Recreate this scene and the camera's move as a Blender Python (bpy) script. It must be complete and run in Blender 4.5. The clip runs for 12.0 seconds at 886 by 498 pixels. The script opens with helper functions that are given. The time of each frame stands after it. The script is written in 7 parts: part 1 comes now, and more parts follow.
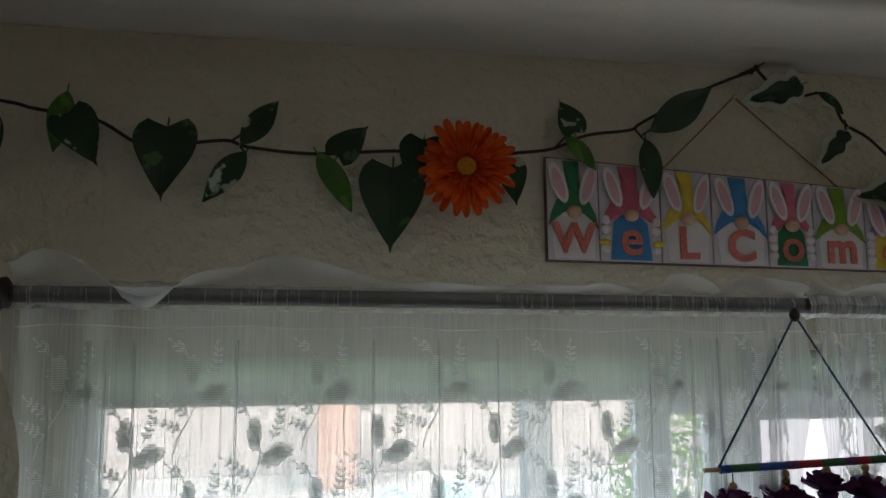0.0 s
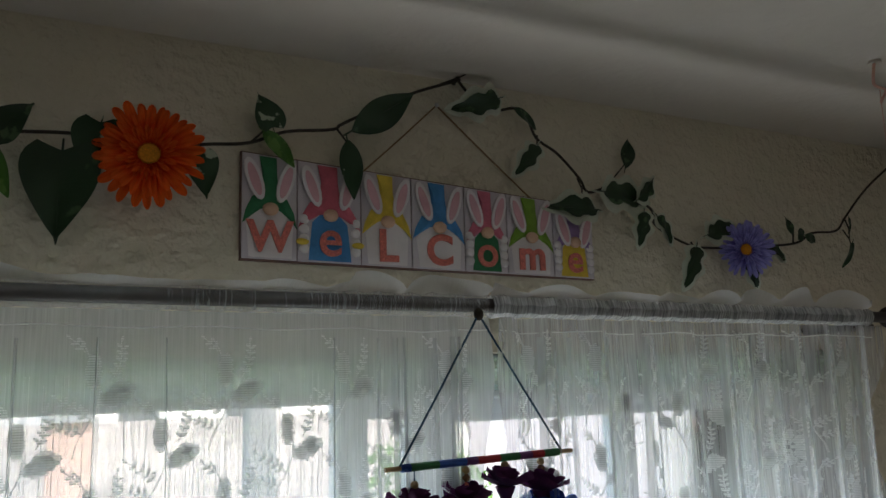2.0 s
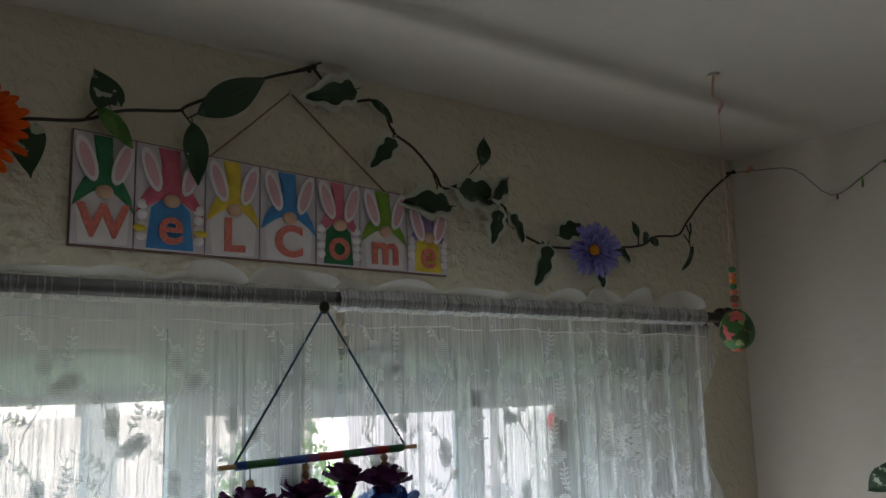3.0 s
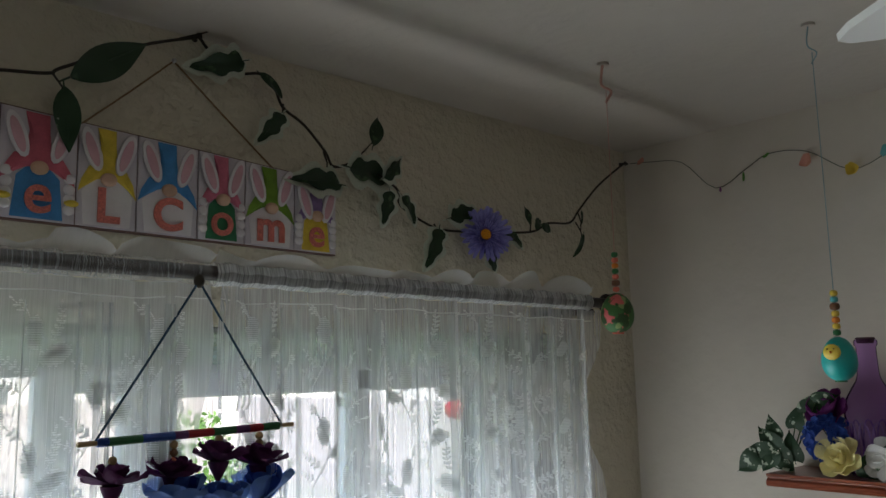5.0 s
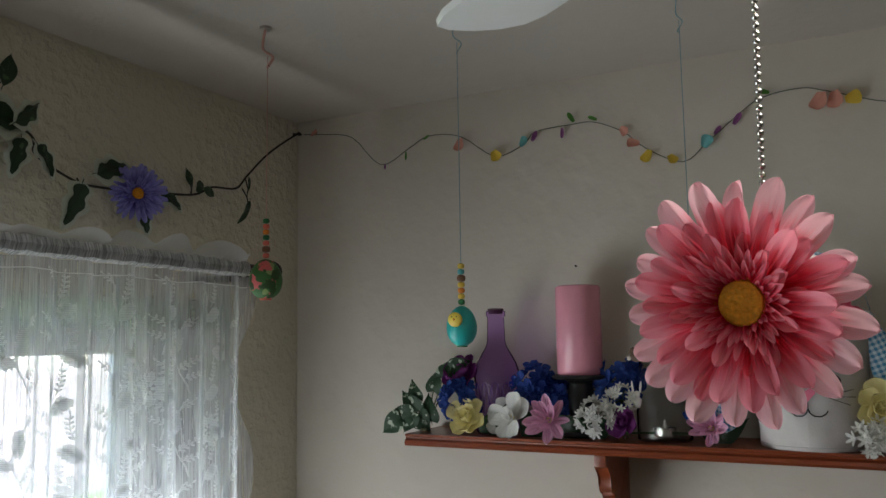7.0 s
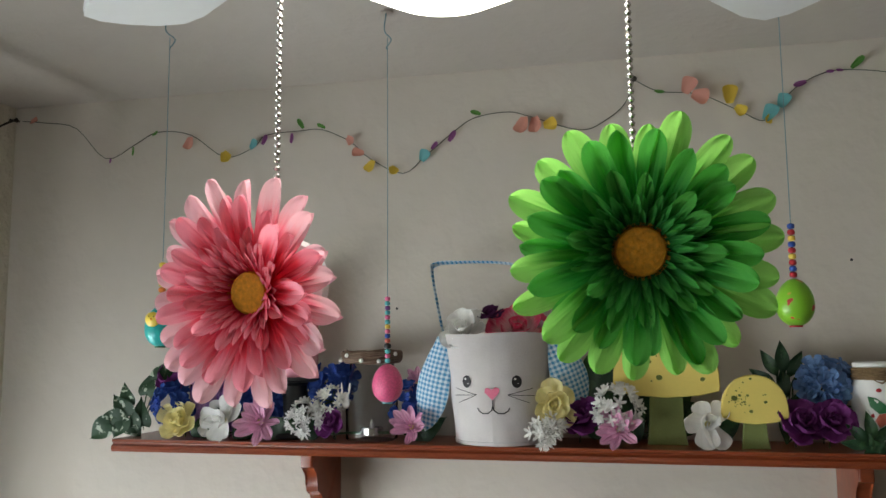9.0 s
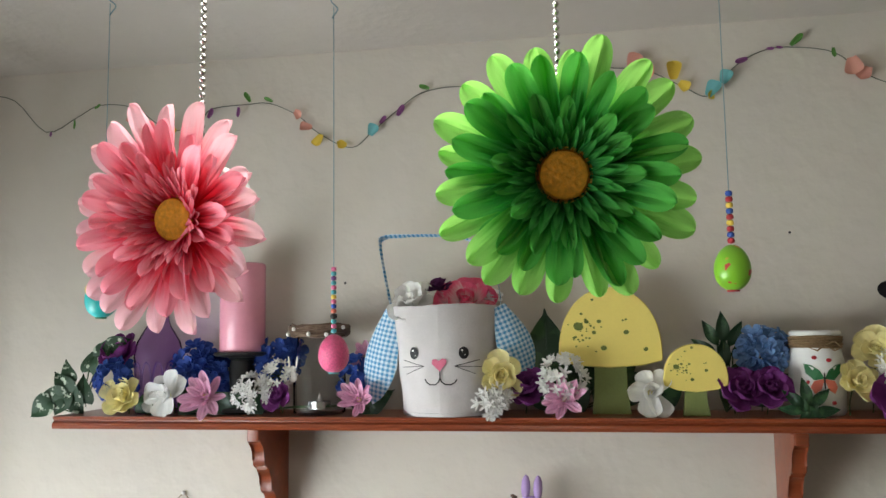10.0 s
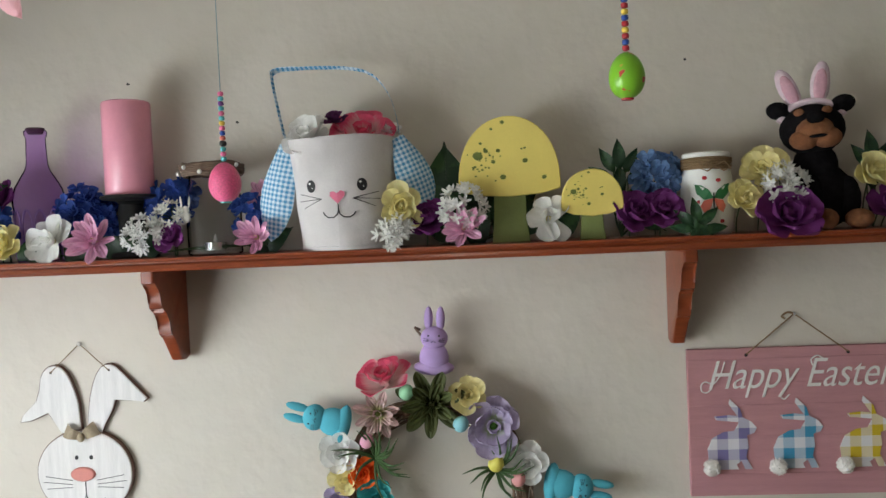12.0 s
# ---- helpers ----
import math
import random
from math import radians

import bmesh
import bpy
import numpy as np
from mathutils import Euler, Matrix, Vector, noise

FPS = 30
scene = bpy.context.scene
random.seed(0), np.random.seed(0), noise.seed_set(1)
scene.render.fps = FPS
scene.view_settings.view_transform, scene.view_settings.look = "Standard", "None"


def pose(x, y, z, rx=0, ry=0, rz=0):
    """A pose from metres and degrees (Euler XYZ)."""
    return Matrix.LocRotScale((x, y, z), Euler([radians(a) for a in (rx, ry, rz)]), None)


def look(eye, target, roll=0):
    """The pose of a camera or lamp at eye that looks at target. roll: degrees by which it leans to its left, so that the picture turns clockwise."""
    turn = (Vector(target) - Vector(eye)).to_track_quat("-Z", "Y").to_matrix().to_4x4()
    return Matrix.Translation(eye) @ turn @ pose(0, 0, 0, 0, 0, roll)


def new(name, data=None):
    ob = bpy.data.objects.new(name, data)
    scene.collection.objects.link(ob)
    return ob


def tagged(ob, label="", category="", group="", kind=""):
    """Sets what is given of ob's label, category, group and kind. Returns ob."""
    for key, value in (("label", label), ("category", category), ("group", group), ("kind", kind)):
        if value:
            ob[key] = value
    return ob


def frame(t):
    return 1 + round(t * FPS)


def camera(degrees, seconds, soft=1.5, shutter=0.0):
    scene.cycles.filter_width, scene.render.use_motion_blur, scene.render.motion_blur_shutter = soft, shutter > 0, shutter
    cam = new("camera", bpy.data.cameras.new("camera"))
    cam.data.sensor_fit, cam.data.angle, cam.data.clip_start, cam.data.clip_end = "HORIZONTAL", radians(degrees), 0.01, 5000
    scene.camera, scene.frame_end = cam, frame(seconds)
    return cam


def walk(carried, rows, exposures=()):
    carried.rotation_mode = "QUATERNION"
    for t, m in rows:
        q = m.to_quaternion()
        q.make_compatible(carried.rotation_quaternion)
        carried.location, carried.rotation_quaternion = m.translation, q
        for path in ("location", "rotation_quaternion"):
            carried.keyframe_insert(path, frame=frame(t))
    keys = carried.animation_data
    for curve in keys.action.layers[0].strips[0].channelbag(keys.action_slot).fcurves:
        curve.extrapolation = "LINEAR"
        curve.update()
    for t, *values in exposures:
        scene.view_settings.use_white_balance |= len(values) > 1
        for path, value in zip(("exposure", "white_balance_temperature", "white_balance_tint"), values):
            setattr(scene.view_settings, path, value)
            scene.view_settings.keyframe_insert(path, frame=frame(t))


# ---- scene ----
SKY, SUN, DAYLIGHT, GLOBE = 0.13, 1.25, 2.35, 1.0
EXPOSURES = [(0, 2.25), (1, 2.4), (2.5, 2.35), (3.5, 2.28), (5.5, 2.36), (6.5, 2.58), (7.5, 2.58), (9.5, 3.75), (10.5, 3.90), (12, 3.74)]
cam = camera(56.8, 12.0)
PATH = [
    (0, (-1.633, -1.026, 1.999), (-1.276, 0.924, 2.266), -0.4),
    (0.5, (-1.589, -1.022, 1.981), (-1.079, 0.888, 2.288), -1.3),
    (1, (-1.568, -1.014, 1.975), (-0.913, 0.849, 2.294), -1.9),
    (1.5, (-1.552, -1.01, 1.969), (-0.773, 0.803, 2.295), -1.7),
    (2, (-1.541, -1.011, 1.966), (-0.641, 0.745, 2.292), -1.7),
    (2.5, (-1.526, -1.011, 1.964), (-0.498, 0.675, 2.285), -1.5),
    (3, (-1.51, -1.009, 1.961), (-0.341, 0.583, 2.275), -1.6),
    (3.5, (-1.495, -1.012, 1.955), (-0.224, 0.499, 2.273), -1.9),
    (5.5, (-1.469, -1.033, 1.938), (-0.079, 0.381, 2.204), -0.3),
    (6, (-1.457, -1.045, 1.929), (0.095, 0.199, 2.143), -0.9),
    (6.5, (-1.44, -1.07, 1.922), (0.24, -0.006, 2.139), -0.8),
    (7, (-1.425, -1.092, 1.93), (0.341, -0.179, 2.145), -0.9),
    (7.5, (-1.418, -1.127, 1.926), (0.41, -0.347, 2.15), -1.2),
    (9.5, (-1.403, -1.228, 1.91), (0.546, -0.844, 2.14), -0.4),
    (10, (-1.4, -1.23, 1.888), (0.56, -0.892, 2.096), -0.8),
    (10.5, (-1.387, -1.249, 1.883), (0.598, -1.037, 2.004), -1.4),
    (11, (-1.39, -1.255, 1.862), (0.602, -1.119, 1.979), -2.0),
    (11.5, (-1.386, -1.248, 1.833), (0.61, -1.125, 1.865), -2.2),
    (12, (-1.372, -1.242, 1.801), (0.623, -1.111, 1.73), -2.5),
]
walk(cam, [(t, look(eye, target, roll)) for t, eye, target, roll in PATH], EXPOSURES)

# ---- world and light ----
world = bpy.data.worlds.new("overcast_sky")
scene.world = world
world.use_nodes = True
wn = world.node_tree
sky = wn.nodes.new("ShaderNodeTexSky")
sky.sky_type, sky.sun_disc = "NISHITA", False
sky.sun_elevation, sky.sun_rotation = radians(46), radians(140)
sky.air_density, sky.dust_density = 1.0, 4.0
wn.links.new(sky.outputs[0], wn.nodes["Background"].inputs[0])
wn.nodes["Background"].inputs[1].default_value = SKY
sun = new("sun", bpy.data.lights.new("sun", "SUN"))
sun.data.energy, sun.data.angle, sun.data.color = SUN, radians(12), (1.0, 0.95, 0.88)
sun.matrix_world = look((-4, 8, 9), (1, 14, 1))
daylight = new("window_daylight", bpy.data.lights.new("window_daylight", "AREA"))
daylight.data.shape, daylight.data.size, daylight.data.size_y = "RECTANGLE", 1.42, 0.44
daylight.data.energy, daylight.data.color = DAYLIGHT, (0.93, 0.98, 1.0)
daylight.matrix_world = look((-1.13, 0.0, 1.45), (-1.13, -1.0, 1.38))

# ---- materials ----
def nodes_of(name):
    m = bpy.data.materials.new(name)
    m.use_nodes = True
    return m, m.node_tree, m.node_tree.nodes["Principled BSDF"]


def mat(name, col, rough=0.6, var=0.14, scale=25.0, bump=0.12, metal=0.0, thin=0.0, rnd=0.0, spec=0.5, glow=0.0, coat=0.0, stretch=(1, 1, 1), dist=0.002):
    """A surface with variation at two scales, fine relief and, for thin things, light coming through."""
    m, t, b = nodes_of(name)
    tc = t.nodes.new("ShaderNodeTexCoord")
    mp = t.nodes.new("ShaderNodeMapping")
    mp.inputs["Scale"].default_value = stretch
    t.links.new(tc.outputs["Object"], mp.inputs[0])
    big, fine = t.nodes.new("ShaderNodeTexNoise"), t.nodes.new("ShaderNodeTexNoise")
    big.inputs["Scale"].default_value, fine.inputs["Scale"].default_value = scale, scale * 9
    big.inputs["Detail"].default_value = fine.inputs["Detail"].default_value = 4
    for n in (big, fine):
        t.links.new(mp.outputs[0], n.inputs["Vector"])
    add = t.nodes.new("ShaderNodeMath")
    add.operation = "MULTIPLY_ADD"
    add.inputs[1].default_value = 0.5
    t.links.new(fine.outputs[0], add.inputs[0])
    t.links.new(big.outputs[0], add.inputs[2])
    src = add.outputs[0]
    if rnd:
        oi = t.nodes.new("ShaderNodeObjectInfo")
        ar = t.nodes.new("ShaderNodeMath")
        ar.operation, ar.inputs[1].default_value = "MULTIPLY_ADD", rnd
        t.links.new(oi.outputs["Random"], ar.inputs[0])
        t.links.new(src, ar.inputs[2])
        src = ar.outputs[0]
    rng = t.nodes.new("ShaderNodeMapRange")
    rng.inputs["From Min"].default_value, rng.inputs["From Max"].default_value = 0.4, 1.1 + rnd
    rng.inputs["To Min"].default_value, rng.inputs["To Max"].default_value = 1 - var, 1 + var
    t.links.new(src, rng.inputs["Value"])
    hsv = t.nodes.new("ShaderNodeHueSaturation")
    hsv.inputs["Color"].default_value = (*col, 1)
    t.links.new(rng.outputs[0], hsv.inputs["Value"])
    t.links.new(hsv.outputs[0], b.inputs["Base Color"])
    b.inputs["Roughness"].default_value, b.inputs["Metallic"].default_value = rough, metal
    b.inputs["Specular IOR Level"].default_value = spec
    b.inputs["Coat Weight"].default_value = coat
    if bump:
        bp = t.nodes.new("ShaderNodeBump")
        bp.inputs["Strength"].default_value, bp.inputs["Distance"].default_value = bump, dist
        t.links.new(add.outputs[0], bp.inputs["Height"])
        t.links.new(bp.outputs[0], b.inputs["Normal"])
    if glow:
        b.inputs["Emission Color"].default_value = (*col, 1)
        b.inputs["Emission Strength"].default_value = glow
    if thin:
        tr, mx = t.nodes.new("ShaderNodeBsdfTranslucent"), t.nodes.new("ShaderNodeMixShader")
        mx.inputs[0].default_value = thin
        t.links.new(hsv.outputs[0], tr.inputs[0])
        t.links.new(b.outputs[0], mx.inputs[1])
        t.links.new(tr.outputs[0], mx.inputs[2])
        t.links.new(mx.outputs[0], t.nodes["Material Output"].inputs[0])
    return m


def lace_mat(name, cover, col=(0.88, 0.90, 0.91), streak=0.055, hatch=0.0):
    """Open net: threads that cover part of the surface, the rest open."""
    m, t, b = nodes_of(name)
    tc = t.nodes.new("ShaderNodeTexCoord")
    mp = t.nodes.new("ShaderNodeMapping")
    mp.inputs["Scale"].default_value = (1, 0.15, 0.02)
    t.links.new(tc.outputs["Object"], mp.inputs[0])
    th, cl = t.nodes.new("ShaderNodeTexNoise"), t.nodes.new("ShaderNodeTexNoise")
    th.inputs["Scale"].default_value, th.inputs["Detail"].default_value = 620, 2
    cl.inputs["Scale"].default_value, cl.inputs["Detail"].default_value = 9, 3
    t.links.new(mp.outputs[0], th.inputs["Vector"])
    t.links.new(tc.outputs["Object"], cl.inputs["Vector"])
    mul = t.nodes.new("ShaderNodeMath")
    mul.operation, mul.inputs[1].default_value = "MULTIPLY_ADD", 0.35
    t.links.new(cl.outputs[0], mul.inputs[0])
    t.links.new(th.outputs[0], mul.inputs[2])
    rng = t.nodes.new("ShaderNodeMapRange")
    rng.inputs["From Min"].default_value, rng.inputs["From Max"].default_value = 0.5, 0.85
    rng.inputs["To Min"].default_value, rng.inputs["To Max"].default_value = cover - streak, cover + streak * 1.3
    t.links.new(mul.outputs[0], rng.inputs["Value"])
    b.inputs["Base Color"].default_value, b.inputs["Roughness"].default_value = (*col, 1), 0.9
    tr, ml = t.nodes.new("ShaderNodeBsdfTranslucent"), t.nodes.new("ShaderNodeMixShader")
    tr.inputs[0].default_value = (*col, 1)
    ml.inputs[0].default_value = 0.55
    t.links.new(b.outputs[0], ml.inputs[1])
    t.links.new(tr.outputs[0], ml.inputs[2])
    op, mx = t.nodes.new("ShaderNodeBsdfTransparent"), t.nodes.new("ShaderNodeMixShader")
    veil = rng.outputs[0]
    if hatch:
        sp, wv, dp = t.nodes.new("ShaderNodeSeparateXYZ"), t.nodes.new("ShaderNodeMath"), t.nodes.new("ShaderNodeMath")
        ph = t.nodes.new("ShaderNodeMath")
        ph.operation, ph.inputs[1].default_value = "MULTIPLY", 2 * math.pi / 0.0024
        wv.operation = "SINE"
        dp.operation, dp.inputs[1].default_value = "MULTIPLY_ADD", hatch
        t.links.new(tc.outputs["Object"], sp.inputs[0])
        t.links.new(sp.outputs["Z"], ph.inputs[0])
        t.links.new(ph.outputs[0], wv.inputs[0])
        t.links.new(wv.outputs[0], dp.inputs[0])
        t.links.new(veil, dp.inputs[2])
        veil = dp.outputs[0]
    t.links.new(veil, mx.inputs[0])
    t.links.new(op.outputs[0], mx.inputs[1])
    t.links.new(ml.outputs[0], mx.inputs[2])
    t.links.new(mx.outputs[0], t.nodes["Material Output"].inputs[0])
    return m


def clear_mat(name, col, alpha_mix, rough=0.04, ior=1.45):
    """Thin clear or tinted glass: see-through with a glossy skin."""
    m, t, b = nodes_of(name)
    op, gl, mx = t.nodes.new("ShaderNodeBsdfTransparent"), t.nodes.new("ShaderNodeBsdfGlossy"), t.nodes.new("ShaderNodeMixShader")
    op.inputs[0].default_value = (*col, 1)
    gl.inputs["Roughness"].default_value = rough
    fr = t.nodes.new("ShaderNodeFresnel")
    fr.inputs[0].default_value = ior
    ad = t.nodes.new("ShaderNodeMath")
    ad.operation, ad.inputs[1].default_value = "ADD", alpha_mix
    t.links.new(fr.outputs[0], ad.inputs[0])
    t.links.new(ad.outputs[0], mx.inputs[0])
    t.links.new(op.outputs[0], mx.inputs[1])
    t.links.new(gl.outputs[0], mx.inputs[2])
    t.links.new(mx.outputs[0], t.nodes["Material Output"].inputs[0])
    return m


def plaster_mat(name, col, relief, scale):
    """Painted, hand-trowelled plaster with lumps and soft stains."""
    m = mat(name, col, rough=0.85, var=0.05, scale=2.5, bump=0, spec=0.3)
    t = m.node_tree
    b = t.nodes["Principled BSDF"]
    tc = t.nodes["Texture Coordinate"]
    lump, grit = t.nodes.new("ShaderNodeTexNoise"), t.nodes.new("ShaderNodeTexNoise")
    lump.inputs["Scale"].default_value, lump.inputs["Detail"].default_value = scale, 2.5
    grit.inputs["Scale"].default_value, grit.inputs["Detail"].default_value = scale * 5, 3
    for n in (lump, grit):
        t.links.new(tc.outputs["Object"], n.inputs["Vector"])
    rp = t.nodes.new("ShaderNodeMapRange")
    rp.inputs["From Min"].default_value, rp.inputs["From Max"].default_value = 0.42, 0.72
    t.links.new(lump.outputs[0], rp.inputs["Value"])
    ad = t.nodes.new("ShaderNodeMath")
    ad.operation, ad.inputs[1].default_value = "MULTIPLY_ADD", 0.25
    t.links.new(grit.outputs[0], ad.inputs[0])
    t.links.new(rp.outputs[0], ad.inputs[2])
    bp = t.nodes.new("ShaderNodeBump")
    bp.inputs["Strength"].default_value, bp.inputs["Distance"].default_value = relief, 0.003
    t.links.new(ad.outputs[0], bp.inputs["Height"])
    t.links.new(bp.outputs[0], b.inputs["Normal"])
    return m


def checked_mat(name, a, c, size):
    """Woven gingham: two crossing bands of colour, darker where they cross."""
    m, t, b = nodes_of(name)
    tc, sp = t.nodes.new("ShaderNodeTexCoord"), t.nodes.new("ShaderNodeSeparateXYZ")
    t.links.new(tc.outputs["Object"], sp.inputs[0])
    got = []
    for ax in ("X", "Z"):
        q = t.nodes.new("ShaderNodeMath")
        q.operation, q.inputs[1].default_value = "PINGPONG", size
        t.links.new(sp.outputs[ax], q.inputs[0])
        g = t.nodes.new("ShaderNodeMath")
        g.operation, g.inputs[1].default_value = "GREATER_THAN", size / 2
        t.links.new(q.outputs[0], g.inputs[0])
        got.append(g)
    av = t.nodes.new("ShaderNodeMath")
    av.operation = "ADD"
    t.links.new(got[0].outputs[0], av.inputs[0])
    t.links.new(got[1].outputs[0], av.inputs[1])
    hv = t.nodes.new("ShaderNodeMath")
    hv.operation, hv.inputs[1].default_value = "MULTIPLY", 0.5
    t.links.new(av.outputs[0], hv.inputs[0])
    mx = t.nodes.new("ShaderNodeMix")
    mx.data_type = "RGBA"
    t.links.new(hv.outputs[0], mx.inputs["Factor"])
    mx.inputs["A"].default_value, mx.inputs["B"].default_value = (*c, 1), (*a, 1)
    t.links.new(mx.outputs["Result"], b.inputs["Base Color"])
    b.inputs["Roughness"].default_value = 0.9
    return m


def variegated_mat(name, dark, pale, amount, rough=0.4, scale=30):
    """Glossy leaf with pale streaks of its own shape."""
    m, t, b = nodes_of(name)
    tc, n = t.nodes.new("ShaderNodeTexCoord"), t.nodes.new("ShaderNodeTexNoise")
    oi, vm = t.nodes.new("ShaderNodeObjectInfo"), t.nodes.new("ShaderNodeVectorMath")
    sc = t.nodes.new("ShaderNodeMath")
    sc.operation, sc.inputs[1].default_value = "MULTIPLY", 7.0
    t.links.new(oi.outputs["Random"], sc.inputs[0])
    t.links.new(tc.outputs["Object"], vm.inputs[0])
    t.links.new(sc.outputs[0], vm.inputs[1])
    n.inputs["Scale"].default_value, n.inputs["Detail"].default_value = scale, 3
    t.links.new(vm.outputs[0], n.inputs["Vector"])
    r = t.nodes.new("ShaderNodeValToRGB")
    r.color_ramp.elements[0].position, r.color_ramp.elements[1].position = 1 - amount - 0.02, 1 - amount + 0.02
    r.color_ramp.elements[0].color, r.color_ramp.elements[1].color = (*dark, 1), (*pale, 1)
    t.links.new(n.outputs[0], r.inputs[0])
    t.links.new(r.outputs[0], b.inputs["Base Color"])
    b.inputs["Roughness"].default_value = rough
    tr, mx = t.nodes.new("ShaderNodeBsdfTranslucent"), t.nodes.new("ShaderNodeMixShader")
    mx.inputs[0].default_value = 0.12
    t.links.new(r.outputs[0], tr.inputs[0])
    t.links.new(b.outputs[0], mx.inputs[1])
    t.links.new(tr.outputs[0], mx.inputs[2])
    t.links.new(mx.outputs[0], t.nodes["Material Output"].inputs[0])
    return m


M_NORTH = plaster_mat("plaster_rough", (0.64, 0.59, 0.475), 0.95, 55)
M_WALL = plaster_mat("plaster_painted", (0.645, 0.590, 0.515), 0.22, 34)
M_CEIL = plaster_mat("ceiling_paint", (0.60, 0.55, 0.49), 0.18, 60)
M_FLOOR = mat("carpet", (0.20, 0.165, 0.13), 0.95, 0.2, 40, 0.4)
M_VINYL = mat("white_vinyl", (0.78, 0.80, 0.82), 0.35, 0.04, 8, 0.02)
M_BLIND = mat("blind_cloth", (0.64, 0.71, 0.66), 0.8, 0.06, 20, 0.1, thin=0.40)
M_ROD = mat("bronze_rod", (0.035, 0.028, 0.025), 0.45, 0.2, 30, 0.05, metal=0.3)
M_LACE = lace_mat("sheer_lace", 0.47)
M_LOOSE = lace_mat("sheer_gathered_lace", 0.36, (0.90, 0.91, 0.94), streak=0.12)
M_HEAD = lace_mat("sheer_heading", 0.70, streak=0.02)
M_POCKET = lace_mat("sheer_pocket", 0.22, streak=0.05)
M_GATHER = lace_mat("gathered_pocket", 0.48, streak=0.20)
M_PLEAT = lace_mat("lace_pleat", 0.55, (0.70, 0.73, 0.75))
M_MOTIF = lace_mat("lace_motif_thread", 0.76, (0.80, 0.81, 0.82), hatch=0.20)
M_WOOD = mat("varnished_pine", (0.23, 0.046, 0.014), 0.30, 0.3, 6, 0.06, coat=0.12, stretch=(1.0, 9, 9))
M_GLASS = clear_mat("window_glass", (0.97, 0.99, 0.98), 0.0)


# ---- mesh tools ----
class Geo:
    """Collects faces of one mesh, with a material slot for each."""

    def __init__(self):
        self.v, self.f, self.s = [], [], []

    def add(self, verts, faces, slot=0, m=None):
        k = len(self.v)
        self.v += [tuple(m @ Vector(p)) if m else tuple(p) for p in verts]
        self.f += [tuple(i + k for i in f) for f in faces]
        self.s += [slot] * len(faces)
        return self

    def box(self, lo, hi, bev=0.0, slot=0, m=None):
        (x0, y0, z0), (x1, y1, z1) = lo, hi
        if bev <= 0:
            vs = [(x, y, z) for x in (x0, x1) for y in (y0, y1) for z in (z0, z1)]
            return self.add(vs, [(0, 1, 3, 2), (4, 6, 7, 5), (0, 4, 5, 1), (2, 3, 7, 6), (0, 2, 6, 4), (1, 5, 7, 3)], slot, m)
        bm = bmesh.new()
        bmesh.ops.create_cube(bm, size=1.0, matrix=Matrix.LocRotScale(((x0 + x1) / 2, (y0 + y1) / 2, (z0 + z1) / 2), None, (x1 - x0, y1 - y0, z1 - z0)))
        bmesh.ops.bevel(bm, geom=bm.edges[:], offset=bev, segments=2, profile=0.6, affect="EDGES")
        bm.verts.index_update()
        self.add([v.co[:] for v in bm.verts], [[q.index for q in f.verts] for f in bm.faces], slot, m)
        bm.free()
        return self

    def lathe(self, prof, seg=24, slot=0, m=None):
        vs = [(r * math.cos(2 * math.pi * i / seg), r * math.sin(2 * math.pi * i / seg), z) for r, z in prof for i in range(seg)]
        fs = [(a * seg + i, a * seg + (i + 1) % seg, (a + 1) * seg + (i + 1) % seg, (a + 1) * seg + i) for a in range(len(prof) - 1) for i in range(seg)]
        if prof[0][0] > 1e-6:
            fs.append(tuple(range(seg - 1, -1, -1)))
        if prof[-1][0] > 1e-6:
            fs.append(tuple(range((len(prof) - 1) * seg, len(prof) * seg)))
        return self.add(vs, fs, slot, m)

    def ball(self, c, r, seg=14, slot=0, m=None):
        rx, ry, rz = (r, r, r) if isinstance(r, (int, float)) else r
        n = max(5, seg // 2)
        prof = [(max(math.sin(math.pi * a / n), 1e-7), -math.cos(math.pi * a / n)) for a in range(n + 1)]
        mm = Matrix.Translation(c) @ Matrix.Diagonal((rx, ry, rz, 1))
        return self.lathe(prof, seg, slot, m @ mm if m else mm)

    def tube(self, pts, r, seg=6, slot=0, m=None, closed=False):
        pts = [Vector(p) for p in pts]
        n = len(pts)
        rs = r if isinstance(r, (list, tuple)) else [r] * n
        vs, fs, side = [], [], None
        for i, p in enumerate(pts):
            d = (pts[(i + 1) % n] - pts[i - 1]) if closed else (pts[min(i + 1, n - 1)] - pts[max(i - 1, 0)])
            d = d.normalized() if d.length > 1e-9 else Vector((0, 0, 1))
            if side is None:
                side = d.orthogonal()
            side = (side - d * side.dot(d)).normalized()
            up = d.cross(side)
            vs += [p + rs[i] * (math.cos(2 * math.pi * k / seg) * side + math.sin(2 * math.pi * k / seg) * up) for k in range(seg)]
        for i in range(n if closed else n - 1):
            j = (i + 1) % n
            fs += [(i * seg + k, i * seg + (k + 1) % seg, j * seg + (k + 1) % seg, j * seg + k) for k in range(seg)]
        if not closed:
            fs += [tuple(range(seg - 1, -1, -1)), tuple(range((n - 1) * seg, n * seg))]
        return self.add(vs, fs, slot, m)

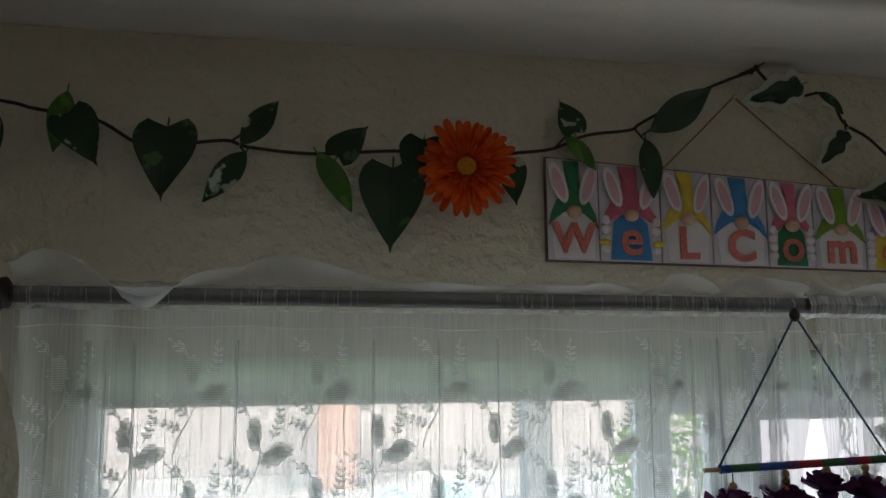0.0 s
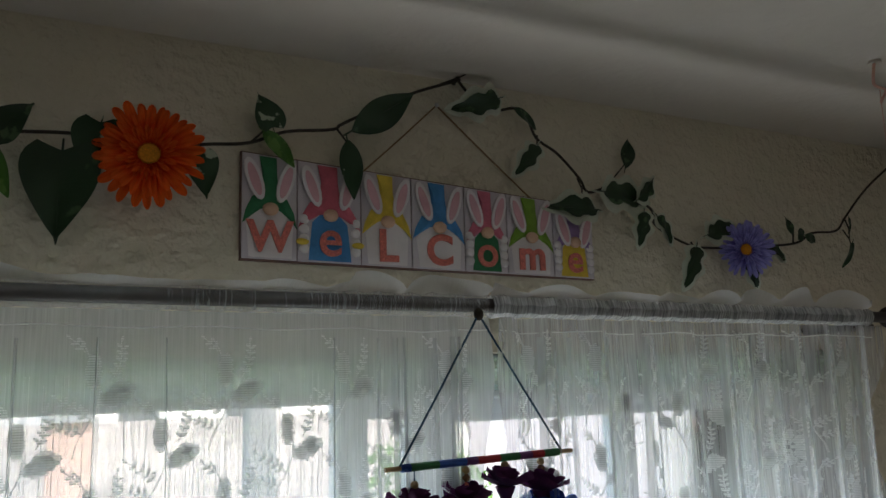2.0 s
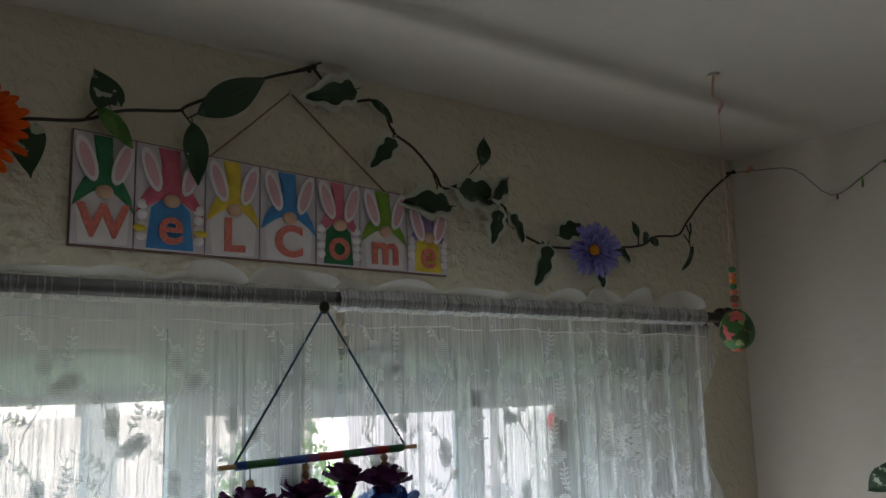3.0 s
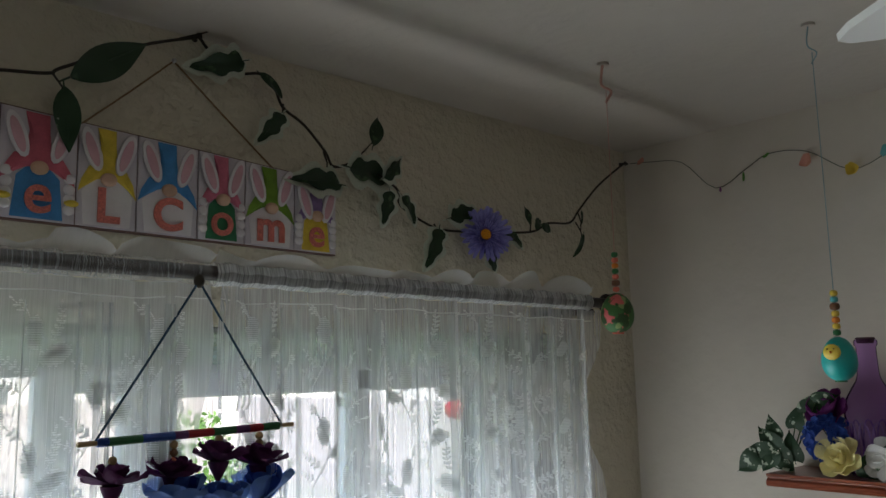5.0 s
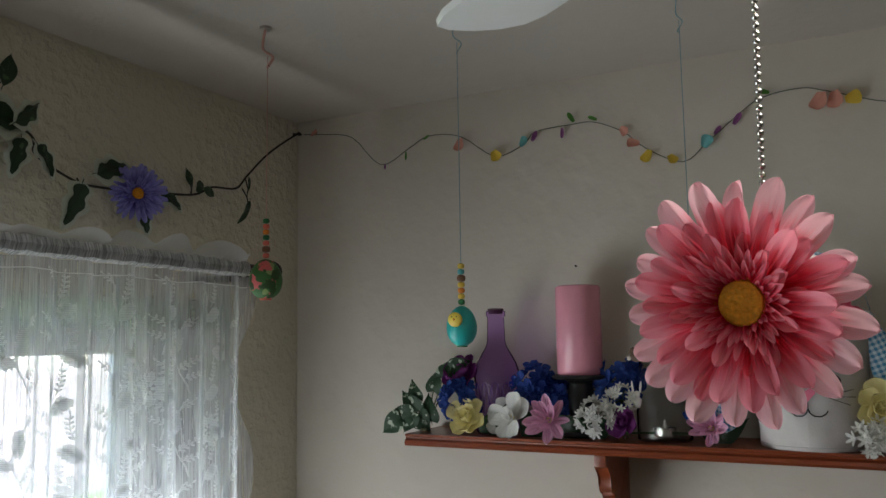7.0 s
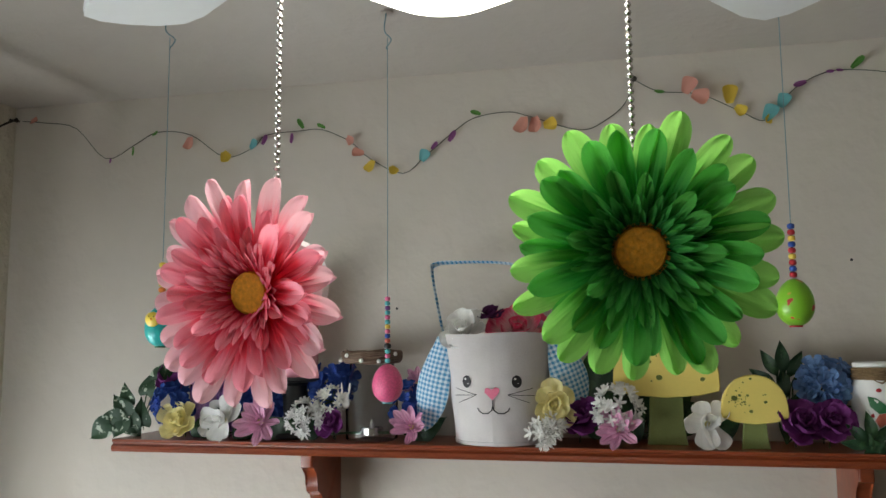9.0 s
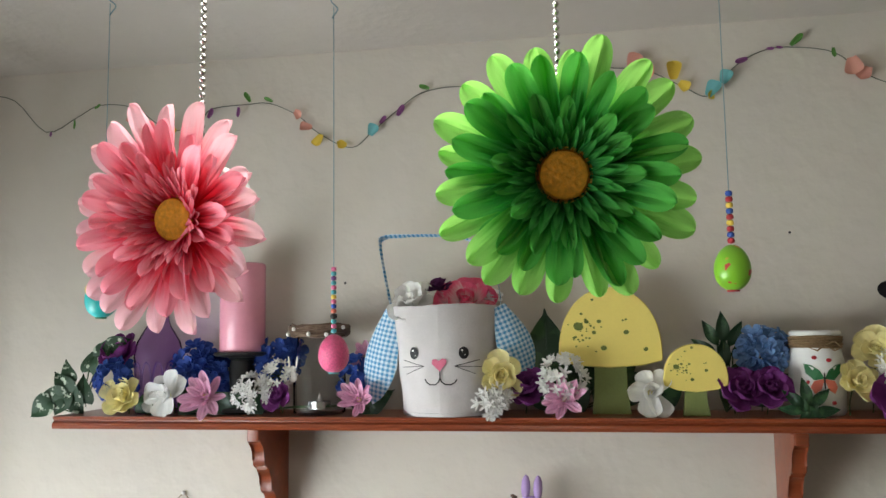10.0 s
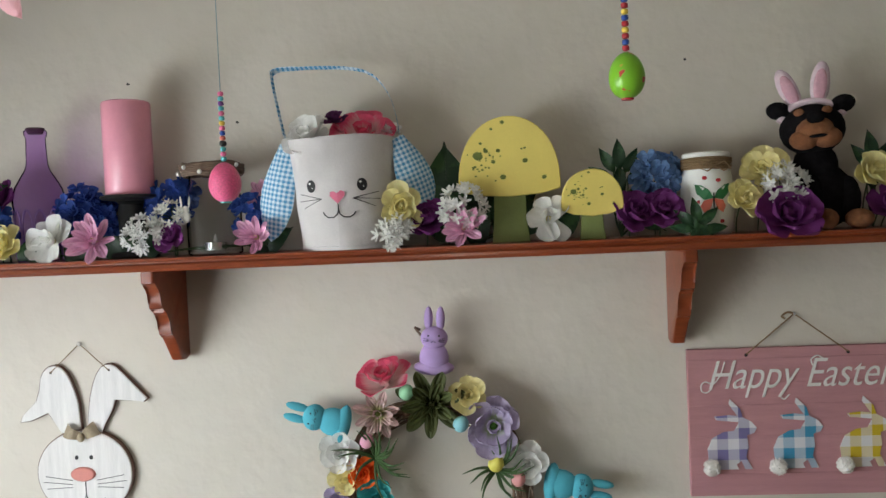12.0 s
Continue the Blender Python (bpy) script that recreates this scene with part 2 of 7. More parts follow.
    def plate(self, outline, y0, y1, bev=0.0, slot=0, m=None):
        """A flat shape drawn in x and z, from y1 at the back to y0 at the front, its front edge eased by bev."""
        n = len(outline)
        cx, cz = sum(p[0] for p in outline) / n, sum(p[1] for p in outline) / n
        rings = [[(x, y1, z) for x, z in outline]]
        if bev:
            rings.append([(x, y0 + bev, z) for x, z in outline])
            ins = []
            for x, z in outline:
                d = math.hypot(x - cx, z - cz) or 1
                ins.append((x - (x - cx) / d * bev, y0, z - (z - cz) / d * bev))
            rings.append(ins)
        else:
            rings.append([(x, y0, z) for x, z in outline])
        vs = [p for r in rings for p in r]
        fs = [(a * n + i, a * n + (i + 1) % n, (a + 1) * n + (i + 1) % n, (a + 1) * n + i) for a in range(len(rings) - 1) for i in range(n)]
        fs += [tuple(range(n - 1, -1, -1)), tuple(range((len(rings) - 1) * n, len(rings) * n))]
        return self.add(vs, fs, slot, m)

    def sheet(self, fn, nu, nv, slot=0, m=None):
        vs = [fn(i / nu, j / nv) for j in range(nv + 1) for i in range(nu + 1)]
        w = nu + 1
        return self.add(vs, [(j * w + i, j * w + i + 1, (j + 1) * w + i + 1, (j + 1) * w + i) for j in range(nv) for i in range(nu)], slot, m)

    def mesh(self, name, mats, smooth=True):
        me = bpy.data.meshes.new(name)
        me.from_pydata(self.v, [], self.f)
        for q in mats if isinstance(mats, (list, tuple)) else [mats]:
            me.materials.append(q)
        me.polygons.foreach_set("material_index", self.s)
        me.polygons.foreach_set("use_smooth", [smooth] * len(self.f))
        bm = bmesh.new()
        bm.from_mesh(me)
        bmesh.ops.recalc_face_normals(bm, faces=bm.faces[:])
        bm.to_mesh(me)
        bm.free()
        if smooth:
            me.set_sharp_from_angle(angle=radians(42))
        return me


def part(name, data, parent, m=None, label=""):
    """One mesh as a part of a thing or of another part; data is a mesh or (Geo, materials)."""
    me = data if isinstance(data, bpy.types.Mesh) else data[0].mesh(name, data[1], *data[2:])
    ob = new(name, me)
    ob.parent = parent
    if m:
        ob.matrix_local = m
    return tagged(ob, label)


def thing(name, label, category, m=None, data=None, group="", kind=""):
    me = None
    if data is not None:
        me = data if isinstance(data, bpy.types.Mesh) else data[0].mesh(name, data[1], *data[2:])
    ob = new(name, me)
    if me is None:
        ob.empty_display_size = 0.02
    if m:
        ob.matrix_world = m
    return tagged(ob, label, category, group, kind)


def wall_art(y, z, x=0.0):
    """Local frame of a thing on the shelf wall: x to the right, y into the wall, z up."""
    return pose(x, y, z, 0, 0, -90)


def smooth_path(pts, n=6):
    """Points on a curve that runs through pts."""
    p = [Vector(q) for q in pts]
    p = [2 * p[0] - p[1]] + p + [2 * p[-1] - p[-2]]
    out = []
    for i in range(1, len(p) - 2):
        a, b, c, d = p[i - 1:i + 3]
        for k in range(n):
            t = k / n
            out.append(0.5 * (2 * b + (c - a) * t + (2 * a - 5 * b + 4 * c - d) * t * t + (3 * b - a - 3 * c + d) * t ** 3))
    return out + [p[-2]]


# ---- structure ----
ROOM_W, ROOM_S, CEIL = -3.6, -3.8, 2.405
WIN_L, WIN_R, WIN_B, WIN_T = -1.90, -0.195, 0.92, 2.008


def slab(name, boxes, material, label, category):
    g = Geo()
    for lo, hi in boxes:
        g.box(lo, hi)
    return thing(name, label, category, data=(g, material, False), kind="structure")


slab("wall_north", [((ROOM_W, 0, 0), (WIN_L, 0.14, CEIL)), ((WIN_R, 0, 0), (0, 0.14, CEIL)), ((WIN_L, 0, 0), (WIN_R, 0.14, WIN_B)), ((WIN_L, 0, WIN_T), (WIN_R, 0.14, CEIL))],
     M_NORTH, "cream wall of rough trowelled plaster round the window", "wall")
slab("wall_east", [((0, ROOM_S, 0), (0.12, 0.14, CEIL))], M_WALL, "plain greige painted plaster wall behind the shelf", "wall")
slab("wall_south", [((ROOM_W, ROOM_S - 0.12, 0), (0.12, ROOM_S, CEIL))], M_WALL, "plain greige painted plaster wall of the room", "wall")
slab("wall_west", [((ROOM_W - 0.12, ROOM_S - 0.12, 0), (ROOM_W, 0.14, CEIL))], M_WALL, "plain greige painted plaster wall of the room", "wall")
slab("floor", [((ROOM_W - 0.12, ROOM_S - 0.12, -0.1), (0.12, 0.14, 0))], M_FLOOR, "brown carpeted floor of the living room", "floor")
slab("ceiling", [((ROOM_W - 0.12, ROOM_S - 0.12, CEIL), (0.12, 0.14, CEIL + 0.1))], M_CEIL, "off-white painted plaster ceiling", "ceiling")


def build_window():
    w = thing("window_1", "white vinyl sliding window with raised cloth blind", "window", kind="structure")
    y0, y1 = 0.035, 0.085

    def bar(name, x0, x1, z0, z1, d=0.0):
        part(name, (Geo().box((x0, y0 - d, z0), (x1, y1, z1), 0.004), M_VINYL), w)
    bar("frame_head", WIN_L, WIN_R, 1.99, WIN_T)
    bar("frame_sill", WIN_L, WIN_R, WIN_B, WIN_B + 0.05, 0.02)
    for name, x0, x1 in (("frame_side", WIN_L, -1.862), ("mullion", -1.165, -1.125), ("mullion", -1.058, -0.992), ("sash_stile", -0.70, -0.672), ("mullion", -0.420, -0.349), ("frame_side", -0.338, WIN_R)):
        bar(name, x0, x1, WIN_B + 0.051, 1.989)
    for x0, x1 in ((-1.862, -1.165), (-1.125, -1.058), (-0.992, -0.70), (-0.672, -0.420), (-0.349, -0.338)):
        p = part("pane", (Geo().box((x0, 0.058, WIN_B + 0.05), (x1, 0.062, 1.99)), M_GLASS, False), w)
        p.visible_shadow = False
    bar("transom", -1.124, -1.059, 1.922, 1.952)
    bar("transom", -0.991, -0.421, 1.912, 1.95)
    b = part("blind", (Geo().sheet(lambda u, v: (WIN_L + 0.01 + u * (WIN_R - WIN_L - 0.02), 0.018 + 0.002 * math.sin(9 * math.pi * v), 1.95 + 0.050 * v), 2, 18), M_BLIND), w, label="pale green cloth blind, pulled up")
    part("blind_rail", (Geo().box((WIN_L + 0.012, 0.006, 1.944), (WIN_R - 0.012, 0.028, 1.956), 0.003), M_VINYL), b)


build_window()


# ---- curtains ----
def fold(x):
    """Depth of the curtain's cloth along the window."""
    if x < -1.03:
        e = max(0.0, (x + 1.30) / 0.27) + max(0.0, (-1.74 - x) / 0.16)
        return -0.15 + 0.004 * math.sin(x * 31) + min(e, 1) * 0.012 * math.sin(x * 105)
    return -0.15 + 0.010 * math.sin(x * 88 + 0.7) + 0.006 * math.sin(x * 171 + 2 * math.sin(x * 23))


def rod_z(x):
    return 2.053 + 0.014 * (-x - 0.3) / 1.6


def curtain(x0, x1, label, seed, gap_right):
    rnd = random.Random(seed)
    c = thing("lace_curtain", label, "curtain", group="curtains at the window")
    n = int((x1 - x0) / 0.006)

    def edge(u, z):
        x = x0 + u * (x1 - x0)
        k = u if gap_right else 1 - u
        s = -1 if gap_right else 1
        x += s * k ** 8 * (0.003 + 0.006 * math.sin(z * 24 + 1.3)) * min(1, (2.06 - z) / 0.06 if z < 2.06 else 0)
        k = 1 - k
        x += (1 if gap_right else -1) * k ** 10 * 0.012 * math.sin(z * 21) * (z < 2.05)
        return x

    def cloth(u, v):
        z = 0.72 + v * (2.04 - 0.72)
        x = edge(u, z)
        if not gap_right:
            x += 0.013 * math.sin(x * 110 + 0.6 * math.sin(z * 5)) * min(1.0, u * 12, (1 - u) * 12) * (0.4 + 0.6 * (1 - v))
        return (x, fold(x) + 0.002 * math.sin(z * 13 + x * 9), z + (rod_z(x) - 2.055) * v)
    part("drape", (Geo().sheet(cloth, n, 44), M_LACE if gap_right else M_LOOSE), c, label="sheer white lace cloth with woven flowers")

    def pocket(u, v):
        x = x0 + u * (x1 - x0)
        a = math.pi * (v * 2 - 0.5)
        return (x, -0.145 - 0.0145 * math.cos(a) + 0.0015 * math.sin(x * 260), rod_z(x) + 0.0145 * math.sin(a) + 0.001 * math.sin(x * 190))
    part("rod_pocket", (Geo().sheet(pocket, n, 8), M_POCKET if gap_right else M_GATHER), c)
    flop = [rnd.uniform(0, 6) for _ in range(3)]

    def heading(u, v):
        x = x0 + u * (x1 - x0)
        puff = abs(math.sin(x * 34 + flop[0] + 0.9 * math.sin(x * 9.3))) ** 0.55
        h = 0.004 + (0.024 if x > -1.0 else 0.019 if x > -1.22 else 0.008) * puff * (0.65 + 0.35 * math.sin(x * 8.7 + flop[1])) + 0.0015 * math.sin(x * 71)
        for c0, w0, a0 in ((-1.875, 0.034, 0.024), (-1.64, 0.075, 0.024), (-1.775, 0.032, -0.034)):
            h += a0 * math.exp(-((x - c0) / w0) ** 2)
        over = max(0.0, 0.012 - h)
        return (x, -0.15 - v * (0.012 + 0.010 * math.sin(x * 45 + flop[2])) + 0.002 * math.sin(x * 90) - 0.008 * v * v - 0.9 * over * math.sin(math.pi * v), rod_z(x) + 0.009 + v * h)
    part("ruffled_heading", (Geo().sheet(heading, n, 9), M_HEAD), c, label="gauzy ruffled heading above the rod")
    seam = [(x0 + i / 60 * (x1 - x0),) for i in range(61)]
    part("seam", (Geo().tube([(x, fold(x) - 0.002, rod_z(x) - 0.032 + 0.0015 * math.sin(x * 40)) for (x,) in seam], 0.0008, 4), M_HEAD), c)
    return c


def lace_leaf(g, cx, cz, r, rot, teeth=8, long=1.25, sq=1.0):
    """Serrated leaf or petal lying on the cloth; sq gathers it sideways."""
    pts = []
    for i in range(teeth * 2):
        a = 2 * math.pi * i / (teeth * 2)
        k = r * (1.0 if i % 2 else 0.84) * (1 + 0.10 * math.sin(2.3 * i + cx * 90)) * (0.82 + 0.30 * math.cos(a) ** 2)
        px, pz = k * long * math.cos(a), k * math.sin(a)
        pts.append((cx + sq * (px * math.cos(rot) - pz * math.sin(rot)), cz + px * math.sin(rot) + pz * math.cos(rot)))
    g.add([(x, fold(x) - 0.003, z) for x, z in [(cx, cz)] + pts], [(0, i + 1, (i + 1) % len(pts) + 1) for i in range(len(pts))])


def lace_line(g, pts, w=0.0008):
    for (xa, za), (xb, zb) in zip(pts, pts[1:]):
        d = Vector((xb - xa, zb - za))
        n = Vector((-d.y, d.x)).normalized() * w
        q = [(xa + n.x, za + n.y), (xb + n.x, zb + n.y), (xb - n.x, zb - n.y), (xa - n.x, za - n.y)]
        g.add([(x, fold(x) - 0.003, z) for x, z in q], [(0, 1, 2, 3)])


def lace_twig(g, X, x0, z0, x1, z1, n, leaf, bow=0.004, sq=1.0):
    """A twig with small leaves in pairs along it."""
    pts = []
    for k in range(n + 1):
        t = k / n
        pts.append((x0 + (x1 - x0) * t + bow * math.sin(math.pi * t), z0 + (z1 - z0) * t))
    lace_line(g, [(X(x), z) for x, z in pts], 0.0006)
    a = math.atan2(z1 - z0, x1 - x0)
    for k in range(1, n + 1):
        for sd in ((-1, 1) if k < n else (0,)):
            q = a + sd * 0.95
            lace_leaf(g, X(pts[k][0] + 1.2 * leaf * math.cos(q)), pts[k][1] + 1.2 * leaf * math.sin(q), leaf * (1 - 0.3 * k / n), q if X(1) > X(0) else math.pi - q, 3, 1.7, sq)


def sprig(c, x, z, s=1.0, flip=1, sq=1.0):
    """Woven sprig: a pointed and a broad toothed leaf on a bent stem, with twigs of small leaves."""
    g = Geo()
    X = lambda q: x + flip * q * s * sq
    Z = lambda q: z + q * s
    T = lambda a: a if flip > 0 else math.pi - a
    for dx, dz, r in ((0.0, 0.0, 0.0125), (0.001, 0.011, 0.010), (0.0, -0.010, 0.0095)):
        lace_leaf(g, X(0.004 + dx), Z(0.026 + dz), r * s, T(1.75), 10, 1.1, sq)
    for dx, dz, r in ((0.0, 0.0, 0.0155), (0.011, 0.005, 0.0115), (-0.009, -0.003, 0.0105), (0.003, 0.010, 0.010)):
        lace_leaf(g, X(0.030 + dx), Z(-0.002 + dz), r * s, T(0.5), 11, 1.05, sq)
    stem = [(-0.012, 0.066), (-0.004, 0.052), (0.004, 0.030), (0.012, 0.008), (0.010, -0.012), (0.0, -0.034), (-0.012, -0.056), (-0.016, -0.074)]
    lace_line(g, [(X(q), Z(w)) for q, w in stem])
    lace_line(g, [(X(0.012), Z(0.004)), (X(0.024), Z(-0.004))])
    XX = lambda q: x + flip * q * sq
    lace_twig(g, XX, 0.002 * s, Z(-0.030), -0.034 * s, Z(-0.004), 5, 0.0036 * s, 0.003, sq)
    lace_twig(g, XX, -0.006 * s, Z(-0.046), -0.036 * s, Z(-0.034), 4, 0.0033 * s, 0.002, sq)
    lace_twig(g, XX, -0.006 * s, Z(0.050), -0.022 * s, Z(0.066), 3, 0.0034 * s, 0.002, sq)
    lace_twig(g, XX, 0.024 * s, Z(0.016), 0.034 * s, Z(0.062), 6, 0.0034 * s, 0.004, sq)
    part("lace_sprig", (g, M_MOTIF, False), c)


def blossom(c, x, z, r, sq=0.8):
    """Woven rose: a ring of broad petals round an open eye, edged with small leaves."""
    g = Geo()
    for k in range(9):
        a = k * 2 * math.pi / 9
        lace_leaf(g, x + sq * r * 0.66 * math.cos(a), z + r * 0.66 * math.sin(a), r * 0.27, a, 6, 1.2, sq)
        lace_leaf(g, x + sq * r * 1.02 * math.cos(a + 0.35), z + r * 1.02 * math.sin(a + 0.35), r * 0.10, a, 4, 1.5, sq)
    for k in range(6):
        a = k * math.pi / 3
        lace_leaf(g, x + sq * r * 0.27 * math.cos(a), z + r * 0.27 * math.sin(a), r * 0.12, a, 4, 1.3, sq)
    part("lace_blossom", (g, M_MOTIF, False), c)


def edge_scrolls(c, x0, side, z0, z1):
    """Fan-shaped woven border beside the curtain's inner edge."""
    z, k = z1, 0
    while z > z0:
        g = Geo()
        for j in range(5):
            r = 0.009 + 0.0058 * j
            arc = [(x0 + side * (0.004 + r * 0.95 * math.sin(t)), z - 0.030 + r * math.cos(t) * 0.92) for t in (0.15 + 0.24 * i for i in range(9))]
            lace_line(g, arc, 0.0018 if j % 2 else 0.0011)
        for j in range(4):
            lace_leaf(g, x0 + side * (0.007 + 0.002 * j), z - 0.040 + 0.006 * j, 0.0036, 0.8, 4, 1.5)
        part("lace_border", (g, M_MOTIF, False), c)
        z -= 0.062


def pleats(c, x0, x1, n, wide, seed, loose):
    """Upright pleats, where the cloth lies double, and loose threads between them."""
    rnd = random.Random(seed)
    for k in range(n):
        x, w = x0 + (x1 - x0) * (k + rnd.uniform(0.15, 0.85)) / n, wide * rnd.uniform(0.5, 1.4)
        lean, ph = rnd.uniform(-0.012, 0.012), rnd.uniform(0, 6)

        def strip(u, v):
            q = x + lean * v + 0.003 * math.sin(4 * v + ph) + (u - 0.5) * w * (1.15 - 0.4 * v)
            return (q, fold(q) - 0.004 - 0.003 * math.sin(math.pi * u), 0.72 + v * 1.30)
        part("pleat", (Geo().sheet(strip, 3, 14), M_PLEAT), c)
    g = Geo()
    for k in range(loose):
        x, z, h, w = rnd.uniform(x0, x1), rnd.uniform(1.55, 1.93), rnd.uniform(0.03, 0.16), rnd.uniform(0.0003, 0.0008)
        z = min(z, 1.985 - h)
        g.add([(q, fold(q) - 0.0028, s) for q, s in ((x, z), (x + w, z), (x + w + 0.0003, z + h), (x + 0.0003, z + h))], [(0, 1, 2, 3)])
    tagged(part("threads", (g, M_MOTIF, False), c), kind="stuff")


CURT_A = curtain(-1.905, -1.044, "white sheer lace curtain hung flat on a dark rod", 1, True)
CURT_B = curtain(-1.036, -0.335, "white sheer lace curtain gathered in folds on a dark rod", 2, False)
pleats(CURT_A, -1.86, -1.10, 7, 0.0035, 5, 620)
pleats(CURT_A, -1.885, -1.80, 4, 0.006, 15, 10)
pleats(CURT_A, -1.19, -1.075, 6, 0.007, 16, 20)
pleats(CURT_B, -0.99, -0.35, 22, 0.008, 6, 260)
for row in range(6):
    for i in range(7):
        x = -1.862 + 0.126 * i + 0.063 * (row % 2)
        if x < -1.10:
            sprig(CURT_A, x, 1.966 - 0.062 * row, 0.80, 1)
    for i in range(8):
        x = -0.985 + 0.092 * i + 0.046 * (row % 2)
        if x < -0.36:
            sprig(CURT_B, x, 1.972 - 0.062 * row, 0.82, -1 if row % 2 else 1, 0.68)
for x, z, r in ((-0.545, 1.862, 0.026), (-0.80, 1.80, 0.026), (-0.42, 1.79, 0.026), (-0.672, 1.735, 0.026)):
    blossom(CURT_B, x, z, r)
edge_scrolls(CURT_A, -1.066, -1, 1.58, 1.945)
edge_scrolls(CURT_B, -1.018, 1, 1.58, 1.945)


def build_rod():
    r = thing("curtain_rod", "dark bronze curtain rod with round end knobs", "curtain rod")
    part("pole", (Geo().tube([(-1.915, -0.145, rod_z(-1.915)), (-0.285, -0.145, rod_z(-0.285))], 0.0088, 14), M_ROD), r)
    for x, s in ((-1.915, -1), (-0.285, 1)):
        k = pose(x, -0.145, rod_z(x), 0, 90 * s, 0)
        part("finial", (Geo().lathe([(0.0115, -0.004), (0.017, 0), (0.017, 0.004), (0.010, 0.008), (0.016, 0.014), (0.019, 0.022), (0.015, 0.032), (1e-6, 0.036)], 16, 0), M_ROD), r, k)
        xb = x + s * 0.004 - s * 0.03
        part("bracket", (Geo().tube([(xb, -0.002, rod_z(x) - 0.012), (xb, -0.10, rod_z(x) - 0.014), (xb, -0.135, rod_z(x) - 0.016)], 0.006, 8), M_ROD), r)


build_rod()


# ---- shelf ----
SH_Z = 1.761


def build_shelf():
    s = thing("wall_shelf", "varnished red-brown pine wall shelf on scrolled brackets", "shelf", m=wall_art(-0.345, SH_Z))
    prof = [(-0.138, 0.0), (-0.1385, -0.004), (-0.135, -0.006), (-0.135, -0.008), (-0.140, -0.011), (-0.141, -0.016), (-0.138, -0.0205), (0.0, -0.0205), (0.0, 0.0)]
    n, L = len(prof), 1.86
    g = Geo().add([(x, y, z) for x in (0.0, L) for y, z in prof], [(i, (i + 1) % n, n + (i + 1) % n, n + i) for i in range(n)] + [tuple(range(n)), tuple(range(2 * n - 1, n - 1, -1))])
    part("board", (g, M_WOOD, False), s)
    for x in (0.354, 1.184):
        out = [(0, 0), (-0.137, 0), (-0.137, -0.018), (-0.125, -0.021), (-0.117, -0.028), (-0.112, -0.037), (-0.110, -0.05), (-0.113, -0.06), (-0.098, -0.062), (-0.098, -0.068), (-0.086, -0.074), (-0.080, -0.084),
               (-0.078, -0.095), (-0.080, -0.106), (-0.066, -0.108), (-0.066, -0.114), (-0.032, -0.155), (-0.016, -0.157), (0, -0.152)]
        k = len(out)
        vs = [(x + q, y, z - 0.0208) for q in (-0.0105, 0.0105) for y, z in out]
        bm = bmesh.new()
        vv = [bm.verts.new(p) for p in vs]
        rim = [bm.edges.new((vv[i + o], vv[(i + 1) % k + o])) for o in (0, k) for i in range(k)]
        for f in [(i, (i + 1) % k, k + (i + 1) % k, k + i) for i in range(k)] + [tuple(range(k)), tuple(range(2 * k - 1, k - 1, -1))]:
            bm.faces.new([vv[i] for i in f])
        bmesh.ops.bevel(bm, geom=rim, offset=0.0035, segments=3, profile=0.6, affect="EDGES")
        bm.verts.index_update()
        g = Geo().add([v.co[:] for v in bm.verts], [[q.index for q in f.verts] for f in bm.faces])
        bm.free()
        part("bracket", (g, M_WOOD), s)


build_shelf()


# ---- petals, leaves and flowers ----
CACHE = {}


def cached(key, make):
    if key not in CACHE:
        CACHE[key] = make()
    return CACHE[key]


def petal_mesh(kind, material):
    """Unit petal along x, its face up: round, pointed, frill, short or long silk."""
    def make():
        base, tipk, cup, curl, wide, ruff = {"round": (0.35, 7.0, 0.20, 0.20, 1.0, 0.03), "pointed": (0.35, 2.6, 0.22, 0.16, 0.56, 0.0),
                                             "frill": (0.4, 8.0, 0.16, 0.22, 1.05, 0.07), "short": (0.5, 1.6, 0.3, 0.15, 0.36, 0.0), "silk": (0, 0, 0.22, 0.02, 0.225, 0.014), "silk_bent": (0, 0, 0.34, -0.08, 0.205, 0.024), "silk_cupped": (0, 0, 0.08, 0.10, 0.24, 0.020)}[kind]
        silk = kind.startswith("silk")

        def fn(u, v):
            s = 2 * u - 1
            v = math.sin(v * math.pi / 2)
            w = wide * (base + (1 - base) * v ** 0.8) * math.sqrt(max(1 - v ** tipk, 0.0)) + 0.01
            if silk:
                w = wide * (0.42 + 0.58 * min(1.0, v / 0.62) ** 1.2) * math.sqrt(max(1 - max((v - 0.80) / 0.20, 0.0) ** 2.2, 0.0)) + 0.004
            x = v * (1 - (0.0 if silk else 0.07) * s * s * v * min(1.0, w / wide))
            groove = 0.03 * math.cos(s * 9.4) * math.sin(math.pi * v) if kind == "pointed" else 0.0
            if silk:
                groove = 0.014 * math.cos(s * 11.0) * math.sin(math.pi * min(v * 1.1, 1)) + 0.014 * math.sin(6 * v + 3 * s) * v
            return (x, 0.5 * s * w, cup * w * s * s + curl * v * v + ruff * math.sin(5 * s + 7 * v) * v * v + groove - (0.12 * max(v - 0.75, 0) if kind == "round" else 0))
        return Geo().sheet(fn, 10 if silk else 6, 14 if silk else 8).mesh("petal_" + kind, material)
    return cached((kind, material.name), make)


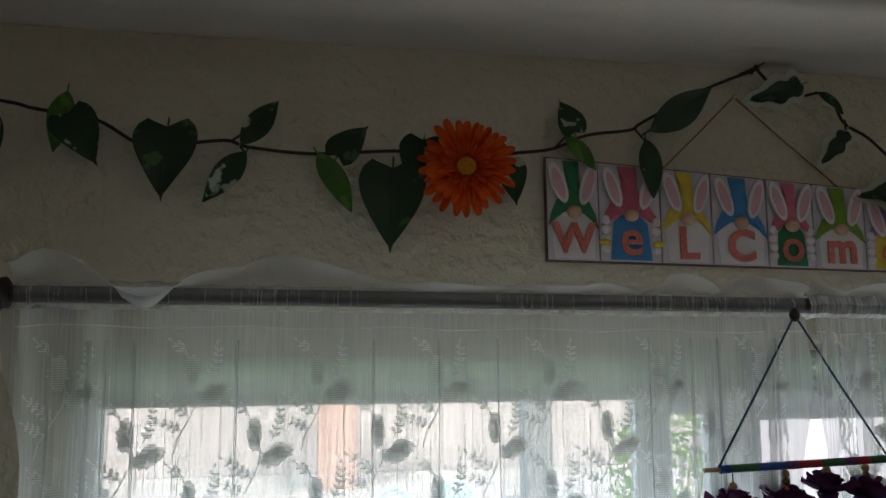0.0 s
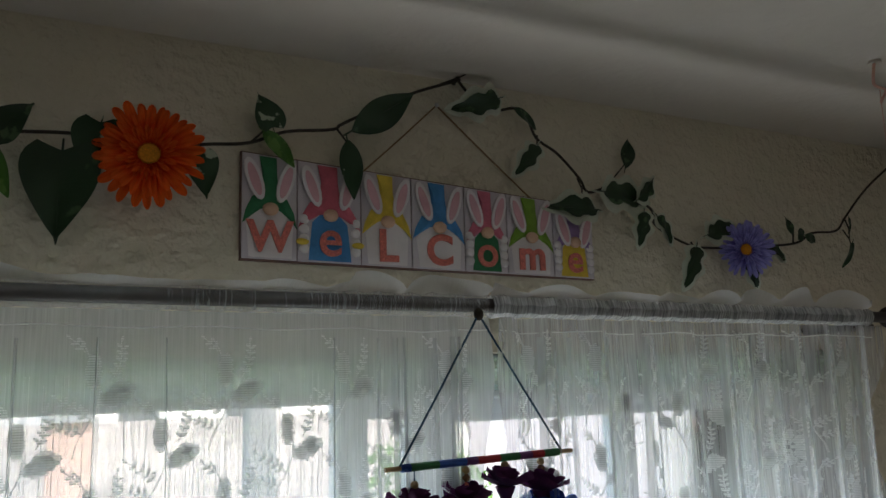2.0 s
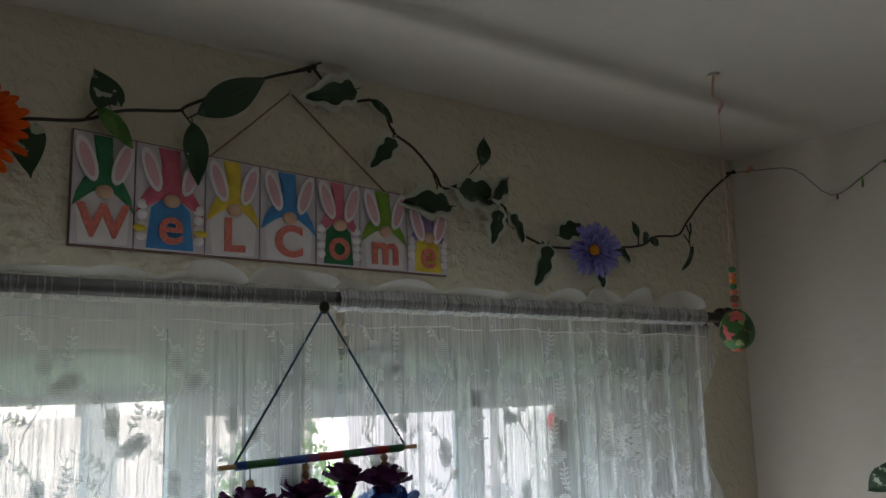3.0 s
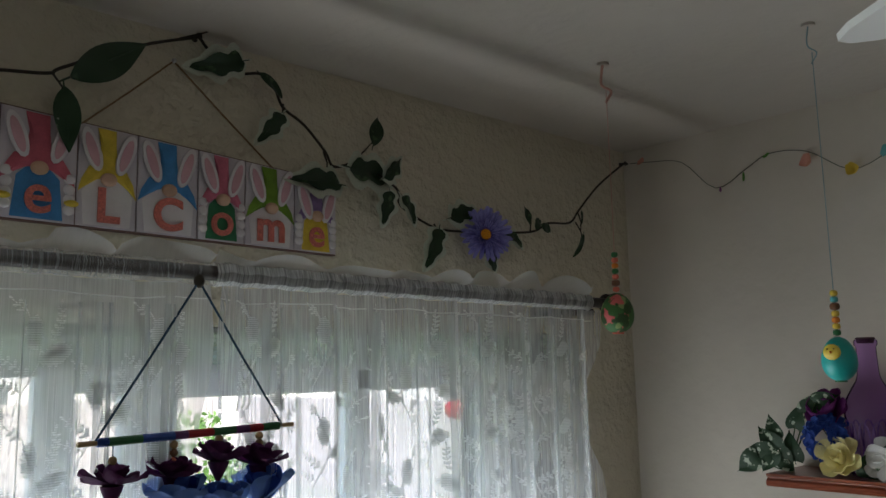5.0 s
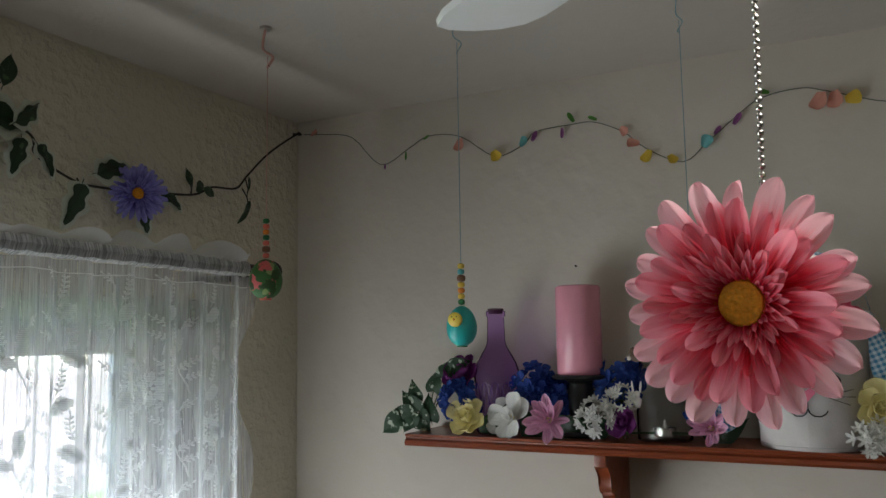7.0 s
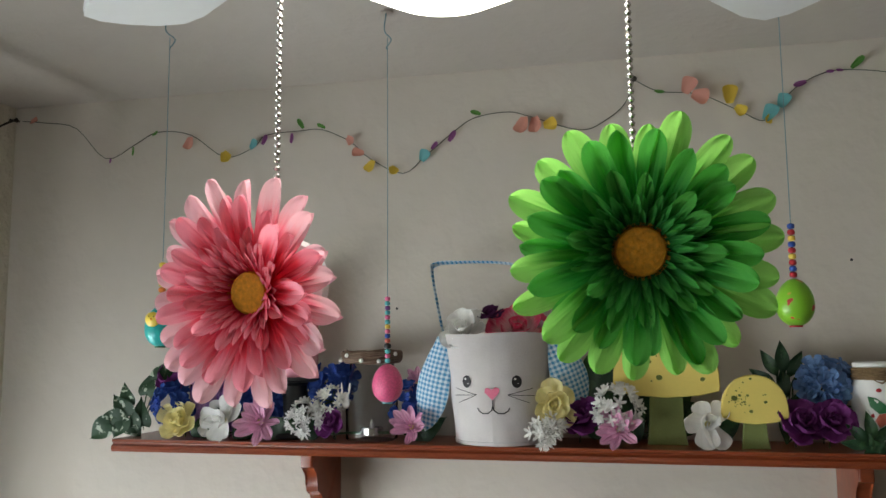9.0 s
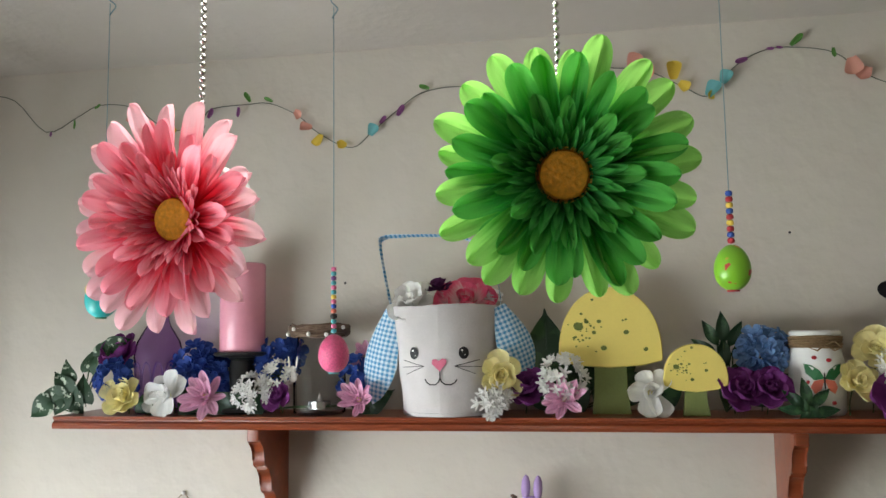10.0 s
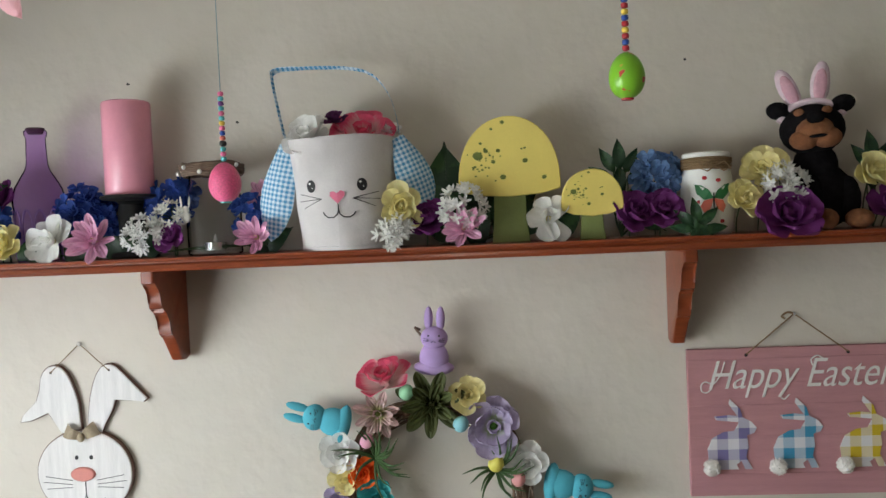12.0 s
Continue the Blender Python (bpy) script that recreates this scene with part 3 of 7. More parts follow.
def leaf_mesh(kind, material):
    """Unit leaf along x with a folded midrib: heart, lance or lobed."""
    def make():
        def fn(u, v):
            s = 2 * u - 1
            if kind == "heart":
                w = 0.86 * math.sin(math.pi * min(1, (v + 0.06) ** 0.62)) ** 0.8 * (1 - 0.25 * v)
            elif kind == "lobed":
                w = 0.66 * math.sin(math.pi * (0.05 + 0.94 * v ** 0.7)) ** 0.8 * (0.58 + 0.48 * abs(math.sin(v * 7.4 + 0.5 + 0.5 * (s > 0))))
            else:
                w = 0.42 * math.sin(math.pi * (0.04 + 0.95 * v ** 0.85))
            w = max(w, 0.012)
            x = v + (-0.10 * abs(s) * (1 - v) ** 3 if kind == "heart" else 0)
            return (x, 0.5 * s * w, 0.10 * abs(s) * w - 0.22 * v * v + 0.03 * math.sin(7 * v + 2 * s))
        g = Geo().sheet(fn, 8, 12)
        g.tube([(-0.14, 0, 0.0), (0.0, 0, -0.004), (0.5, 0, -0.062), (0.97, 0, -0.21)], [0.012, 0.014, 0.009, 0.003], 5)
        return g.mesh("leaf_" + kind, material)
    return cached((kind, material.name, "leaf"), make)


def toward(d, spin=0.0):
    return Vector(d).normalized().to_track_quat("Z", "Y").to_matrix().to_4x4() @ Matrix.Rotation(spin, 4, "Z")


def ring(parent, kind, material, n, size, lift, rnd, start=0.0, back=0.0, jitter=0.10, width=1.0, name="petal"):
    """n petals round the z axis, raised by lift degrees."""
    forms = [petal_mesh(k, material) for k in (("silk", "silk_bent", "silk_cupped") if kind == "silk" else (kind,))]
    for i in range(n):
        me = forms[i * 5 % 7 % len(forms)]
        a = start + 2 * math.pi * (i + rnd.uniform(-jitter, jitter) * 2) / n
        s = size * rnd.uniform(1 - jitter, 1 + jitter * 0.6)
        e = radians(lift + rnd.uniform(-60, 60) * jitter)
        m = Matrix.Rotation(a, 4, "Z") @ Matrix.Translation((back, 0, 0)) @ Matrix.Rotation(-e, 4, "Y") @ Matrix.Rotation(rnd.uniform(-1, 1) * jitter * 2, 4, "X") @ Matrix.Diagonal((s, s * width, s, 1))
        part(name, me, parent, m)


def fmat(name, col, rough=0.75, thin=0.3, var=0.13):
    return mat(name, col, rough, var, 2.2, 0.25, thin=thin, rnd=0.3, stretch=(0.8, 5, 1), dist=0.03)


def dyed_or_lit_mat(name, heart, mid, tip, thin=0.4):
    """Silk petal coloured from heart to tip, by dye or, in the greens, by painted light, with fine lengthwise veins and
    differences from petal to petal.
    """
    m = mat(name, mid, 0.7, 0.10, 2.4, 0.3, thin=thin, rnd=0.3, stretch=(0.7, 14, 1), dist=0.02, spec=0.25)
    t = m.node_tree
    sep, ramp, nz, ad = t.nodes.new("ShaderNodeSeparateXYZ"), t.nodes.new("ShaderNodeValToRGB"), t.nodes.new("ShaderNodeTexNoise"), t.nodes.new("ShaderNodeMath")
    nz.inputs["Scale"].default_value = 3.0
    ad.operation, ad.inputs[1].default_value = "MULTIPLY_ADD", 0.35
    t.links.new(t.nodes["Mapping"].outputs[0], nz.inputs["Vector"])
    t.links.new(t.nodes["Texture Coordinate"].outputs["Object"], sep.inputs[0])
    t.links.new(nz.outputs[0], ad.inputs[0])
    t.links.new(sep.outputs["X"], ad.inputs[2])
    e = ramp.color_ramp.elements
    e[0].position, e[0].color = 0.42, (*heart, 1)
    e[1].position, e[1].color = 1.12, (*tip, 1)
    k = e.new(0.78)
    k.color = (*mid, 1)
    e[-1].position = 1.0
    t.links.new(ad.outputs[0], ramp.inputs[0])
    t.links.new(ramp.outputs[0], t.nodes["Hue/Saturation/Value"].inputs["Color"])
    return m


P_YEL = fmat("silk_yellow", (0.95, 0.86, 0.44))
P_WHITE = fmat("silk_white", (0.90, 0.89, 0.86))
P_PINK = fmat("silk_pink", (0.85, 0.48, 0.66))
P_PURP = fmat("silk_purple", (0.20, 0.03, 0.20))
P_VIOL = fmat("silk_dark_purple", (0.10, 0.015, 0.09))
P_BLUE = fmat("silk_blue", (0.04, 0.10, 0.42))
P_MIDB = fmat("silk_mid_blue", (0.13, 0.25, 0.60))
P_SKYB = fmat("silk_dusty_blue", (0.20, 0.36, 0.64))
P_LAV = fmat("silk_lavender", (0.46, 0.38, 0.58))
P_OR = dyed_or_lit_mat("silk_orange", (0.70, 0.05, 0.008), (0.88, 0.11, 0.012), (0.92, 0.17, 0.025), 0.3)
P_VIO = dyed_or_lit_mat("silk_violet", (0.16, 0.12, 0.50), (0.27, 0.25, 0.68), (0.40, 0.38, 0.80), 0.3)
# Greens painted paler at tips and outer ring for light through single silk layers.
P_GREEN = dyed_or_lit_mat("silk_green", (0.018, 0.17, 0.03), (0.045, 0.36, 0.055), (0.11, 0.50, 0.08))
P_GREEN_LIT = dyed_or_lit_mat("silk_green_lit", (0.03, 0.26, 0.03), (0.14, 0.52, 0.07), (0.34, 0.74, 0.16), 0.5)
# Inner ring darkened in colour for the shade near the flower's heart.
P_GREEN_SHADED = dyed_or_lit_mat("silk_green_shaded", (0.012, 0.12, 0.025), (0.025, 0.24, 0.04), (0.06, 0.36, 0.06), 0.25)
P_CORAL = dyed_or_lit_mat("silk_coral_pink", (0.82, 0.04, 0.085), (0.95, 0.16, 0.24), (0.98, 0.38, 0.46))
P_BLOSSOM = dyed_or_lit_mat("silk_blossom_pink", (0.88, 0.07, 0.13), (0.97, 0.25, 0.33), (0.99, 0.60, 0.66), 0.5)
P_EDGED = dyed_or_lit_mat("silk_rose_edged", (0.94, 0.78, 0.76), (0.93, 0.56, 0.60), (0.86, 0.13, 0.24), 0.35)
P_DUSTY = dyed_or_lit_mat("silk_dusty_pink", (0.34, 0.34, 0.13), (0.56, 0.40, 0.36), (0.66, 0.46, 0.44), 0.2)
P_LILAC = dyed_or_lit_mat("silk_lilac", (0.36, 0.42, 0.24), (0.48, 0.40, 0.58), (0.56, 0.48, 0.66), 0.3)
P_TEAL = fmat("silk_teal", (0.06, 0.42, 0.42))
M_DISK = mat("flower_disk", (0.82, 0.34, 0.02), 0.95, 0.3, 500, 0.7, dist=0.003)
M_STEM = mat("stem_green", (0.035, 0.075, 0.02), 0.6, 0.3, 50)
M_VINE = mat("vine_brown", (0.028, 0.022, 0.014), 0.7, 0.3, 90, 0.3)
M_LEAF = variegated_mat("leaf_dark", (0.012, 0.042, 0.014), (0.06, 0.12, 0.05), 0.38, scale=2.6)
M_VAR = variegated_mat("leaf_variegated", (0.013, 0.050, 0.016), (0.42, 0.48, 0.36), 0.385, 0.55, scale=3.2)
M_BRIGHT = variegated_mat("leaf_bright", (0.045, 0.15, 0.012), (0.10, 0.24, 0.04), 0.45, scale=2.6)
M_FERN = variegated_mat("fern_green", (0.012, 0.05, 0.018), (0.03, 0.09, 0.03), 0.45, scale=2.6)
M_IVYB = mat("ivy_cream_edge", (0.58, 0.62, 0.52), 0.5, 0.15, 40, thin=0.2)


def stem_to(parent_m, f, foot):
    """Stem from a flower's back to the place it stands on, in the flower's frame."""
    inv = parent_m.inverted()
    a, b = Vector((0, 0, -0.002)), inv @ Vector(foot)
    mid = (a + b) / 2 + Vector((0, 0, -0.006))
    part("stem", (Geo().tube(smooth_path([a, mid, b], 4), 0.0011, 5), M_STEM), f)


def rose(label, r, mats, at, facing, seed, foot=None, kind="round", group="silk flowers on the shelf"):
    rnd = random.Random(seed)
    m = Matrix.Translation(at) @ toward(facing, rnd.uniform(0, 6))
    f = thing("silk_rose", label, "artificial flower", m, group=group)
    outer, inner = mats[0], mats[-1]
    ring(f, kind, outer, 6, r, 12, rnd, jitter=0.14)
    ring(f, kind, outer, 5, r * 0.86, 34, rnd, 0.5, jitter=0.14)
    ring(f, kind, inner, 5, r * 0.66, 56, rnd, 0.9, jitter=0.12)
    ring(f, kind, inner, 4, r * 0.48, 74, rnd, 0.2, jitter=0.1)
    part("heart", (Geo().lathe([(r * 0.02, -r * 0.05), (r * 0.16, r * 0.1), (r * 0.15, r * 0.3), (r * 0.06, r * 0.4), (1e-6, r * 0.36)], 9), inner), f)
    if foot:
        stem_to(m, f, foot)
    return f


def magnolia(label, r, material, at, facing, seed, foot=None, group="silk flowers on the shelf"):
    """Open magnolia: a few large soft petals round a closed cup."""
    rnd = random.Random(seed)
    m = Matrix.Translation(at) @ toward(facing, rnd.uniform(0, 6))
    f = thing("silk_magnolia", label, "artificial flower", m, group=group)
    ring(f, "round", material, 5, r, 8, rnd, jitter=0.2)
    ring(f, "round", material, 3, r * 0.72, 58, rnd, 0.6, jitter=0.14)
    ring(f, "round", material, 2, r * 0.5, 78, rnd, 0.2, jitter=0.1)
    part("heart", (Geo().ball((0, 0, r * 0.1), (r * 0.1, r * 0.1, r * 0.22), 8), P_YEL), f)
    if foot:
        stem_to(m, f, foot)
    return f


def lily(label, r, material, at, facing, seed, foot=None, n=6, group="silk flowers on the shelf", heart=None):
    rnd = random.Random(seed)
    m = Matrix.Translation(at) @ toward(facing, rnd.uniform(0, 6))
    f = thing("silk_lily", label, "artificial flower", m, group=group)
    ring(f, "pointed", material, n, r, 22, rnd, jitter=0.15)
    ring(f, "pointed", material, n, r * 0.84, 44, rnd, 0.5, jitter=0.15)
    ring(f, "pointed", material, 4, r * 0.5, 66, rnd, 0.2, jitter=0.12)
    part("heart", (Geo().ball((0, 0, r * 0.1), (r * 0.12, r * 0.12, r * 0.2), 8), heart or P_YEL), f)
    if foot:
        stem_to(m, f, foot)
    return f


def cluster(name, label, r, material, at, facing, seed, foot=None, n=16, fl=0.010, petals=4, squash=0.75, group="silk flowers on the shelf", kind="round"):
    """A head of many small florets on a low dome."""
    rnd = random.Random(seed)
    m = Matrix.Translation(at) @ toward(facing, rnd.uniform(0, 6))
    f = thing(name, label, "artificial flower", m, group=group)

    def make():
        g = Geo()
        pm = petal_mesh(kind, material)
        vs = [tuple(v.co) for v in pm.vertices]
        fs = [tuple(p.vertices) for p in pm.polygons]
        for k in range(petals):
            q = Matrix.Rotation(2 * math.pi * k / petals, 4, "Z") @ Matrix.Rotation(-0.35, 4, "Y")
            g.add(vs, fs, 0, q)
        return g.mesh("floret", material)
    me = cached(("floret", material.name, petals, kind), make)
    for i in range(n):
        d = Vector((rnd.gauss(0, 1), rnd.gauss(0, 1), abs(rnd.gauss(0, 0.8)) + 0.15)).normalized()
        p = Vector((d.x * r, d.y * r, d.z * r * squash)) * rnd.uniform(0.75, 1.0)
        s = fl * rnd.uniform(0.8, 1.2)
        part("floret", me, f, Matrix.Translation(p) @ toward(d + Vector((0, 0, 0.4)), rnd.uniform(0, 6)) @ Matrix.Diagonal((s, s, s, 1)))
    g = Geo()
    for i in range(9):
        d = Vector((rnd.gauss(0, 0.5), rnd.gauss(0, 0.5), 0.5)).normalized() * r * 0.7
        g.tube([(0, 0, -r * 0.5), d * 0.5, d], 0.0008, 4)
    part("stalks", (g, M_STEM), f)
    if foot:
        stem_to(m, f, foot)
    return f


def gerbera(name, label, r, mats, at, facing, seed, n=22, group="", slim=1.0, cone=12):
    """Large daisy: long petals in rings round a domed disk; mats: outer, middle, inner."""
    rnd = random.Random(seed)
    m = Matrix.Translation(at) @ toward(facing)
    f = thing(name, label, "artificial flower", m, group=group)
    ring(f, "silk", mats[0], n, r, cone - 7, rnd, 0.1, r * 0.04, 0.085, slim)
    ring(f, "silk", mats[1], n, r * 0.86, cone + 3, rnd, 0.28, r * 0.04, 0.12, slim)
    ring(f, "silk", mats[1], int(n * 0.6), r * 0.60, cone + 10, rnd, 0.0, r * 0.06, 0.12, slim)
    ring(f, "short", mats[2], n + 6, r * 0.48, cone + 13, rnd, 0.3, r * 0.10, 0.10, 0.8)
    ring(f, "short", mats[2], n + 5, r * 0.39, cone + 20, rnd, 0.1, r * 0.11, 0.10, 0.8)
    ring(f, "short", mats[2], n + 3, r * 0.29, cone + 28, rnd, 0.0, r * 0.13, 0.10, 0.8)
    part("disk", (Geo().lathe([(r * 0.2, -r * 0.02), (r * 0.205, r * 0.08), (r * 0.18, r * 0.13), (r * 0.1, r * 0.15), (1e-6, r * 0.145)], 26), M_DISK), f, label="orange pile flower centre")
    fr = Geo()
    for i in range(96):
        a = i * 0.06545 + 0.02 * math.sin(i * 7)
        fr.tube([(r * 0.19 * math.cos(a), r * 0.19 * math.sin(a), r * 0.06), (r * 0.215 * math.cos(a), r * 0.215 * math.sin(a), r * (0.125 + 0.02 * math.sin(i * 5)))], [r * 0.005, r * 0.003], 4)
    part("fringe", (fr, M_DISK), f)
    part("calyx", (Geo().lathe([(1e-6, -r * 0.2), (r * 0.07, -r * 0.17), (r * 0.2, -r * 0.02), (r * 0.22, 0)], 14), M_STEM), f)
    return f, m


# ---- welcome sign on the window wall ----
def text_mesh(body, size, depth, material, bold=0.0, shear=0.0):
    cu = bpy.data.curves.new("letters", "FONT")
    cu.body, cu.size, cu.extrude, cu.offset, cu.shear = body, size, depth, bold, shear
    cu.align_x, cu.align_y = "CENTER", "CENTER"
    ob = bpy.data.objects.new("letters", cu)
    scene.collection.objects.link(ob)
    bpy.context.view_layer.update()
    me = bpy.data.meshes.new_from_object(ob)
    bpy.data.objects.remove(ob)
    me.materials.clear()
    me.materials.append(material)
    return me


UPRIGHT = pose(0, 0, 0, 90, 0, 0)
M_BOARD = mat("whitewashed_board", (0.60, 0.55, 0.60), 0.7, 0.10, 18, 0.2, stretch=(6, 1, 0.8))
M_EDGE = mat("sign_edge_brown", (0.16, 0.09, 0.07), 0.8, 0.3, 40)
M_GLIT = mat("coral_glitter", (0.70, 0.20, 0.16), 0.4, 0.5, 500, 0.6, metal=0.15)
M_SKIN = mat("tan_paint", (0.62, 0.40, 0.28), 0.7, 0.1)
M_EARP = mat("ear_pink_paint", (0.66, 0.38, 0.44), 0.7, 0.12, 40)
M_EARW = mat("ear_white_paint", (0.74, 0.70, 0.72), 0.7, 0.08, 40)
M_TWINE = mat("jute_twine", (0.25, 0.16, 0.08), 0.95, 0.35, 300, 0.6)
M_NAIL = mat("steel_pin", (0.6, 0.6, 0.6), 0.3, 0.1, 50, metal=1.0)
HATS = [mat("hat_" + n, c, 0.75, 0.22, 60, 0.15) for n, c in (("forest", (0.03, 0.19, 0.08)), ("rose", (0.55, 0.12, 0.17)), ("yellow", (0.70, 0.52, 0.06)), ("blue", (0.06, 0.25, 0.55)), ("pink", (0.60, 0.16, 0.24)), ("lime", (0.17, 0.32, 0.03)), ("lilac", (0.32, 0.22, 0.46)))]


def ellipse(cx, cy, rx, ry, rot=0.0, n=16):
    c, s = math.cos(rot), math.sin(rot)
    return [(cx + rx * math.cos(a) * c - ry * math.sin(a) * s, cy + rx * math.cos(a) * s + ry * math.sin(a) * c) for a in (2 * math.pi * i / n for i in range(n))]


def welcome_sign():
    s = thing("welcome_sign", "long white board sign with bunny-eared hats and coral letters", "sign", pose(-1.309, 0, 2.125))
    W = 0.538

    def P(u, v):
        zb, zt = -0.009 * u, 0.139 - 0.034 * u
        return (W * u, zb + v * (zt - zb))
    part("backing", (Geo().plate([P(0, 0), P(1, 0), P(1, 1), P(0, 1)], -0.010, -0.001), M_EDGE, False), s)
    cuts = [0.0, 0.133, 0.295, 0.432, 0.585, 0.715, 0.864, 1.0]
    bodies = {1: HATS[3], 4: HATS[0], 6: HATS[2]}
    for i, ch in enumerate("WeLCome"):
        a, b = cuts[i] + 0.0015, cuts[i + 1] - 0.0015
        Q = lambda x, v: P(a + (b - a) * x, v)
        pn = part("panel", (Geo().plate([Q(0, 0.015), Q(1, 0.015), Q(1, 0.985), Q(0, 0.985)], -0.013, -0.0105, 0.0005), M_BOARD, False), s)
        h = 0.80 if i in (6,) else 0.97
        if i in bodies:
            part("gown", (Geo().plate([Q(0.16, 0.03), Q(0.84, 0.03), Q(0.78, 0.40), Q(0.62, 0.5), Q(0.38, 0.5), Q(0.22, 0.40)], -0.0138, -0.0131), bodies[i], False), pn)
            for sx in (0.09, 0.91):
                for k in range(4):
                    x, z = Q(sx, 0.42 - 0.095 * k)
                    part("braid_knot", (Geo().ball((x, -0.0145, z), (0.007, 0.003, 0.0065), 10), M_EARW), pn)
            if i == 1:
                for sx in (0.06, 0.94):
                    x, z = Q(sx, 0.2)
                    part("ribbon", (Geo().ball((x, -0.016, z), (0.009, 0.003, 0.0045), 10), HATS[2]), pn)
        else:
            part("beard", (Geo().plate([Q(0.12, 0.03), Q(0.9, 0.03), Q(0.93, 0.34), Q(0.7, 0.5), Q(0.3, 0.5), Q(0.07, 0.34)], -0.0138, -0.0131), M_EARW, False), pn)
        hat = [(0.0, 0.33), (0.06, 0.46), (0.17, 0.58), (0.33, 0.66), (0.36, 0.80), (0.30, h), (0.62, h), (0.63, 0.80), (0.66, 0.66), (0.82, 0.58), (0.94, 0.46), (1.0, 0.31), (0.86, 0.40), (0.68, 0.47), (0.5, 0.50), (0.32, 0.47), (0.15, 0.40)]
        n = len(hat)
        pts = [Q(*q) for q in hat]
        g = Geo()
        c0 = Q(0.5, 0.64)
        bulge = [(x, -0.0142, z) for x, z in pts] + [(c0[0] + (x - c0[0]) * 0.62, -0.0175, c0[1] + (z - c0[1]) * 0.62) for x, z in pts]
        g.add(bulge, [(k, (k + 1) % n, n + (k + 1) % n, n + k) for k in range(n)] + [tuple(range(n, 2 * n))])
        part("hat", (g, HATS[i]), pn)
        for sx, rot in ((0.20, 0.34), (0.78, -0.30)):
            x, z = Q(sx, 0.745)
            if i == 6:
                z -= 0.012
            part("ear", (Geo().plate(ellipse(x, z, 0.0102, 0.0285, rot), -0.0195, -0.0175, 0.0006), M_EARW), pn)
            part("ear_lining", (Geo().plate(ellipse(x, z - 0.001, 0.0060, 0.0220, rot), -0.0203, -0.0196), M_EARP), pn)
        x, z = Q(0.5, 0.475)
        part("nose", (Geo().ball((x, -0.0175, z), (0.0105, 0.006, 0.0085), 14), M_SKIN), pn)
        x, z = Q(0.5, 0.21)
        part("letter", text_mesh(ch, 0.070 - 0.010 * i / 6 if ch in "eom" else (0.054 if ch == "W" else 0.062 - 0.008 * i / 6), 0.001, M_GLIT, 0.0010 if ch in "eo" else 0.0018), pn, Matrix.Translation((x, -0.016, z + (0.004 if ch in "eom" else 0))) @ UPRIGHT)
    nail = (0.280, -0.004, 0.237)
    for u in (0.30, 0.80):
        x, z = P(u, 0.97)
        part("twine", (Geo().tube([nail, ((nail[0] + x) / 2, -0.008, (nail[2] + z) / 2 - 0.001), (x, -0.012, z)], 0.0013, 6), M_TWINE), s)
    part("nail", (Geo().ball((0.280, -0.006, 0.237), 0.0035, 10), M_NAIL), s)


welcome_sign()


# ---- vine along the window wall ----
def leaf(parent, kind, material, x, z, size, ang, y=-0.03, tilt=20, roll=0, name="leaf", label=""):
    """A leaf whose middle is at x, z and whose tip points at ang degrees in the wall's plane."""
    a = radians(ang)
    m = Matrix.Translation((x - 0.45 * size * math.cos(a), y, z - 0.45 * size * math.sin(a))) @ pose(0, 0, 0, 90, 0, 0) @ Matrix.Rotation(a, 4, "Z") @ Matrix.Rotation(radians(roll), 4, "X") @ Matrix.Rotation(radians(-tilt + 12), 4, "Y") @ Matrix.Diagonal((size, size, size, 1))
    return part(name, leaf_mesh(kind, material), parent, m, label)


def ivy(parent, x, z, size, ang, y=-0.03):
    """Ivy leaf with a cream edge: a dark toothed leaf on a larger pale one."""
    b = leaf(parent, "lobed", M_IVYB, x, z, size * 1.18, ang, y, 16, 18 * math.sin(x * 53), name="ivy_leaf")
    part("dark_middle", leaf_mesh("lobed", M_LEAF), b, Matrix.Translation((0.05, 0, 0.035)) @ Matrix.Diagonal((0.86, 0.60, 1, 1)))


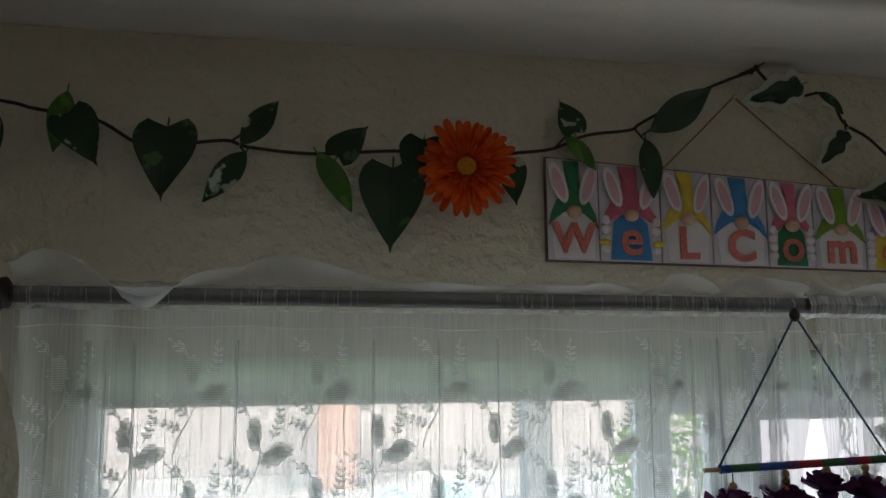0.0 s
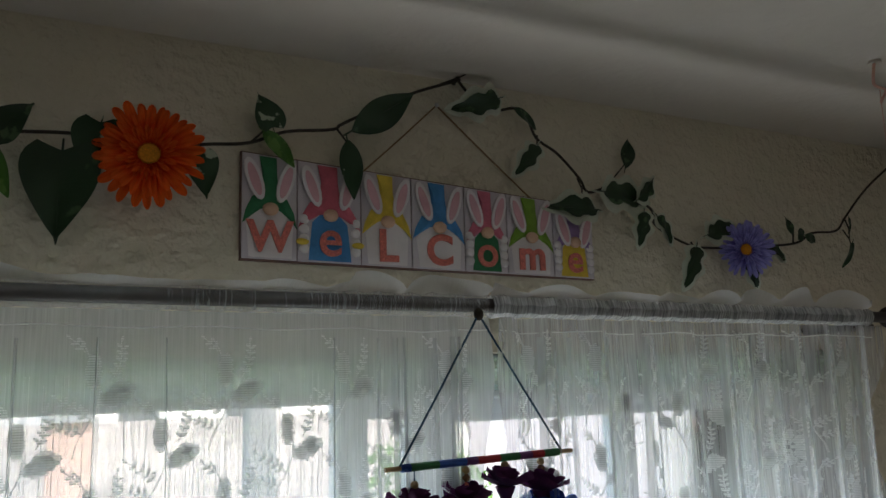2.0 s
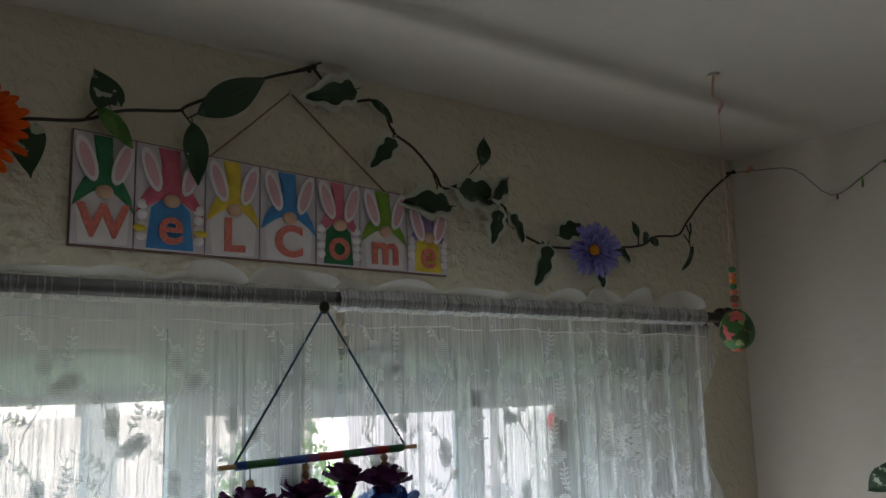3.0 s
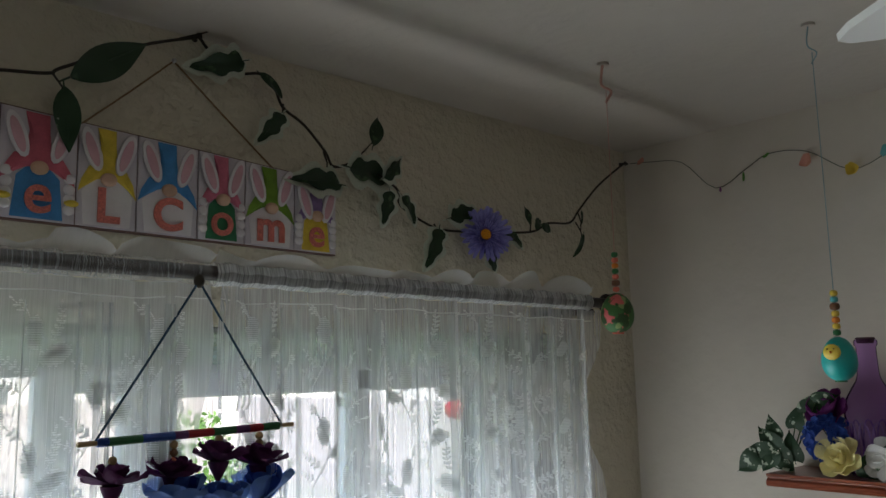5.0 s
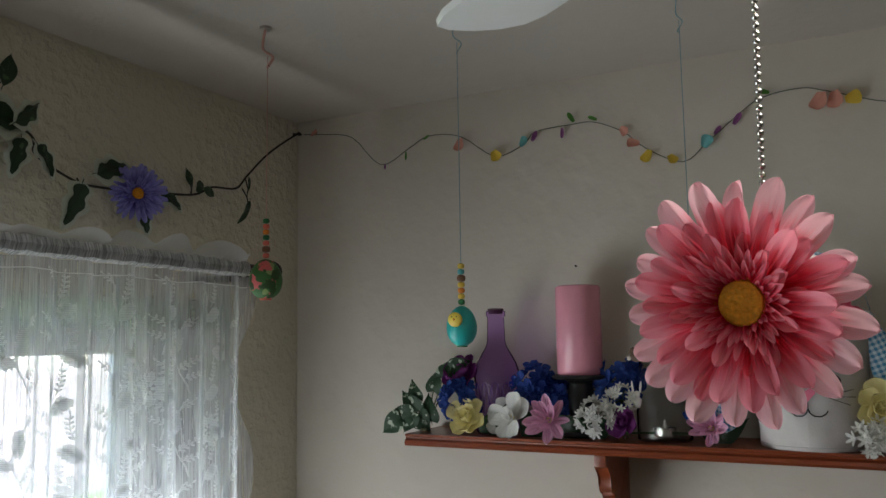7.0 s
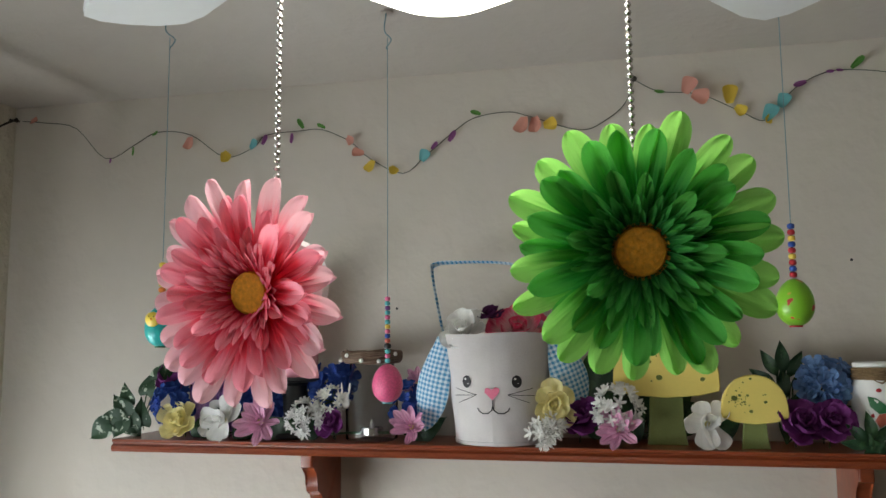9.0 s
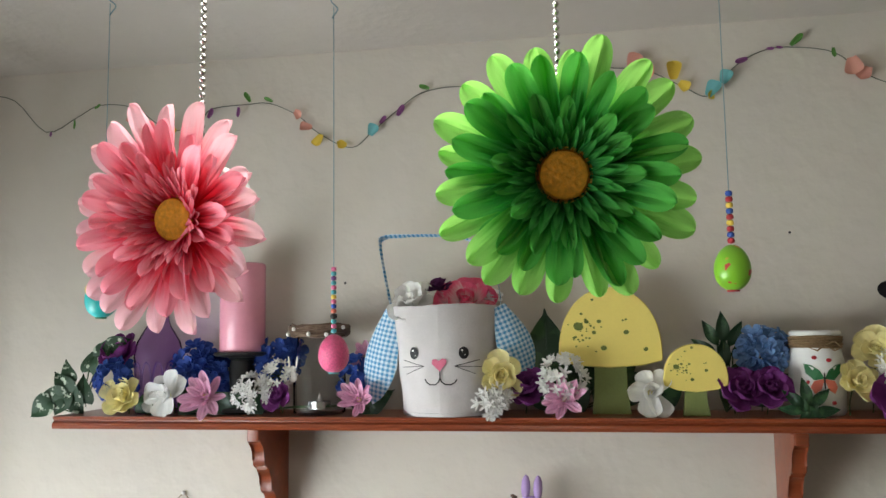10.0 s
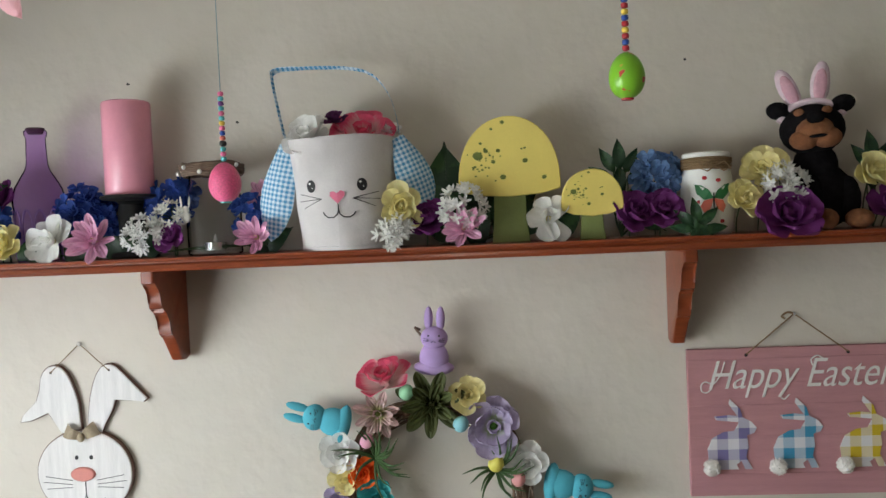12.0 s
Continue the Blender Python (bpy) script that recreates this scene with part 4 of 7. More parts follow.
def window_vine():
    v = thing("leaf_garland", "artificial leaf vine pinned along the plaster above the window", "garland")
    left = [(-2.30, 2.335), (-2.12, 2.318), (-1.974, 2.303), (-1.937, 2.296), (-1.871, 2.287), (-1.819, 2.258), (-1.776, 2.257), (-1.717, 2.264), (-1.69, 2.257), (-1.61, 2.254), (-1.51, 2.261), (-1.467, 2.256), (-1.40, 2.251),
            (-1.359, 2.262), (-1.302, 2.272), (-1.254, 2.293), (-1.191, 2.303), (-1.174, 2.314), (-1.085, 2.362), (-1.003, 2.397)]
    right = [(-1.003, 2.397), (-0.979, 2.376), (-0.946, 2.361), (-0.907, 2.37), (-0.885, 2.365), (-0.869, 2.328), (-0.834, 2.306), (-0.799, 2.27), (-0.784, 2.249), (-0.739, 2.258), (-0.661, 2.234), (-0.651, 2.207), (-0.591, 2.183),
             (-0.541, 2.176), (-0.412, 2.184), (-0.33, 2.195), (-0.282, 2.216), (-0.217, 2.224), (-0.188, 2.253), (-0.13, 2.309), (-0.041, 2.367), (-0.02, 2.372)]
    for pts in (left, right):
        q = smooth_path([(x, -0.022 + 0.006 * math.sin(19 * x), z) for x, z in pts], 5)
        part("vine_stem", (Geo().tube(q, 0.0021, 6), M_VINE), v)
    for x, z in ((-1.001, 2.400), (-0.022, 2.374)):
        part("push_pin", (Geo().lathe([(0.0045, 0), (0.0025, 0.004), (0.003, 0.012), (0.005, 0.014), (1e-6, 0.016)], 10), M_VINE), v, pose(x, -0.006, z, 90, 0, 0))
    for x0, z0, x1, z1 in ((-1.935, 2.296, -1.893, 2.277), (-1.712, 2.264, -1.665, 2.30), (-1.70, 2.258, -1.693, 2.24), (-1.30, 2.272, -1.275, 2.305), (-1.186, 2.303, -1.172, 2.27), (-0.76, 2.255, -0.712, 2.30), (-0.87, 2.33, -0.885, 2.30),
                           (-0.80, 2.27, -0.80, 2.235), (-0.58, 2.183, -0.585, 2.165), (-0.34, 2.195, -0.352, 2.232), (-0.205, 2.226, -0.195, 2.19), (-0.195, 2.245, -0.20, 2.205), (-1.03, 2.388, -0.985, 2.41)):
        part("twig", (Geo().tube([(x0, -0.022, z0), ((x0 + x1) / 2 + 0.003, -0.028, (z0 + z1) / 2), (x1, -0.03, z1)], [0.0016, 0.0013, 0.0009], 5), M_VINE), v)
    for k, m, x, z, s, a, t in (("heart", M_VAR, -1.985, 2.245, 0.07, -80, 20), ("lance", M_BRIGHT, -1.905, 2.283, 0.072, -100, 12), ("heart", M_VAR, -1.882, 2.262, 0.068, -60, 18), ("heart", M_LEAF, -1.786, 2.236, 0.092, -92, 30),
                                ("lance", M_VAR, -1.678, 2.287, 0.075, 52, 10), ("lance", M_VAR, -1.715, 2.222, 0.078, -128, 14), ("lance", M_BRIGHT, -1.587, 2.220, 0.08, -58, 20), ("heart", M_LEAF, -1.566, 2.268, 0.056, 50, 16),
                                ("heart", M_LEAF, -1.515, 2.190, 0.104, -92, 18), ("heart", M_VAR, -1.480, 2.243, 0.070, -100, 26), ("heart", M_VAR, -1.360, 2.224, 0.054, -78, 22), ("heart", M_VAR, -1.282, 2.314, 0.05, 110, 14),
                                ("lance", M_BRIGHT, -1.268, 2.268, 0.058, -45, 20), ("lance", M_LEAF, -1.130, 2.328, 0.104, 36, 30), ("lance", M_VAR, -1.170, 2.252, 0.076, -82, 18),
                                ("lance", M_LEAF, -0.892, 2.355, 0.05, -25, 10), ("lance", M_LEAF, -0.704, 2.318, 0.058, 72, 10), ("lance", M_LEAF, -0.352, 2.222, 0.036, 98, 10), ("lance", M_LEAF, -0.199, 2.18, 0.05, -110, 10),
                                ("lance", M_LEAF, -0.192, 2.235, 0.03, -80, 10), ("lance", M_LEAF, -0.30, 2.203, 0.04, -20, 8), ("heart", M_LEAF, -0.322, 2.21, 0.028, 10, 8)):
        leaf(v, k, m, x, z, s, a, tilt=t, roll=15 * math.sin(x * 37))
    for x, z, s, a in ((-0.975, 2.364, 0.074, -160), (-0.893, 2.290, 0.055, -128), (-0.815, 2.222, 0.078, 178), (-0.715, 2.247, 0.092, -4), (-0.672, 2.262, 0.055, 40), (-0.686, 2.199, 0.052, -100), (-0.640, 2.200, 0.05, -50), (-0.588, 2.143, 0.066, -108),
                       (-0.520, 2.206, 0.070, 20), (-0.394, 2.173, 0.056, -18), (-0.455, 2.135, 0.05, -60)):
        ivy(v, x, z, s, a)


window_vine()
gerbera("orange_daisy", "bright orange silk gerbera daisy on the leaf vine", 0.060, (P_OR, P_OR, P_OR), (-1.423, -0.046, 2.237), (-0.15, -1, 0.0), 5, 26, "daisies on the leaf vine", 0.8)
gerbera("violet_daisy", "violet-blue silk daisy with orange centre on the leaf vine", 0.047, (P_VIO, P_VIO, P_VIO), (-0.478, -0.04, 2.172), (-0.45, -1, 0.05), 6, 26, "daisies on the leaf vine", 0.8)


# ---- paper and wire garland on the shelf wall ----
def wall_garland():
    g = thing("pastel_garland", "thin wire garland of pastel paper leaves pinned to the wall", "garland")
    a = [(-0.02, 2.376), (-0.074, 2.369), (-0.146, 2.353), (-0.216, 2.287), (-0.283, 2.313), (-0.329, 2.333), (-0.40, 2.323), (-0.473, 2.275), (-0.533, 2.291), (-0.557, 2.312), (-0.626, 2.316), (-0.67, 2.315), (-0.723, 2.29), (-0.764, 2.254),
         (-0.825, 2.224), (-0.866, 2.253), (-0.916, 2.292), (-0.956, 2.317), (-1.016, 2.324), (-1.056, 2.313), (-1.141, 2.283), (-1.184, 2.296), (-1.219, 2.324), (-1.236, 2.364)]
    b = [(-1.236, 2.364), (-1.277, 2.341), (-1.342, 2.331), (-1.405, 2.297), (-1.441, 2.279), (-1.469, 2.308), (-1.499, 2.335), (-1.542, 2.353), (-1.586, 2.353), (-1.645, 2.34), (-1.689, 2.302), (-1.732, 2.28), (-1.785, 2.263), (-1.837, 2.274), (-1.92, 2.30)]
    wire = mat("garland_wire", (0.13, 0.14, 0.11), 0.7, 0.4, 12)
    for pts in (a, b):
        part("wire", (Geo().tube(smooth_path([(-0.005, y, z) for y, z in pts], 4), 0.0009, 5), wire), g)
    part("push_pin", (Geo().ball((-0.006, -1.236, 2.366), 0.005, 10), M_VINE), g)
    col = {k: mat("paper_" + k, c, 0.8, 0.15, 50, thin=0.3) for k, c in (("green", (0.10, 0.27, 0.05)), ("coral", (0.75, 0.36, 0.28)), ("yellow", (0.80, 0.58, 0.08)), ("teal", (0.18, 0.50, 0.52)), ("purple", (0.28, 0.09, 0.26)))}
    for y, z, c, s, ang in ((-0.229, 2.281, "purple", 0.012, -90), (-0.28, 2.298, "green", 0.022, -80), (-0.326, 2.329, "green", 0.018, 20), (-0.05, 2.372, "coral", 0.022, 0), (-0.402, 2.306, "coral", 0.03, -90), (-0.477, 2.275, "yellow", 0.028, -60), (-0.535, 2.293, "teal", 0.024, 40),
                            (-0.556, 2.302, "purple", 0.024, 60), (-0.612, 2.302, "purple", 0.024, -85), (-0.629, 2.328, "green", 0.024, 120), (-0.67, 2.322, "green", 0.02, 150), (-0.726, 2.292, "coral", 0.022, -40), (-0.742, 2.264, "coral", 0.026, 180),
                            (-0.767, 2.240, "yellow", 0.028, -110), (-0.807, 2.230, "yellow", 0.022, -60), (-0.866, 2.253, "teal", 0.026, 60), (-0.884, 2.271, "purple", 0.02, 50), (-0.916, 2.286, "purple", 0.026, 60), (-0.961, 2.326, "green", 0.022, 160),
                            (-1.045, 2.298, "coral", 0.036, -100), (-1.068, 2.298, "coral", 0.034, -80), (-1.091, 2.296, "yellow", 0.028, 10), (-1.276, 2.339, "green", 0.02, -20), (-1.325, 2.345, "coral", 0.034, 60), (-1.342, 2.327, "coral", 0.034, -20),
                            (-1.386, 2.325, "yellow", 0.036, 95), (-1.405, 2.299, "yellow", 0.024, -40), (-1.447, 2.281, "yellow", 0.018, -120), (-1.452, 2.288, "teal", 0.034, 50), (-1.473, 2.308, "teal", 0.028, 60), (-1.499, 2.335, "purple", 0.026, 200),
                            (-1.545, 2.353, "purple", 0.014, 0), (-1.56, 2.353, "purple", 0.014, 180), (-1.587, 2.363, "green", 0.03, 40), (-1.643, 2.339, "green", 0.02, -90), (-1.673, 2.315, "coral", 0.036, -80), (-1.69, 2.300, "coral", 0.03, -120), (-1.732, 2.28, "yellow", 0.024, 190),
                            (-1.78, 2.263, "yellow", 0.034, -95), (-1.80, 2.268, "teal", 0.026, -60), (-1.825, 2.27, "teal", 0.024, 30)):
        q = radians(ang)
        m = Matrix.Translation((-0.008, y + 0.4 * s * math.cos(q), z - 0.4 * s * math.sin(q))) @ pose(0, 0, 0, 0, 0, -90) @ UPRIGHT @ Matrix.Rotation(q, 4, "Z") @ Matrix.Rotation(0.5 * math.sin(y * 40), 4, "X") @ Matrix.Diagonal((s * 0.85, s, s, 1))
        part("paper_leaf", petal_mesh("pointed" if c in ("green", "purple") else "round", col[c]), g, m)


wall_garland()


# ---- hanging eggs ----
def egg_prof(h, r):
    out = []
    for k in range(15):
        t = math.pi * k / 14
        out.append((max(r * math.sin(t) * (1 - 0.10 * math.cos(math.pi - t)), 1e-6), -h / 2 * math.cos(t)))
    return out


def spotted_mat(name, base, spots, scale, thr, rough=0.3):
    m, t, b = nodes_of(name)
    tc = t.nodes.new("ShaderNodeTexCoord")
    prev = None
    for i, c in enumerate(spots):
        n = t.nodes.new("ShaderNodeTexNoise")
        n.noise_dimensions = "4D"
        n.inputs["W"].default_value = 3.1 * i + 0.4
        n.inputs["Scale"].default_value, n.inputs["Detail"].default_value = scale, 1.5
        t.links.new(tc.outputs["Object"], n.inputs["Vector"])
        r = t.nodes.new("ShaderNodeMapRange")
        r.inputs["From Min"].default_value, r.inputs["From Max"].default_value = thr, thr + 0.02
        t.links.new(n.outputs[0], r.inputs["Value"])
        x = t.nodes.new("ShaderNodeMix")
        x.data_type = "RGBA"
        x.inputs["A"].default_value, x.inputs["B"].default_value = (*base, 1), (*c, 1)
        t.links.new(r.outputs[0], x.inputs["Factor"])
        if prev:
            t.links.new(prev.outputs["Result"], x.inputs["A"])
        prev = x
    t.links.new(prev.outputs["Result"], b.inputs["Base Color"])
    b.inputs["Roughness"].default_value = rough
    return m


BEADS = {k: mat("bead_" + k, c, 0.35, 0.15, 80, 0.05) for k, c in (("green", (0.02, 0.16, 0.05)), ("coral", (0.75, 0.18, 0.12)), ("brown", (0.18, 0.08, 0.04)), ("pink", (0.80, 0.16, 0.32)), ("teal", (0.10, 0.45, 0.48)), ("yellow", (0.80, 0.58, 0.08)),
                                                                 ("purple", (0.18, 0.05, 0.22)), ("black", (0.02, 0.02, 0.02)), ("red", (0.45, 0.02, 0.03)), ("blue", (0.02, 0.08, 0.38)), ("wood", (0.42, 0.28, 0.14)), ("orange", (0.8, 0.25, 0.03)))}
M_STRING = mat("blue_string", (0.22, 0.36, 0.40), 0.8, 0.2, 60)
M_STRINGP = mat("pink_string", (0.62, 0.36, 0.30), 0.8, 0.2, 60)
M_TAPE = mat("hook_plastic", (0.60, 0.54, 0.48), 0.4, 0.1, 60, thin=0.3)


def hanging_egg(label, at, h, r, material, beads, top, string, extra=None, br=0.0052):
    x, y, z = at
    e = thing("hanging_egg", label, "egg ornament", pose(x, y, z), group="painted eggs hung from the ceiling")
    part("egg", (Geo().lathe(egg_prof(h, r), 24), material), e)
    part("plug", (Geo().lathe([(r * 0.34, -h * 0.515), (r * 0.36, -h * 0.48), (1e-6, -h * 0.47)], 12), BEADS[beads[-1]]), e)
    q = h / 2 + 0.001
    for k in reversed(beads):
        s = br * (1.25 if k in ("brown", "black") else 1.0)
        part("bead", cached(("bead", k), lambda: Geo().lathe([(0.25, -0.8), (0.85, -0.55), (1.0, 0), (0.85, 0.55), (0.25, 0.8)], 12).mesh("bead", BEADS[k])), e, Matrix.Translation((0, 0, q + 0.8 * s)) @ Matrix.Diagonal((s, s, s, 1)))
        q += 1.6 * s
    part("string", (Geo().tube([(0, 0, q - 0.004), (0.0006, 0, (q + top - z) / 2), (0, 0, top - z)], 0.0006, 5), string), e)
    top -= 0.018
    hook = smooth_path([(0, 0, top - z), (0.008, 0.004, top - z + 0.006), (0.009, -0.003, top - z + 0.018), (-0.004, 0.002, top - z + 0.024), (-0.009, 0.002, top - z + 0.032), (-0.005, 0, CEIL - z)], 5)
    part("hook", (Geo().tube(hook, 0.0022 if string is M_STRINGP else 0.0009, 6), M_STRINGP if string is M_STRINGP else string), e)
    part("hook_base", (Geo().lathe([(0.009, CEIL - z - 0.004), (0.009, CEIL - z)], 14), M_TAPE), e, pose(-0.005, 0, 0))
    if extra:
        extra(e)
    return e


def chick(e):
    p = part("painted_chick", (Geo().ball((0, 0, 0), (0.0115, 0.004, 0.0105), 16), BEADS["yellow"]), e, pose(-0.0215, 0.0, 0.009, 0, 0, -90), "yellow painted chick")
    part("beak", (Geo().lathe([(0.0022, 0), (1e-6, 0.004)], 4), BEADS["orange"]), p, pose(0, -0.0035, 0, 90, 0, 0))
    for x in (-0.004, 0.004):
        part("eye", (Geo().ball((x, -0.0036, 0.004), 0.0009, 6), BEADS["black"]), p)


hanging_egg("green and pink fabric-covered egg with beads on a string", (-0.470, -0.302, 2.020), 0.060, 0.0245, spotted_mat("egg_watermelon", (0.05, 0.17, 0.04), [(0.28, 0.38, 0.14), (0.72, 0.14, 0.14), (0.03, 0.08, 0.02)], 55, 0.56, 0.6),
            ["green", "coral", "orange", "green", "coral", "brown", "coral"], 2.362, M_STRINGP)
hanging_egg("turquoise egg with a yellow chick and beads on a string", (-0.368, -0.574, 1.946), 0.058, 0.022, mat("egg_turquoise", (0.02, 0.42, 0.40), 0.35, 0.08, 40), ["yellow", "teal", "brown", "yellow", "orange", "yellow", "green"], 2.366, M_STRING, chick)
hanging_egg("glittery pink egg hung under pastel beads on a string", (-0.291, -0.882, 1.864), 0.054, 0.0215, mat("egg_pink_glitter", (0.82, 0.12, 0.27), 0.35, 0.3, 420, 0.4), ["pink", "teal", "purple", "teal", "pink", "teal", "yellow", "pink", "blue", "coral", "black", "teal", "pink", "teal"], 2.366, M_STRING, br=0.0041)
hanging_egg("lime green egg with red flower decals under striped beads", (-0.376, -1.405, 1.963), 0.056, 0.0215, spotted_mat("egg_lime", (0.22, 0.52, 0.03), [(0.52, 0.05, 0.04), (0.55, 0.40, 0.06)], 70, 0.65), ["blue", "red", "yellow", "blue", "red", "yellow", "red", "blue", "red"], 2.366, M_STRING, br=0.0045)


# ---- mobile in front of the curtains ----
def flower_mobile():
    mo = thing("flower_mobile", "yarn-wrapped stick mobile hung with beads and silk flowers", "hanging mobile")
    knot = (-1.062, -0.164, 2.047)
    A, B = (-1.175, -0.178, 1.8785), (-0.953, -0.164, 1.8815)
    yarn = mat("blue_yarn", (0.02, 0.07, 0.13), 0.9, 0.4, 200, 0.5)
    part("knot", (Geo().ball(knot, (0.006, 0.006, 0.008), 12), M_VINE), mo)
    for e in (A, B):
        part("cord", (Geo().tube([knot, ((knot[0] + e[0]) / 2, (knot[1] + e[1]) / 2, (knot[2] + e[2]) / 2 - 0.001), e], 0.0013, 6), yarn), mo)
    end0, end1 = Vector((-1.192, -0.179, 1.8775)), Vector((-0.938, -0.163, 1.882))
    part("stick", (Geo().tube([end0, end1], 0.0026, 8), BEADS["wood"]), mo)
    stops = [0.075, 0.12, 0.26, 0.40, 0.46, 0.58, 0.69, 0.76, 0.83, 0.92]
    for (a, b), c in zip(zip(stops, stops[1:]), ("blue", "green", "blue", "purple", "red", "green", "purple", "red", "green")):
        pts = [end0.lerp(end1, a + (b - a) * k / 24) for k in range(25)]
        part("yarn_wrap", (Geo().tube(pts, [0.0042 + 0.0005 * (k % 2) for k in range(25)], 8), BEADS[c]), mo, label=c + " wound yarn")
    for i, (x, top, beads, drop) in enumerate(((-1.154, 1.863, ("wood", "purple"), 0.055), (-1.088, 1.874, ("wood", "brown", "coral"), 0.03), (-1.034, 1.876, ("wood", "brown"), 0.05), (-0.981, 1.876, ("wood", "brown", "coral"), 0.03))):
        y = -0.171 + 0.004 * i
        z = top
        st = part("strand", (Geo().tube([(x, y, 1.882), (x, y, 1.72)], 0.0007, 5), yarn), mo)
        for k in beads:
            z -= 0.0085
            part("bead", (Geo().ball((x, y, z + 0.004), 0.0048, 10), BEADS[k]), st)
        rnd = random.Random(40 + i)
        fl = part("cup", (Geo().lathe([(0.001, -0.022), (0.003, -0.02), (0.010, -0.006), (0.012, 0.0)], 10), P_VIOL), mo, pose(x, y, z - 0.012), "dark purple silk flower")
        ring(fl, "frill", P_VIOL, 6, 0.034, 8, rnd, jitter=0.18)
        ring(fl, "frill", P_VIOL, 5, 0.027, 34, rnd, 0.4, jitter=0.18)
        ring(fl, "frill", P_VIOL, 4, 0.02, 72, rnd, 0.4, jitter=0.12)
        zz = z - 0.012 - drop
        part("bead", (Geo().ball((x, y, z - 0.040), 0.0065, 10), BEADS["wood"]), st)
        bl = part("cup", (Geo().lathe([(0.001, -0.022), (0.004, -0.02), (0.010, -0.006), (0.012, 0.0)], 10), P_BLUE), mo, pose(x + 0.004, y, zz - 0.012), "blue silk flower")
        ring(bl, "frill", P_MIDB, 6, 0.046, 34, rnd, jitter=0.2)
        ring(bl, "frill", P_BLUE, 6, 0.040, 56, rnd, 0.4, jitter=0.2)
        ring(bl, "frill", P_MIDB, 5, 0.032, 74, rnd, 0.4, jitter=0.15)


flower_mobile()


# ---- ceiling fan and its flower pulls ----
M_FAN = mat("fan_white", (0.80, 0.81, 0.80), 0.4, 0.03, 10, 0.02)
M_GLOBE = mat("lit_opal_glass", (1.0, 0.95, 0.88), 0.3, 0.02, 5, 0, glow=GLOBE)
M_CHAIN = mat("nickel_chain", (0.55, 0.53, 0.50), 0.25, 0.1, 60, 0.0, metal=1.0)
FAN = Vector((-1.04, -1.135, 0))


def ceiling_fan():
    f = thing("ceiling_fan", "white four-bladed ceiling fan with a lit opal bowl light", "ceiling fan", pose(FAN.x, FAN.y, 0))
    part("canopy", (Geo().lathe([(0.02, CEIL - 0.06), (0.06, CEIL - 0.05), (0.07, CEIL)], 24), M_FAN), f)
    part("downrod", (Geo().lathe([(0.012, 2.28), (0.012, CEIL - 0.05)], 12), M_FAN), f)
    part("motor", (Geo().lathe([(0.05, 2.175), (0.095, 2.185), (0.105, 2.21), (0.10, 2.25), (0.06, 2.275), (0.015, 2.285)], 28), M_FAN), f)
    part("switch_housing", (Geo().lathe([(0.072, 2.148), (0.075, 2.165), (0.06, 2.176)], 24), M_FAN), f)
    part("bowl", (Geo().lathe([(1e-6, 2.081), (0.03, 2.085), (0.056, 2.099), (0.070, 2.121), (0.074, 2.149)], 28), M_GLOBE), f, label="lit opal glass bowl")
    tip = [(0.135, -0.042), (0.30, -0.050), (0.375, -0.051), (0.398, -0.044), (0.410, -0.025), (0.413, 0.0), (0.410, 0.026), (0.400, 0.043), (0.375, 0.050), (0.30, 0.050), (0.135, 0.042)]
    n = len(tip)
    g = Geo().add([(x, y, z) for z in (-0.003, 0.003) for x, y in tip], [(i, (i + 1) % n, n + (i + 1) % n, n + i) for i in range(n)] + [tuple(range(n - 1, -1, -1)), tuple(range(n, 2 * n))])
    me = g.mesh("blade", M_FAN, False)
    iron = Geo().plate([(0.07, -0.012), (0.19, -0.028), (0.19, 0.028), (0.07, 0.012)], -0.003, 0.003, m=pose(0, 0, 0, 90, 0, 0)).mesh("blade_iron", M_FAN, False)
    for k in range(4):
        m = Matrix.Translation((0, 0, 2.199)) @ Matrix.Rotation(radians(54 + 90 * k), 4, "Z") @ Matrix.Rotation(radians(-10), 4, "X")
        b = part("blade", me, f, m)
        part("blade_iron", iron, b, Matrix.Translation((0, 0, -0.0065)))


ceiling_fan()


def pull(f, m, top, low):
    """Bead chain from the flower's back up to the fan's switch housing."""
    inv = m.inverted()
    a = Vector(low)
    b = Vector(top)
    ball = cached("chain_ball", lambda: Geo().ball((0, 0, 0), 0.00165, 8).mesh("chain_ball", M_CHAIN))
    n = int((b - a).length / 0.0037)
    for i in range(n + 1):
        part("chain_ball", ball, f, Matrix.Translation(inv @ a.lerp(b, i / n)))
    part("chain_wire", (Geo().tube([inv @ a, inv @ b], 0.0005, 5), M_CHAIN), f)


f, m = gerbera("green_daisy_pull", "large green silk gerbera on a beaded fan pull chain", 0.0585, (P_GREEN_LIT, P_GREEN, P_GREEN_SHADED), (-1.030, -1.222, 1.959), (-1, -0.07, -0.16), 11, 22, "daisies on the fan chains", cone=15)
pull(f, m, (-1.034, -1.2205, 2.152), (-1.024, -1.2207, 1.985))
f, m = gerbera("pink_daisy_pull", "large pink silk gerbera on a beaded fan pull chain", 0.0530, (P_BLOSSOM, P_CORAL, P_CORAL), (-1.046, -1.0445, 1.943), (-1, 0.20, -0.05), 12, 22, "daisies on the fan chains", cone=21)
part("back_plate", (Geo().lathe([(1e-6, -0.002), (0.020, -0.002), (0.022, 0.0), (0.020, 0.002), (1e-6, 0.002)], 24), M_FAN), f, Matrix.Translation((0.011, 0.004, -0.012)))
